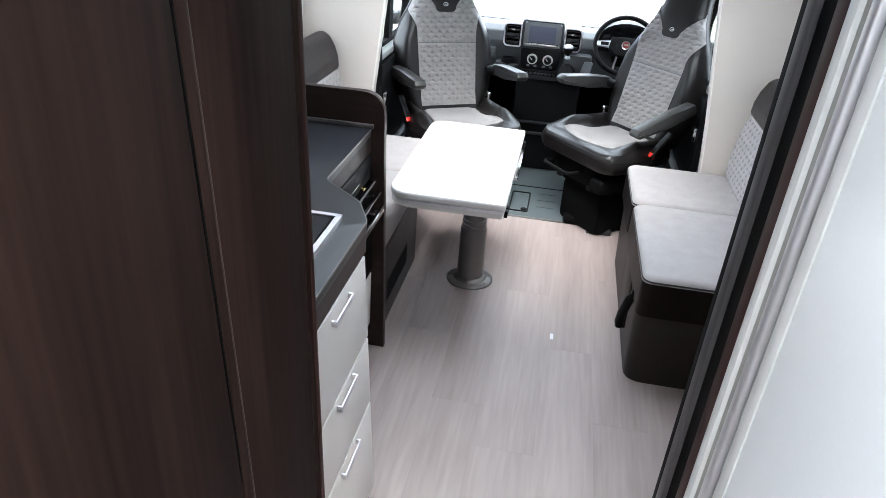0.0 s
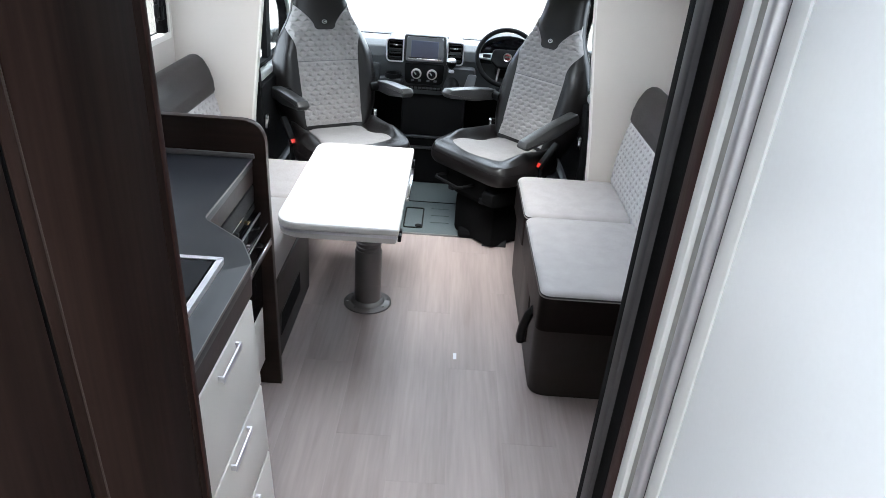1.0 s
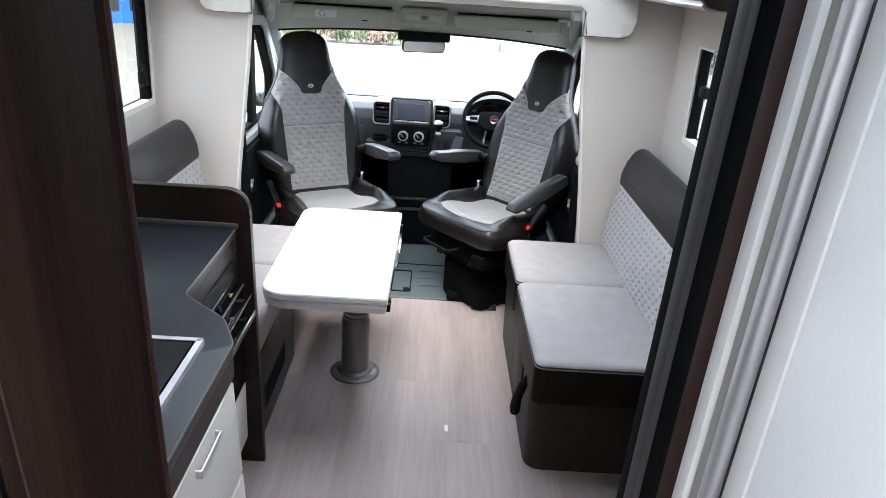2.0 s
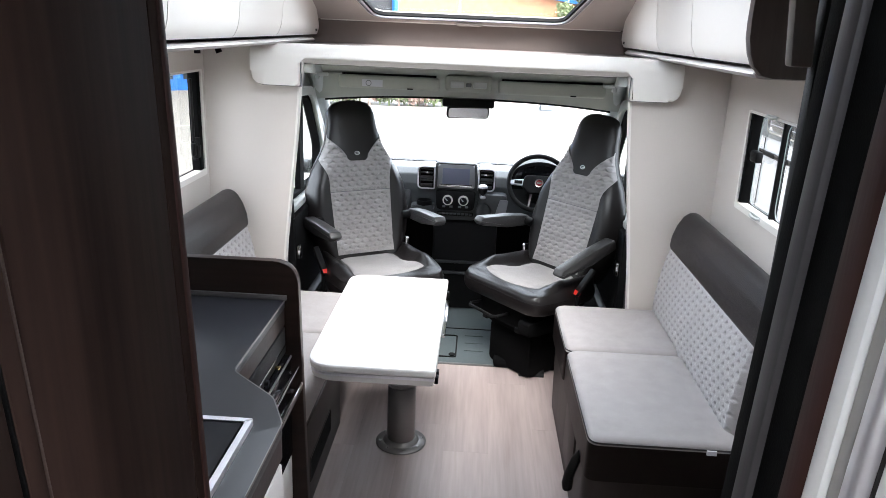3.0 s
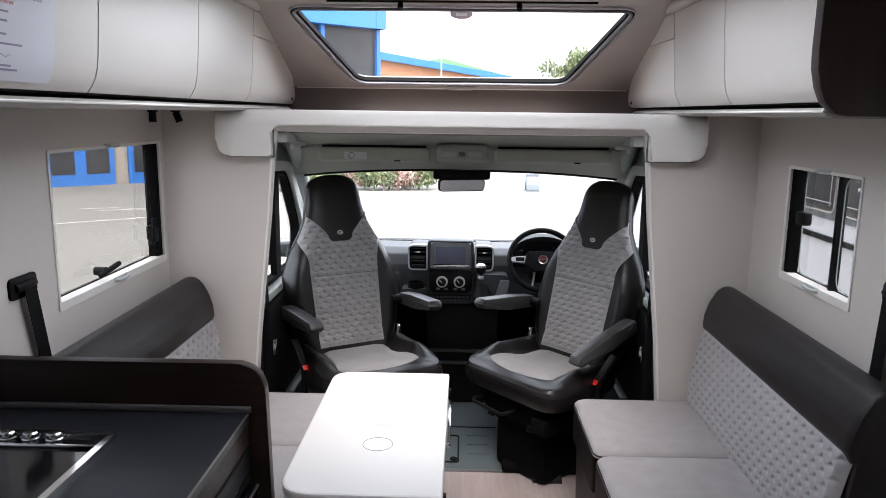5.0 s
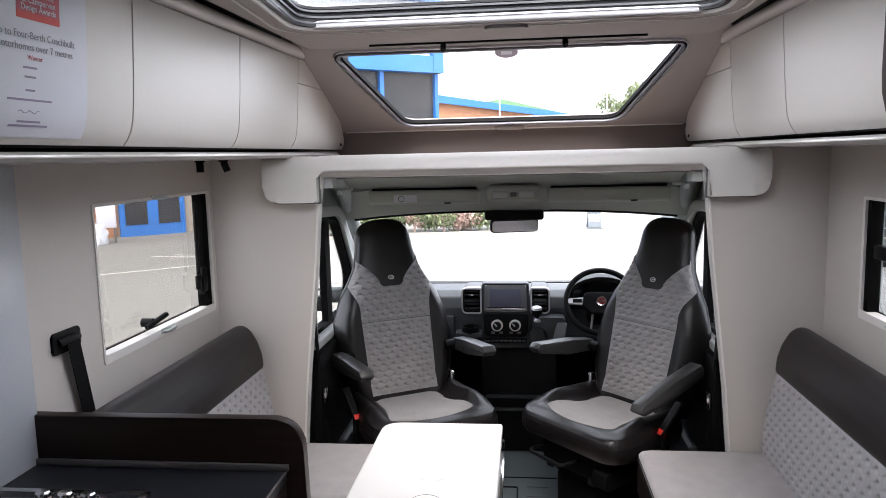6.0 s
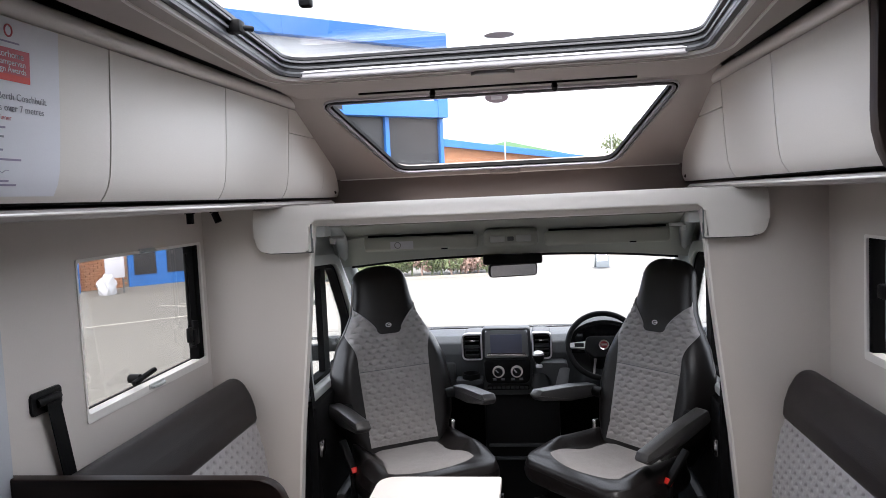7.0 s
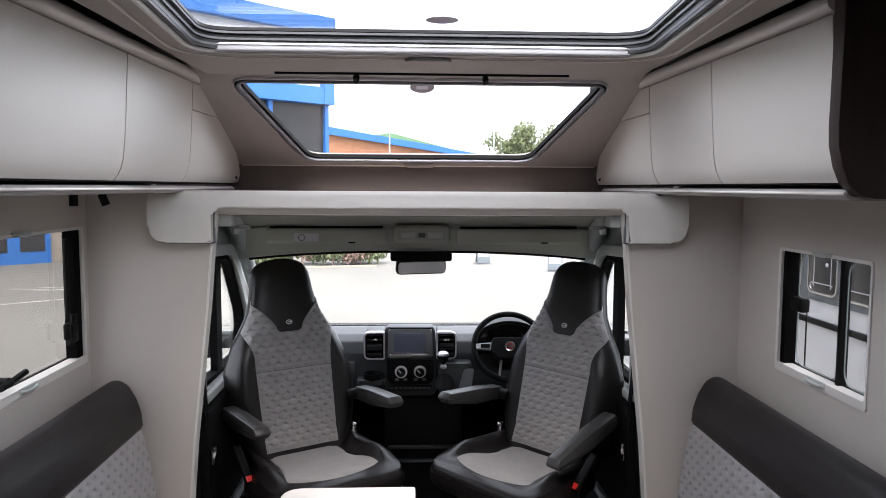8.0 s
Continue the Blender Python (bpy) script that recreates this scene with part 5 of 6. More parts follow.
    single("windscreen_top_band", tube(bmesh.new(), rings, 0.006, 8), M_RUB, "black edge band along the top of the windscreen", "trim", kind="structure")
    # sun visors and roof console
    for x0, x1 in ((-0.69, -0.145), (0.165, 0.735)):
        t = thing("sun_visor", ((x0 + x1) / 2, 0.47, 1.42), "grey-green folding sun visor under the headliner", "sun visor", "sun visors")
        part("visor", cuboid(x0, x1, 0.438, 0.475, 1.360, 1.430, 0.018, 4), M_VISOR, t)
        # hinge rod in black, doubling as the shadow line above the visor
        part("hinge_shade", rod((x0 + 0.02, 0.46, 1.432), (x1 - 0.02, 0.46, 1.434), 0.007, n=10), M_RUB, t)
        part("clip", cuboid((x0 + x1) / 2 + 0.10, (x0 + x1) / 2 + 0.13, 0.434, 0.44, 1.364, 1.370, 0.001), M_BLACK, t)
        if x0 < 0:
            part("label", cuboid(-0.56, -0.45, 0.4365, 0.4383, 1.372, 1.408), M_PAPER, t, "white warning label")
            bm = tube(bmesh.new(), [(-0.525 + 0.014 * math.cos(a * math.pi / 10), 0.4358, 1.390 + 0.014 * math.sin(a * math.pi / 10)) for a in range(20)], 0.0016, 5, True)
            part("label_print", bm, M_GREYP, t)
    t = thing("roof_console", (0.0, 0.46, 1.42), "grey roof console with light lenses", "console")
    part("housing", cuboid(-0.115, 0.135, 0.40, 0.52, 1.364, 1.450, 0.022, 3), M_HEADL, t)
    for x0, x1 in ((-0.085, -0.015), (0.035, 0.105)):
        part("lens", cuboid(x0, x1, 0.395, 0.402, 1.388, 1.420, 0.006), M_LIGHTP, t, "pale light lens")
    part("switch", cuboid(-0.005, 0.025, 0.394, 0.402, 1.394, 1.414, 0.004), M_GREYP, t)
    t = thing("rear_view_mirror", (0.01, 0.60, 1.30), "black interior rear-view mirror on the windscreen", "mirror")
    part("mount", cuboid(-0.135, 0.155, 0.575, 0.625, 1.268, 1.318, 0.012), M_BLACK, t, "black sensor housing")
    pts = rounded([(-0.112, 1.206), (0.130, 1.206), (0.130, 1.274), (-0.112, 1.274)], 0.022, 5)
    turn = pose(0.009, 0.615, 1.24) @ pose(0, 0, 0, 9, 0, 14) @ pose(-0.009, -0.615, -1.24)
    part("shell", slab(pts, "y", 0.60, 0.63, 0.006, turn), M_BLACK, t)
    part("mirror_glass", slab(inset(pts, 0.007), "y", 0.597, 0.600, 0, turn), M_CHROME, t, "mirror glass")
    # folded cab blind brackets
    for s in (-1, 1):
        bm = cuboid(min(s * 0.615, s * 0.665), max(s * 0.615, s * 0.665), -0.20, -0.17, 1.462, 1.476, 0.004)
        box(bm, min(s * 0.655, s * 0.675), max(s * 0.655, s * 0.675), -0.20, -0.17, 1.445, 1.468, 0.004)
        single("blind_bracket", bm, M_LIGHTP, "small pale plastic blind bracket below the headliner", "bracket", "blind brackets")


cab_shell()


def dashboard():
    t = thing("dashboard", (0, 1.0, 0.5), "dark grey van dashboard with centre screen, vents and climate controls", "dashboard")
    prof = rounded([(0.88, 0.545), (0.80, 0.580), (0.750, 0.64), (0.76, 0.79), (0.785, 0.845), (0.84, 0.872), (1.0, 0.875), (1.34, 0.818), (1.34, 0.545)], [0.01, 0.03, 0.03, 0.03, 0.03, 0.05, 0.05, 0, 0], 4)
    bm = slab(prof, "x", -0.80, 0.80, 0.0)
    part("body", bm, M_DASH, t)
    part("lower_console", cuboid(-0.17, 0.22, 0.76, 1.2, 0.0, 0.60, 0.02), M_BLACK, t, "black lower console")
    for z in (0.235, 0.305):
        part("tray_edge", cuboid(-0.15, 0.20, 0.735, 0.775, z, z + 0.014, 0.005), M_DASH, t, "moulded tray edge")
    part("glovebox", cuboid(-0.72, -0.31, 0.742, 0.78, 0.60, 0.75, 0.012), M_DASH, t)
    part("central_console", slab(rounded([(-0.165, 0.585), (0.088, 0.585), (0.080, 0.93), (-0.165, 0.93)], [0.03, 0.03, 0.02, 0.02], 5), "y", 0.722, 0.80, 0.008), M_DASH, t)
    pts = rounded([(-0.152, 0.782), (0.070, 0.782), (0.066, 0.922), (-0.148, 0.922)], 0.014, 4)
    bz = part("screen_bezel", slab(pts, "y", 0.700, 0.735, 0.006), M_BEZEL, t, "dark grey screen bezel")
    part("bezel_cap", cuboid(-0.142, 0.060, 0.705, 0.80, 0.921, 0.929, 0.003), M_BLACK, bz)
    part("screen", cuboid(-0.122, 0.038, 0.6975, 0.702, 0.806, 0.902, 0.003), M_SCREEN, bz, "dark screen with a blue-grey reflection put into its colour")
    part("screen_trim", slab(rounded([(-0.144, 0.792), (0.062, 0.792), (0.056, 0.801), (-0.138, 0.801)], 0.002, 2), "y", 0.6965, 0.703, 0.001), M_CHROME, bz)
    part("screen_edge", cuboid(-0.136, 0.054, 0.6985, 0.701, 0.8015, 0.806, 0.001), M_BLACK, bz)
    pts = rounded([(-0.152, 0.648), (0.072, 0.648), (0.078, 0.768), (-0.158, 0.768)], [0.03, 0.03, 0.012, 0.012], 5)
    cp = part("climate_panel", slab(pts, "y", 0.706, 0.735, 0.004), M_BLACK, t, "black climate panel")
    for x in (-0.086, 0.007):
        bm = lathe(bmesh.new(), [(0.031, 0), (0.030, 0.008), (0.024, 0.010)], (0, 0, 0), 28)
        bmesh.ops.transform(bm, matrix=pose(x, 0.706, 0.709, 90, 0, 0), verts=bm.verts)
        part("dial_ring", bm, M_TRIM, cp, "bright dial ring")
        bm = lathe(bmesh.new(), [(0.0225, 0.006), (0.021, 0.020), (0.018, 0.022)], (0, 0, 0), 28)
        bmesh.ops.transform(bm, matrix=pose(x, 0.706, 0.709, 90, 0, 0), verts=bm.verts)
        box(bm, -0.004, 0.004, -0.02, 0.02, 0.020, 0.028, 0.002, 2, pose(x, 0.706, 0.709, 90, 0, 0) @ pose(0, 0, 0, 0, 0, 40))
        part("dial", bm, M_BLACK, cp, "black dial")
        bm = bmesh.new()
        box(bm, -0.0032, 0.0032, 0.000, 0.02, 0.028, 0.029, 0, 1, pose(x, 0.706, 0.709, 90, 0, 0) @ pose(0, 0, 0, 0, 0, 40))
        part("pointer", bm, M_LIGHTP, cp)
        for dx in (-0.030, 0.012):
            part("button", cuboid(x + dx, x + dx + 0.018, 0.703, 0.707, 0.664, 0.676, 0.001), M_GREYP, cp)
    part("switch_strip", cuboid(-0.148, 0.070, 0.714, 0.735, 0.610, 0.636, 0.006), M_BLACK, t, "black switch strip")
    for k in range(9):
        x = -0.143 + k * 0.0232
        part("switch", cuboid(x, x + 0.019, 0.7125, 0.716, 0.617, 0.630, 0.002), M_DASH, t)
    # vents
    for sv, x0, x1 in ((-1, -0.270, -0.165), (1, 0.088, 0.188)):
        o = rounded([(x0, 0.768), (x1, 0.768), (x1, 0.905), (x0, 0.905)], [0.03 if sv < 0 else 0.012, 0.012 if sv < 0 else 0.03, 0.012 if sv < 0 else 0.03, 0.03 if sv < 0 else 0.012], 5)
        v = part("air_vent", ring(bmesh.new(), o, inset(o, 0.008), "y", 0.714, 0.752), M_ALU, t, "vent with silver surround")
        part("vent_pod", slab(inset(o, 0.003), "y", 0.753, 0.90, 0.004), M_DASH, v, "dark vent pod")
        part("vent_body", ring(bmesh.new(), inset(o, 0.008), inset(o, 0.016), "y", 0.718, 0.752), M_BLACK, v)
        part("vent_back", slab(inset(o, 0.010), "y", 0.742, 0.7525), M_DEEP, v)
        for k in range(5):
            z = 0.790 + k * 0.0235
            part("slat", cuboid(x0 + 0.016, x1 - 0.016, 0.722, 0.742, z, z + 0.006, 0.0015), M_DASH, v)
        part("crossbar", cuboid(x0 + 0.012, x1 - 0.012, 0.717, 0.740, 0.828, 0.842, 0.003), M_DASH, v)
        part("slider", cuboid((x0 + x1) / 2 - 0.014, (x0 + x1) / 2 + 0.014, 0.716, 0.724, 0.862, 0.871, 0.001), M_CHROME, v)
    # cup holder
    bm = lathe(bmesh.new(), [(0.046, 0.0), (0.048, 0.03), (0.042, 0.03), (0.040, 0.004)], (-0.225, 0.705, 0.675), 28)
    part("cup_holder", bm, M_BLACK, t)
    part("cup_shelf", slab(rounded([(-0.30, 0.66), (-0.165, 0.66), (-0.165, 0.76), (-0.30, 0.76)], 0.02, 4), "z", 0.655, 0.678, 0.004), M_DASH, t)
    # gear lever pod
    part("gear_pod", slab(rounded([(0.10, 0.60), (0.245, 0.60), (0.265, 0.76), (0.10, 0.76)], 0.02, 4), "y", 0.66, 0.76, 0.01), M_DASH, t)
    bm = loft(bmesh.new(), [[(0.128 + r * math.cos(a * math.pi / 8), 0.640 + 0.02 * k + r * math.sin(a * math.pi / 8) * 0.9, z) for a in range(16)] for k, (r, z) in enumerate(((0.050, 0.650), (0.045, 0.675), (0.030, 0.705), (0.014, 0.735)))])
    part("gear_gaiter", bm, M_BLACK, t, "black leather gaiter")
    bm = rod((0.128, 0.685, 0.715), (0.118, 0.655, 0.775), 0.008, n=12)
    lathe(bm, [(0.012, 0), (0.025, 0.014), (0.030, 0.032), (0.026, 0.050), (0.010, 0.056)], (0.118, 0.650, 0.765), 24)
    part("gear_knob", bm, M_BLACK, t, "black gear knob")
    part("gear_cap", lathe(bmesh.new(), [(0.0285, -0.012), (0.0265, 0.0), (0.017, 0.007), (0.005, 0.010)], (0.118, 0.650, 0.816), 20), M_ALU, t, "silver cap")
    part("gear_collar", lathe(bmesh.new(), [(0.016, 0), (0.018, 0.008), (0.012, 0.018)], (0.121, 0.664, 0.738), 20), M_ALU, t, "silver collar")
    part("console_pocket", slab(rounded([(0.185, 0.60), (0.250, 0.60), (0.272, 0.735), (0.222, 0.735)], 0.012, 4), "y", 0.650, 0.668, 0.005), M_BEZEL, t, "grey pocket edge beside the lever")
    # instrument hood
    rings = []
    for y, k in ((0.69, 1.0), (0.80, 1.0), (0.90, 0.85)):
        rings.append([(0.445 + 0.17 * k * math.cos(math.pi * a / 12), y, 0.86 + 0.105 * k * math.sin(math.pi * a / 12)) for a in range(13)] + [(0.445 - 0.17 * k, y, 0.80), (0.445 + 0.17 * k, y, 0.80)])
    part("instrument_hood", loft(bmesh.new(), rings), M_BLACK, t, "black instrument hood")
    rings = [[(0.445 + 0.145 * math.cos(math.pi * a / 12), y, 0.865 + 0.08 * math.sin(math.pi * a / 12)) for a in range(13)] + [(0.30, y, 0.82), (0.59, y, 0.82)] for y in (0.687, 0.692)]
    part("instrument_glass", loft(bmesh.new(), rings), M_FRIDGE, t, "dark instrument glass")
    return t


dashboard()


def steering_wheel():
    t = thing("steering_wheel", (0.433, 0.60, 0.87), "black leather steering wheel with silver spokes and round badge", "steering wheel")
    m = pose(0.433, 0.585, 0.860, 60, 0, 0)
    bm = tube(bmesh.new(), [(0.170 * math.cos(a * math.pi / 24), 0.164 * math.sin(a * math.pi / 24), 0) for a in range(48)], 0.0138, 12, True)
    bmesh.ops.transform(bm, matrix=m, verts=bm.verts)
    part("rim", bm, M_BLACK, t, "black leather rim")
    pts = rounded([(-0.095, -0.025), (-0.05, -0.066), (0.05, -0.066), (0.095, -0.025), (0.082, 0.044), (-0.082, 0.044)], 0.03, 5)
    part("hub", slab(pts, "z", -0.025, 0.018, 0.010, m), M_BLACK, t, "black airbag hub")
    for x0, x1 in ((-0.164, -0.07), (0.07, 0.164)):
        bm = slab(rounded([(x0, -0.012), (x1, -0.020), (x1, 0.022), (x0, 0.012)], 0.006, 3), "z", -0.012, 0.010, 0.004, m)
        sp = part("spoke", bm, M_ALU, t, "silver spoke with buttons")
        part("button", cuboid((x0 + x1) / 2 - 0.022, (x0 + x1) / 2 + 0.022, -0.010, 0.010, 0.010, 0.013, 0.002, 2, m), M_BLACK, sp)
    for s in (-1, 1):
        bm = slab([(s * 0.036, -0.06), (s * 0.048, -0.06), (s * 0.062, -0.154), (s * 0.052, -0.158)], "z", -0.012, 0.0, 0.003, m)
        part("lower_spoke", bm, M_STEELP, t, "grey lower spoke")
    bm = lathe(bmesh.new(), [(0.026, 0.018), (0.025, 0.024), (0.019, 0.025)], (0, -0.005, 0), 28)
    bmesh.ops.transform(bm, matrix=m, verts=bm.verts)
    part("badge_ring", bm, M_CHROME, t)
    bm = lathe(bmesh.new(), [(0.0185, 0.0235), (0.017, 0.0262)], (0, -0.005, 0), 28)
    bmesh.ops.transform(bm, matrix=m, verts=bm.verts)
    part("badge", bm, M_BADGE, t, "dark red round badge")
    part("badge_bar", cuboid(-0.013, 0.013, -0.010, 0.0, 0.0262, 0.0272, 0.0, 1, m), M_CHROME, t)
    bm = rod(m @ Vector((0, 0, -0.02)), m @ Vector((0, 0, -0.20)), 0.045, 0.06, 20)
    part("column", bm, M_BLACK, t, "black column shroud")


steering_wheel()


# ---- cab seats ----
HW = [(0.0, 0.225), (0.10, 0.276), (0.25, 0.298), (0.38, 0.283), (0.48, 0.245), (0.56, 0.195), (0.62, 0.163), (0.70, 0.145), (0.77, 0.136), (0.80, 0.126), (0.82, 0.108), (0.832, 0.088), (0.839, 0.066), (0.842, 0.045)]
TH_B = [(0.0, 0.085), (0.25, 0.080), (0.5, 0.065), (0.65, 0.055), (0.78, 0.050), (0.842, 0.030)]


def lerp(tab, h):
    for (a, va), (b, vb) in zip(tab, tab[1:]):
        if h <= b:
            s = max(0, (h - a) / (b - a))
            return va + (vb - va) * s
    return tab[-1][1]


BACK = pose(0, 0.235, 0.468, -12.5, 0, 0)


def yfront(x, h):
    w, d = lerp(HW, h), lerp(TH_B, h)
    k = min(1, abs(x) / w)
    bol = 0.034 * math.exp(-((abs(x) - w * 0.80) / 0.05) ** 2) * (1 if h < 0.42 else max(0, 1 - (h - 0.42) / 0.12))
    return -d * (1 - k ** 3.2) ** (1 / 2.4) - bol * (1 - k ** 8)


def smooth01(s):
    s = max(0.0, min(1.0, s))
    return s * s * (3 - 2 * s)


def cab_seat():
    t = thing("captain_chair", (0, 0, 0), "swivelled cab chair in quilted grey fabric and dark leather", "chair", "cab chairs")
    # backrest body
    hs = [0.0, 0.03, 0.07, 0.12, 0.18, 0.25, 0.32, 0.38, 0.43, 0.48, 0.52, 0.56, 0.59, 0.62, 0.66, 0.70, 0.74, 0.77, 0.79, 0.805, 0.82, 0.828, 0.834, 0.839, 0.842]
    rings = []
    for h in hs:
        w, d = lerp(HW, h), lerp(TH_B, h)
        xs = [w * math.sin(math.pi / 2 * (k / 16)) for k in range(-16, 17)]
        r = [(x, yfront(x, h), h) for x in xs]
        r += [(x, d * 0.85 * (1 - (abs(x) / w) ** 3) ** 0.5, h) for x in reversed(xs[1:-1])]
        rings.append([tuple(BACK @ Vector(p)) for p in r])
    part("backrest", loft(bmesh.new(), rings), M_LEATHC, t, "dark leather backrest shell with integral headrest", local=True)

    def on(x, h, lift, quilted=1.0):
        q = quilt(x, h - 0.36, 0.047, 0.0255, 0.0082, 0.34) * min(1.0, quilted)
        q *= min(1.0, abs(h - 0.36) / 0.010)
        return BACK @ Vector((x, yfront(x, h) - lift - q, h))

    def half(h):
        if h < 0.40:
            return 0.160 + 0.012 * h / 0.40
        s = (h - 0.40) / 0.135
        full = lerp(HW, h) * 0.975
        return 0.172 + (full - 0.172) * min(1, s) ** 2.6

    def vee(h):
        """Half width of the dark headrest tongue."""
        if h < 0.535:
            return 0.036 + 0.022 * (max(0.0, h - 0.52) / 0.015) ** 0.5
        return 0.058 + 0.10 * max(0.0, (h - 0.545) / 0.12) ** 1.3 + 0.014 * (h - 0.535) / 0.12

    def mid(a, b):
        h = 0.025 + (0.52 - 0.025) * b
        x = half(h) * (2 * a - 1)
        e = min(a, 1 - a, b) * 10
        return on(x, h, 0.0035 * min(1, 0.2 + e), min(a, 1 - a, b) * 16)
    part("back_panel", sheet(bmesh.new(), mid, 110, 160), M_CHAIRQ, t, "light grey quilted fabric back panel", local=True)
    for s in (-1, 1):
        def sh(a, b):
            h = 0.52 + (0.665 - 0.52) * b
            x1 = half(h)
            x0 = min(vee(h), x1 - 0.0005)
            x = x0 + (x1 - x0) * a
            return on(s * x, h, 0.0035 * min(1, 0.3 + min(a, 1 - a) * 10), min(a, 1 - a, 1 - b) * 9)
        part("shoulder_panel", sheet(bmesh.new(), sh, 46, 60), M_CHAIRQ, t, "light grey quilted shoulder panel", local=True)
    seam = [on(half(0.36) * (2 * k / 24 - 1) * 0.99, 0.36, 0.0030, 0.0) for k in range(25)]
    part("seam", tube(bmesh.new(), seam, 0.0021, 6), M_GREYP, t, "dark stitched seam", local=True)
    # emblem on the headrest: a plain oval
    bm = bmesh.new()
    tube(bm, [on(0.013 * math.cos(math.pi * k / 10), 0.560 + 0.0085 * math.sin(math.pi * k / 10), 0.002, 0.0) for k in range(20)], 0.0020, 6, True)
    tube(bm, [on(-0.004, 0.560, 0.002, 0.0), on(0.010, 0.560, 0.002, 0.0)], 0.0022, 6)
    part("badge", bm, M_ALU, t, "small silver emblem", local=True)

    # seat cushion: a rounded bucket with raised sides
    ol = rounded([(-0.250, 0.21), (-0.302, -0.08), (-0.285, -0.266), (0.285, -0.266), (0.302, -0.08), (0.250, 0.21)], [0.05, 0.20, 0.17, 0.17, 0.20, 0.05], 9)

    def top(x, y):
        z = 0.488 + 0.014 * smooth01((-y + 0.05) / 0.2)
        z += 0.052 * math.exp(-((abs(x) - 0.236) / 0.050) ** 2) * smooth01((y + 0.21) / 0.17)
        z -= 0.020 * smooth01((-y - 0.20) / 0.10)
        return z

    def panel_half(y):
        b = min(1.0, max(0.0, (0.20 - y) / 0.45))
        return 0.148 + 0.014 * b + 0.032 * smooth01((b - 0.35) / 0.55)
    rings = []
    tops = [(0.945 - 0.035 * i, None) for i in range(25)]
    for k, z in [(0.74, 0.392), (0.87, 0.395), (0.945, 0.402), (0.985, 0.416), (1.0, 0.434), (1.0, 0.448), (0.990, 0.465), (0.972, 0.480)] + tops:
        r = []
        for x, y in ol:
            x, y = x * k, -0.05 + (y + 0.05) * k
            zz = top(x, y) if z is None else min(z, top(x, y) - 0.004) if z > 0.44 else z
            inner = z is None and k < 0.93 and abs(x) < panel_half(y - 0.05) - 0.014 and y > -0.178 + 1.0 * x * x
            r.append((x, y, zz - (0.002 if k == 0.945 else 0.007 if inner else 0)))
        rings.append(r)
    part("seat_cushion", loft(bmesh.new(), rings), M_LEATHC, t, "dark leather seat cushion with raised sides", local=True)

    def ins(a, b):
        u = 2 * a - 1
        y = 0.20 - 0.408 * b + 0.050 * u * u * b * b
        x = panel_half(y - 0.050 * u * u * b * b) * u
        e = min(a, 1 - a, 1 - b)
        return (x, y, top(x, y) + 0.001 + 0.005 * min(1, e * 10))
    part("seat_panel", sheet(bmesh.new(), ins, 48, 60), M_CHAIR, t, "light grey woven seat panel", local=True)
    piping = [(x * 0.992, -0.05 + (y + 0.05) * 0.992, 0.463) for x, y in ol if y < 0.15]
    part("piping", tube(bmesh.new(), piping, 0.0016, 6), M_BLACK, t, "stitched edge piping", local=True)
    # swivel base
    part("seat_skirt", slab(rounded([(-0.205, -0.20), (0.205, -0.20), (0.205, 0.20), (-0.205, 0.20)], 0.06, 5), "z", 0.275, 0.380, 0.012), M_DEEP, t, "black seat pan", local=True)
    part("swivel_plate", slab(rounded([(-0.17, -0.17), (0.17, -0.17), (0.17, 0.17), (-0.17, 0.17)], 0.06, 5), "z", 0.240, 0.268, 0.004), M_DEEP, t, "black swivel plate", local=True)
    part("pedestal", cuboid(-0.155, 0.155, -0.15, 0.16, 0.0, 0.240, 0.03), M_DEEP, t, "black seat pedestal", local=True)
    bm = tube(bmesh.new(), [(-0.165, -0.12, 0.335), (-0.178, -0.262, 0.338), (-0.160, -0.285, 0.338), (0.020, -0.298, 0.338), (0.036, -0.28, 0.338), (0.04, -0.14, 0.335)], 0.008, 8)
    part("slide_lever", bm, M_BLACK, t, "black slide bar under the cushion", local=True)
    bm = slab(rounded([(-0.24, 0.280), (0.05, 0.280), (0.11, 0.345), (-0.24, 0.352)], 0.015, 4), "x", 0.150, 0.225, 0.008)
    part("side_cover", bm, M_DEEP, t, "dark side cover of the seat frame", local=True)
    for x in (-0.12, 0.12):
        part("slide_rail", cuboid(x - 0.018, x + 0.018, -0.215, 0.20, 0.262, 0.290, 0.004), M_BLACK, t, "black slide rail", local=True)
    return t


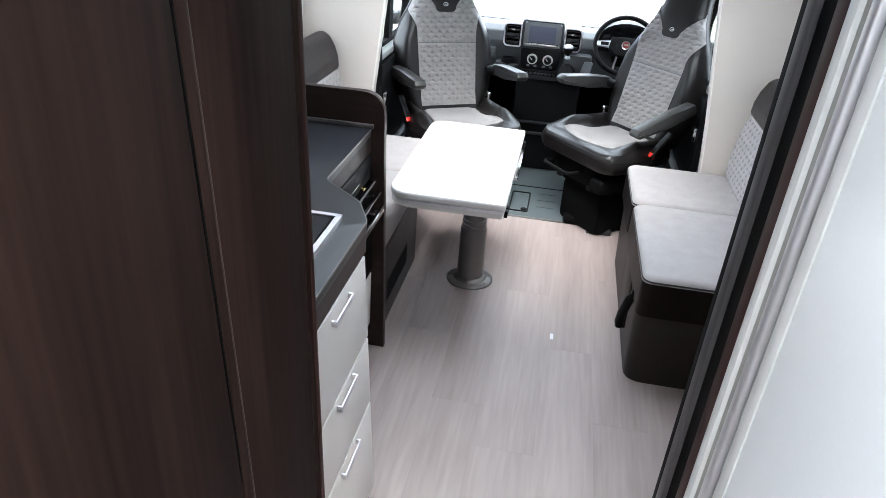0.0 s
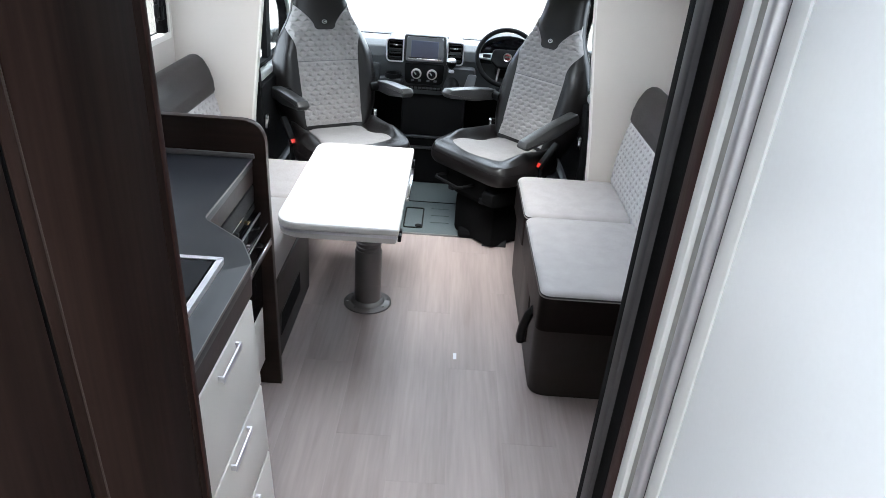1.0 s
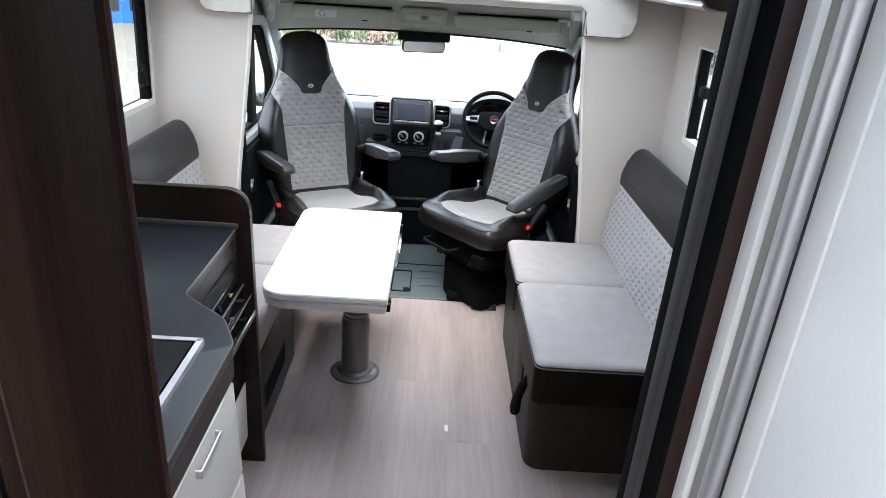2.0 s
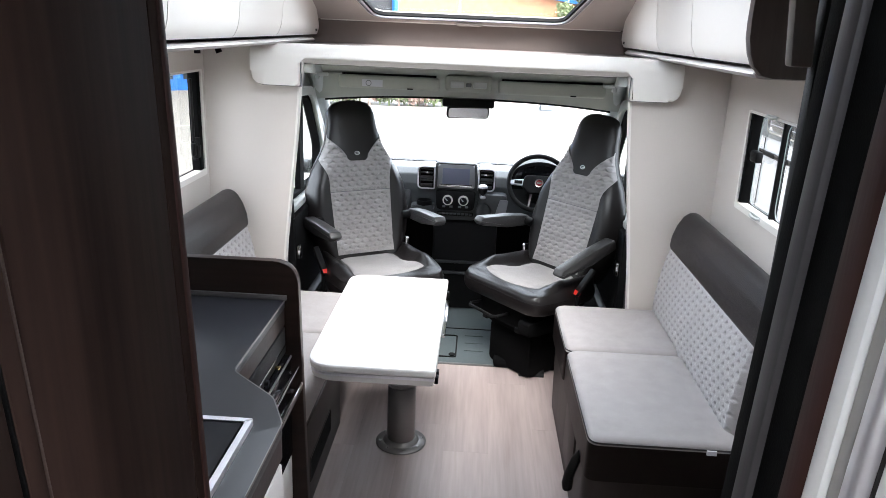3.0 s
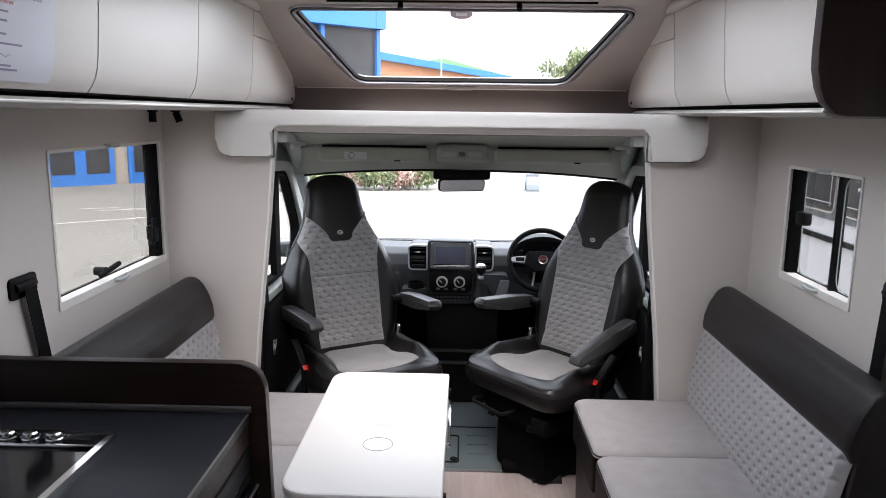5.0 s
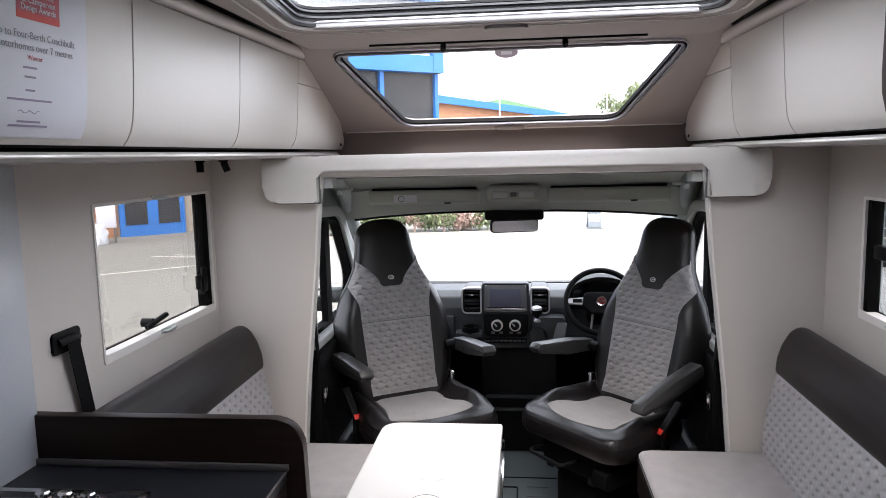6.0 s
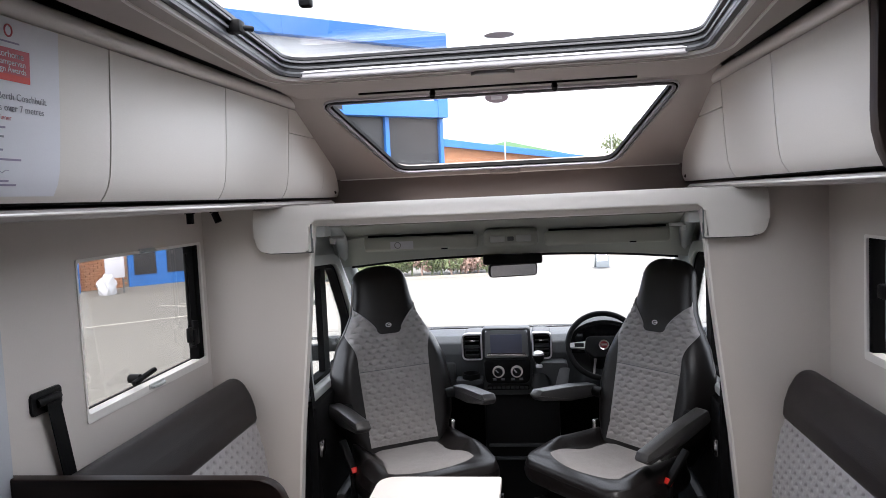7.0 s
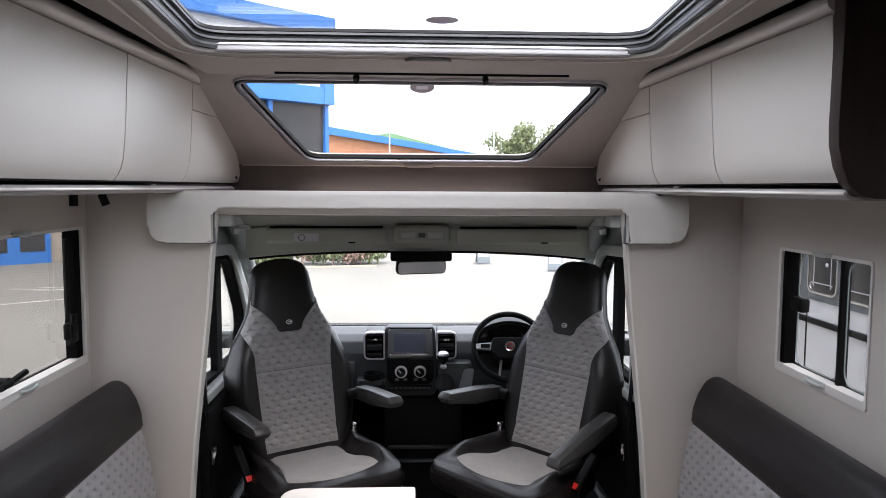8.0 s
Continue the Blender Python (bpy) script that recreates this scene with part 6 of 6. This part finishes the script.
def seat_extras(t, inner, slope_in, slope_out):
    """Armrests, recline lever on the inner side, belt buckle on the outer."""
    s = inner
    for side, slope in ((s, slope_in), (-s, slope_out)):
        m = pose(side * 0.300, 0.17, 0.700, slope, 0, side * -3)
        prof = rounded([(0.045, -0.030), (0.045, 0.026), (-0.10, 0.030), (-0.31, 0.020), (-0.335, -0.004), (-0.31, -0.026), (-0.12, -0.040)], [0.02, 0.02, 0.02, 0.012, 0.012, 0.012, 0.03], 4)
        bm = slab(prof, "x", -0.032, 0.032, 0.011, m)
        part("armrest", bm, M_ARM, t, "black padded armrest", local=True)
        bm = rod((side * 0.23, 0.20, 0.69), (side * 0.305, 0.19, 0.697), 0.024, n=18)
        part("armrest_pivot", bm, M_BLACK, t, local=True)
    bm = bmesh.new()
    box(bm, s * 0.245 - 0.012, s * 0.245 + 0.012, 0.15, 0.185, 0.49, 0.575, 0.010, 3, pose(0, 0, 0, 0, 0, 0))
    part("recline_lever", bm, M_CHROME, t, "silver recline lever", local=True)
    o = -s
    bm = bmesh.new()
    m = look((o * 0.29, 0.02, 0.50), (o * 0.31, 0.12, 0.62))
    box(bm, -0.016, 0.016, -0.011, 0.011, -0.12, 0.035, 0.006, 3, m)
    tube(bm, [(o * 0.27, 0.02, 0.30), (o * 0.29, 0.01, 0.40), (o * 0.29, 0.015, 0.49)], 0.012, 8)
    part("belt_buckle", bm, M_BLACK, t, "black belt buckle", local=True)
    bm = bmesh.new()
    box(bm, -0.014, 0.014, -0.013, 0.013, 0.010, 0.034, 0.003, 2, m)
    part("release_button", bm, M_RED, t, "red buckle button", local=True)


ps = cab_seat()
ds = copy_thing(ps, pose(0.398, 0.045, 0, 0, 0, -49))
ps.matrix_basis = pose(-0.416, 0.084, 0, 0, 0, 31)
seat_extras(ps, 1, -7, -2)
seat_extras(ds, -1, -7, 17)
single("driver_seat_box", cuboid(0.215, 0.86, -0.05, 0.42, 0.0, 0.05, 0.02), M_DEEP, "black box under the driver seat", "seat box")
single("passenger_seat_box", cuboid(-0.86, -0.18, 0.0, 0.45, 0.0, 0.05, 0.02), M_DEEP, "black box under the passenger seat", "seat box")
bm = slab([(-0.125, 0.0), (-0.04, 0.0), (-0.04, 0.05), (-0.11, 0.026)], "x", 0.345, 0.475, 0.003)
single("floor_bracket", bm, M_BLACK, "black plastic cover on the floor before the driver seat", "cover")


# ---- outside ----
GZ = -0.60
M_YARD = material("yard_concrete", (0.208, 0.198, 0.172), 0.9, 0, 0.14, 0.35, 0.4, 40)
M_LINE = material("road_paint", (0.48, 0.46, 0.40), 0.8, 0, 0.35, 3)
M_BLUE = material("blue_paint", (0.028, 0.155, 0.47), 0.45, 0, 0.06, 1)
M_BRICK = material("orange_brick", (0.42, 0.20, 0.11), 0.9, 0, 0.2, 3, 0.3, 30)
M_CLAD = material("white_cladding", (0.62, 0.63, 0.65), 0.5, 0, 0.05, 1)
M_DARKW = material("dark_window", (0.04, 0.04, 0.042), 0.25, 0, 0.35, 0.8, spec=0.25)
M_GREENR = material("green_roof", (0.13, 0.26, 0.13), 0.7, 0, 0.1, 1)
M_LEAF = material("leaves", (0.20, 0.235, 0.105), 0.6, 0, 0, 6, 0, 40, (1, 1, 1), (0.10, 0.125, 0.06))
M_PINK = material("bronze_leaves", (0.40, 0.27, 0.22), 0.7, 0, 0.3, 6)
M_BARK = material("bark", (0.12, 0.085, 0.06), 0.9, 0, 0.2, 10)
M_VAN = material("white_van_paint", (0.72, 0.73, 0.75), 0.18, 0, 0.02, 2, coat=0.5)
M_GREYV = material("grey_body_panel", (0.15, 0.17, 0.185), 0.25, 0, 0.05, 2)
M_MORTAR = material("mortar", (0.36, 0.31, 0.25), 0.9, 0, 0.1, 8)

single("ground", slab([(600 * math.cos(a * math.pi / 32), 600 * math.sin(a * math.pi / 32)) for a in range(64)], "z", GZ - 0.3, GZ), M_YARD,
       "pale concrete yard reaching to the horizon", "ground", kind="structure")


def strip(pts, w, z=GZ):
    bm = bmesh.new()
    for (x0, y0), (x1, y1) in zip(pts, pts[1:]):
        d = Vector((x1 - x0, y1 - y0)).normalized()
        nrm = Vector((-d.y, d.x)) * w / 2
        prism(bm, [(x0 + nrm.x, y0 + nrm.y), (x0 - nrm.x, y0 - nrm.y), (x1 - nrm.x, y1 - nrm.y), (x1 + nrm.x, y1 + nrm.y)], "z", z, z + 0.004)
    return bm


single("yard_line", strip([(-13.0, 6.7), (-5.5, 12.6)], 0.075), M_LINE, "white painted line across the yard", "road marking", kind="structure")
bm = strip([(-8.6, 13.0), (-6.9, 12.9)], 0.055)
for a in ((-8.2, 13.3, -7.0, 13.05), (-8.0, 12.7, -7.2, 12.95)):
    b2 = strip([a[:2], a[2:]], 0.05)
    me = bpy.data.meshes.new("tmp")
    b2.to_mesh(me)
    b2.free()
    bm.from_mesh(me)
    bpy.data.meshes.remove(me)
single("yard_marking", bm, M_LINE, "worn white painted marking on the yard", "road marking", kind="structure")

# main building: local x along the front, local y into the building
FRONT = Matrix.Translation((-12.546, 16.60, GZ)) @ Matrix.Rotation(math.atan2(0.67, 0.742), 4, "Z")


def main_building():
    t = thing("showroom_building", (-12.546, 16.6, GZ), "brick showroom building with bright blue doors, posts and fascia", "building")

    def bx(name, mt, x0, x1, y0, y1, z0, z1, label="", parent=None):
        bm = bmesh.new()
        box(bm, x0, x1, y0, y1, z0, z1, 0, 1, FRONT)
        return part(name, bm, mt, parent or t, label, smooth=False)
    L0, L1 = -16.0, 12.5
    bx("wall", M_MORTAR, L0, L1, 0.05, 9.0, 0, 5.2, "brick wall")
    bx("upper_wall", M_CLAD, L0, L1 - 0.15, -0.35, 9.0, 5.8, 7.7, "white cladding band")
    bx("fascia", M_BLUE, L0, L1, -0.6, 0.2, 5.2, 5.8, "bright blue fascia")
    bx("end_fascia", M_BLUE, L1 - 0.45, L1, -0.62, 9.0, 5.2, 8.2, "bright blue corner fascia")
    bx("roof_fascia", M_BLUE, L0, L1, -0.7, 9.2, 7.7, 8.3, "bright blue roof edge")
    bx("glazing", M_DARKW, 5.5, L1 - 0.1, -0.15, 0.1, 2.4, 5.2, "dark upper glazing")
    for x in (7.6, 10.0, L1 - 0.12):
        bx("post", M_BLUE, x - 0.08, x + 0.08, -0.3, -0.1, 0, 5.2, "blue post")
    # doors with dark panes
    for x0, x1 in ((-4.6, -2.9), (-1.9, -0.75), (1.0, 2.9), (3.3, 5.2)):
        d = bx("door", M_BLUE, x0, x1, -0.05, 0.06, 0, 2.5, "bright blue door")
        n = 2 if x1 - x0 > 1.5 else 1
        w = (x1 - x0) / n
        for k in range(n):
            bx("pane", M_DARKW, x0 + k * w + 0.16, x0 + (k + 1) * w - 0.16, -0.065, -0.05, 0.34, 2.3, "", d)
    bx("post", M_BLUE, -0.55, -0.38, -0.5, -0.33, 0, 5.2, "blue post")
    bx("lintel", M_BRICK, -3.0, 1.1, -0.012, 0.05, 1.75, 2.6, "red-brown brick lintel band")
    # bricks near the door
    me = None
    rng = random.Random(4)
    for row in range(23):
        for col in range(9):
            x = -0.72 + col * 0.225 + (0.1125 if row % 2 else 0)
            if x > 0.78:
                continue
            if me is None:
                bm = cuboid(0, 0.215, -0.012, 0.05, 0, 0.065, 0.004, 1)
                me = mesh("brick", bm, M_BRICK, False)
            o = new("brick", me)
            o.parent = t
            o.matrix_parent_inverse = W(t).inverted()
            o.matrix_basis = FRONT @ Matrix.Translation((x, rng.uniform(-0.002, 0.002), 0.01 + row * 0.075))
    return t


main_building()
# rubbish sack and notice board by the door
t = thing("notice_board", (-11.35, 15.7, GZ), "white notice board on a stand by the building", "sign")
NB = Matrix.Translation((-11.3, 15.75, GZ)) @ Matrix.Rotation(math.atan2(0.67, 0.742), 4, "Z")
part("board", box(bmesh.new(), -0.25, 0.25, -0.03, 0.03, 0.42, 1.12, 0.02, 2, NB), M_PAPER, t)
part("leg", cyl(bmesh.new(), NB @ Vector((-0.2, 0, 0)), NB @ Vector((-0.2, 0, 0.43)), 0.025, n=10), M_GREYP, t)
part("leg", cyl(bmesh.new(), NB @ Vector((0.2, 0, 0)), NB @ Vector((0.2, 0, 0.43)), 0.025, n=10), M_GREYP, t)
for k, (x, y, r) in enumerate(((-11.35, 15.45, 0.24),)):
    bm = bmesh.new()
    bmesh.ops.create_icosphere(bm, subdivisions=3, radius=r)
    for v in bm.verts:
        v.co *= 1 + 0.5 * noise.noise(v.co * 7 + Vector((k * 9, 0, 0)))
        v.co.z = max(v.co.z * 1.5, -r * 0.75) + r * 0.75
    bmesh.ops.translate(bm, vec=(x, y, GZ), verts=bm.verts)
    single("white_sack", bm, M_CLAD, "crumpled pale sack on the ground by the doors", "sack")

t = thing("far_workshop", (-1.5, 44, GZ), "low orange-brick workshop with bright blue eaves", "building")
bm = bmesh.new()
prism(bm, [(-9.0, GZ), (6.0, GZ), (6.0, 3.15), (-9.0, 5.50)], "y", 44, 54)
part("wall", bm, M_BRICK, t, "orange brick wall", smooth=False)
bm = bmesh.new()
prism(bm, [(6.3, 3.12), (6.3, 3.38), (-9.0, 6.02), (-9.0, 5.46)], "y", 43.6, 54.5)
part("eaves", bm, M_BLUE, t, "bright blue sloping eaves", smooth=False)
t = thing("far_shed", (0, 66, GZ), "distant shed with green pitched roof", "building")
bm = bmesh.new()
prism(bm, [(-9, GZ), (8, GZ), (8, 4.1), (-2.0, 6.65), (-9, 5.4)], "y", 66, 80)
part("roof", bm, M_GREENR, t, "green pitched roof", smooth=False)
for x, y, h in ((-1.3, 40.0, 5.4), (5.0, 42.0, 6.4)):
    t = thing("lamp_post", (x, y, GZ), "slim grey lamp post in the distance", "lamp post", "lamp posts")
    bm = rod((x, y, GZ), (x, y, h), 0.06, 0.04, 10)
    part("pole", bm, M_LIGHTP, t)
    part("lantern", cuboid(x - 0.28, x + 0.06, y - 0.08, y + 0.08, h, h + 0.08, 0.02), M_LIGHTP, t)


def leaves(bm, rng, c, r, n, size, squash=1.0):
    for _ in range(n):
        d = Vector((rng.gauss(0, 1), rng.gauss(0, 1), rng.gauss(0, 1))).normalized() * (rng.random() ** 0.4)
        p = Vector(c) + Vector((d.x * r, d.y * r, d.z * r * squash))
        q = Euler((rng.uniform(0, 6.3), rng.uniform(0, 6.3), rng.uniform(0, 6.3))).to_matrix()
        s = size * rng.uniform(0.6, 1.4)
        vs = [bm.verts.new(p + q @ Vector(v) * s) for v in ((-0.5, 0, 0), (0, -0.28, 0.06), (0.5, 0, 0), (0, 0.28, 0.06))]
        bm.faces.new(vs)


def tree(x, y, h, r, seed):
    rng = random.Random(seed)
    t = thing("tree", (x, y, GZ), "broad green tree behind the yard", "tree", "far trees")
    bm = rod((x, y, GZ), (x + 0.1, y, GZ + h * 0.55), 0.18, 0.09, 10)
    cl = []
    for k in range(9):
        a, e = rng.uniform(0, 6.3), rng.uniform(0.3, 1.0)
        tip = Vector((x + r * 0.75 * math.cos(a) * e, y + r * 0.75 * math.sin(a) * e, GZ + h * rng.uniform(0.5, 0.95)))
        tube(bm, [(x + 0.05, y, GZ + h * 0.35 + 0.1 * k), tuple((Vector((x, y, GZ + h * 0.55)) + tip) / 2), tuple(tip)], 0.04, 6)
        cl.append(tip)
    part("trunk", bm, M_BARK, t)
    bm = bmesh.new()
    for c in cl:
        leaves(bm, rng, c, r * rng.uniform(0.3, 0.5), 260, 0.22, 0.8)
    part("crown", bm, M_LEAF, t, smooth=False)


for k, (x, y, h, r) in enumerate(((5.4, 41.0, 4.7, 1.8), (7.2, 40.5, 6.0, 2.0), (8.8, 40.0, 5.6, 1.8), (10.5, 41.5, 5.2, 2.2), (6.3, 43, 5.4, 1.7))):
    tree(x, y, h, r, 20 + k)


def planting_bed():
    rng = random.Random(7)
    pts = [(-6.2, 16.2), (-4.8, 16.6), (-3.4, 16.9), (-2.1, 17.2), (-1.0, 17.4)]
    bm = bmesh.new()
    for (x0, y0), (x1, y1) in zip(pts, pts[1:]):
        prism(bm, [(x0, y0), (x1, y1), (x1, y1 + 0.10), (x0, y0 + 0.10)], "z", GZ, GZ + 0.05)
    single("bed_edging", bm, M_MORTAR, "low pale stone edging round the planting bed", "edging", kind="structure")
    for k in range(19):
        a = k / 18
        i = min(3, int(a * 4))
        f = a * 4 - i
        x = pts[i][0] + (pts[i + 1][0] - pts[i][0]) * f
        y = pts[i][1] + (pts[i + 1][1] - pts[i][1]) * f + 0.8 + rng.uniform(-0.2, 0.3)
        bm = bmesh.new()
        r = rng.uniform(0.45, 0.7)
        for j in range(4):
            leaves(bm, rng, (x + rng.uniform(-0.35, 0.35), y + rng.uniform(-0.3, 0.3), GZ + r * 0.55 + rng.uniform(0, 0.25)), r * 0.6, 300, 0.125, 0.8)
        tube(bm, [(x, y, GZ), (x, y, GZ + r * 0.6)], 0.03, 6)
        pink = k % 3 == 1
        single("shrub", bm, M_PINK if pink else M_LEAF, "bronze-leaved low shrub in the planting bed" if pink else "leafy green low shrub in the planting bed", "shrub", "shrubs", smooth=False)


planting_bed()


def a_board(x, y, rz):
    t = thing("pavement_sign", (x, y, GZ), "dark-framed A-board sign with white print on the yard", "sign", "pavement signs", rz)
    t.matrix_basis = t.matrix_basis @ Matrix.Diagonal((0.60, 0.60, 0.47, 1.0))
    for s in (-1, 1):
        m = pose(0, 0, 0, s * 12, 0, 0)
        bm = bmesh.new()
        box(bm, -0.32, 0.32, -0.02 + s * 0.18, 0.02 + s * 0.18, 0.02, 1.05, 0.01, 2, m)
        pn = part("panel", bm, M_GREYV, t, "dark framed panel", local=True)
        if s < 0:
            bm = bmesh.new()
            box(bm, -0.26, 0.26, -0.206, -0.201, 0.40, 0.98, 0, 1, m)
            part("poster", bm, M_CLAD, pn, "white poster", local=True)
            for z in (0.50, 0.62, 0.74, 0.86):
                bm = bmesh.new()
                box(bm, -0.20, 0.20, -0.209, -0.2065, z, z + 0.07, 0, 1, m)
                part("print_bar", bm, M_INK, pn, local=True)
    part("foot", box(bmesh.new(), -0.36, 0.36, -0.36, 0.36, 0, 0.03, 0.008), M_GREYP, t, local=True)


a_board(2.05, 18.3, 12)
a_board(3.80, 16.4, -8)


def parked_van():
    """White and grey van parked alongside, seen through the small side window."""
    t = thing("parked_van", (3.3, 4.0, GZ), "white van with dark grey upper side and bright-edged tinted windows", "van")
    x = 2.35
    pts = rounded([(0.3, 0.25), (7.4, 0.25), (7.4, 1.25), (6.6, 1.45), (5.7, 2.45), (0.3, 2.55)], [0.1, 0.1, 0.2, 0.2, 0.25, 0.15], 6)
    bm = slab([(y, GZ + z) for y, z in pts], "x", x, x + 1.9, 0.04)
    part("body", bm, M_VAN, t, "glossy white body")
    part("side_panel", cuboid(x - 0.02, x, 0.32, 5.2, 0.965, 1.80, 0.004), M_GREYV, t, "dark grey upper side panel")
    for y0, y1 in ((0.46, 1.02), (1.09, 1.37), (1.46, 2.3), (2.45, 4.2)):
        q = rounded([(y0, 1.02), (y1, 1.02), (y1, 1.62), (y0, 1.62)], 0.05, 5)
        w = part("window", slab(q, "x", x - 0.030, x - 0.018, 0.003), M_TINT, t, "dark tinted side window")
        part("window_seal", ring(bmesh.new(), inset(q, -0.012), q, "x", x - 0.034, x - 0.016), M_CHROME, w, "bright window surround")
        q2 = inset(q, 0.05)
        part("inner_frame", ring(bmesh.new(), q2, inset(q2, 0.006), "x", x - 0.033, x - 0.030), M_ALU, w, "thin silver inner line")
    part("rub_strip", cuboid(x - 0.03, x, 0.32, 6.4, 0.825, 0.858, 0.006), M_BLACK, t, "black rubbing strip")
    for y, z in ((1.18, 1.187), (1.01, 1.147)):
        part("rivet", lathe(bmesh.new(), [(0.012, 0.0), (0.010, 0.006)], (0, 0, 0), 14), M_CLAD, t).matrix_basis = pose(x - 0.033, y, z, 0, -90, 0)
    for y in (1.05, 1.42, 2.38):
        part("door_line", cuboid(x - 0.003, x, y, y + 0.012, GZ + 0.3, 0.96), M_RUB, t)
    for y in (1.6, 6.2):
        bm = rod((x + 0.02, y, GZ + 0.34), (x + 0.24, y, GZ + 0.34), 0.34, n=28)
        wl2 = part("wheel", bm, M_RUB, t, "black tyre")
        part("rim", rod((x - 0.002, y, GZ + 0.34), (x + 0.03, y, GZ + 0.34), 0.22, n=24), M_ALU, wl2, "silver rim")


parked_van()


# ---- floor planks ----
def planks():
    w, ln = 0.188, 1.05
    rng = random.Random(3)
    cache = {}
    i = 0
    x = WL
    while x < WR - 0.01:
        x1 = min(x + w, WR)
        y = REAR - (0.35 + 0.42 * (i % 3)) % ln
        while y < -0.04:
            a, b = max(y, REAR), min(y + ln, -0.037)
            if b - a > 0.02:
                key = (round(x1 - x, 3), round(b - a, 3))
                if key not in cache:
                    bm = cuboid(0.0002, key[0] - 0.0002, 0.0002, key[1] - 0.0002, -0.0009, 0.0, 0.0)
                    cache[key] = mesh("plank", bm, M_FLOOR, False)
                o = new("plank", cache[key])
                o.parent = floor
                o.matrix_basis = pose(x, a, 0)
            y += ln
        x = x1
        i += 1


planks()
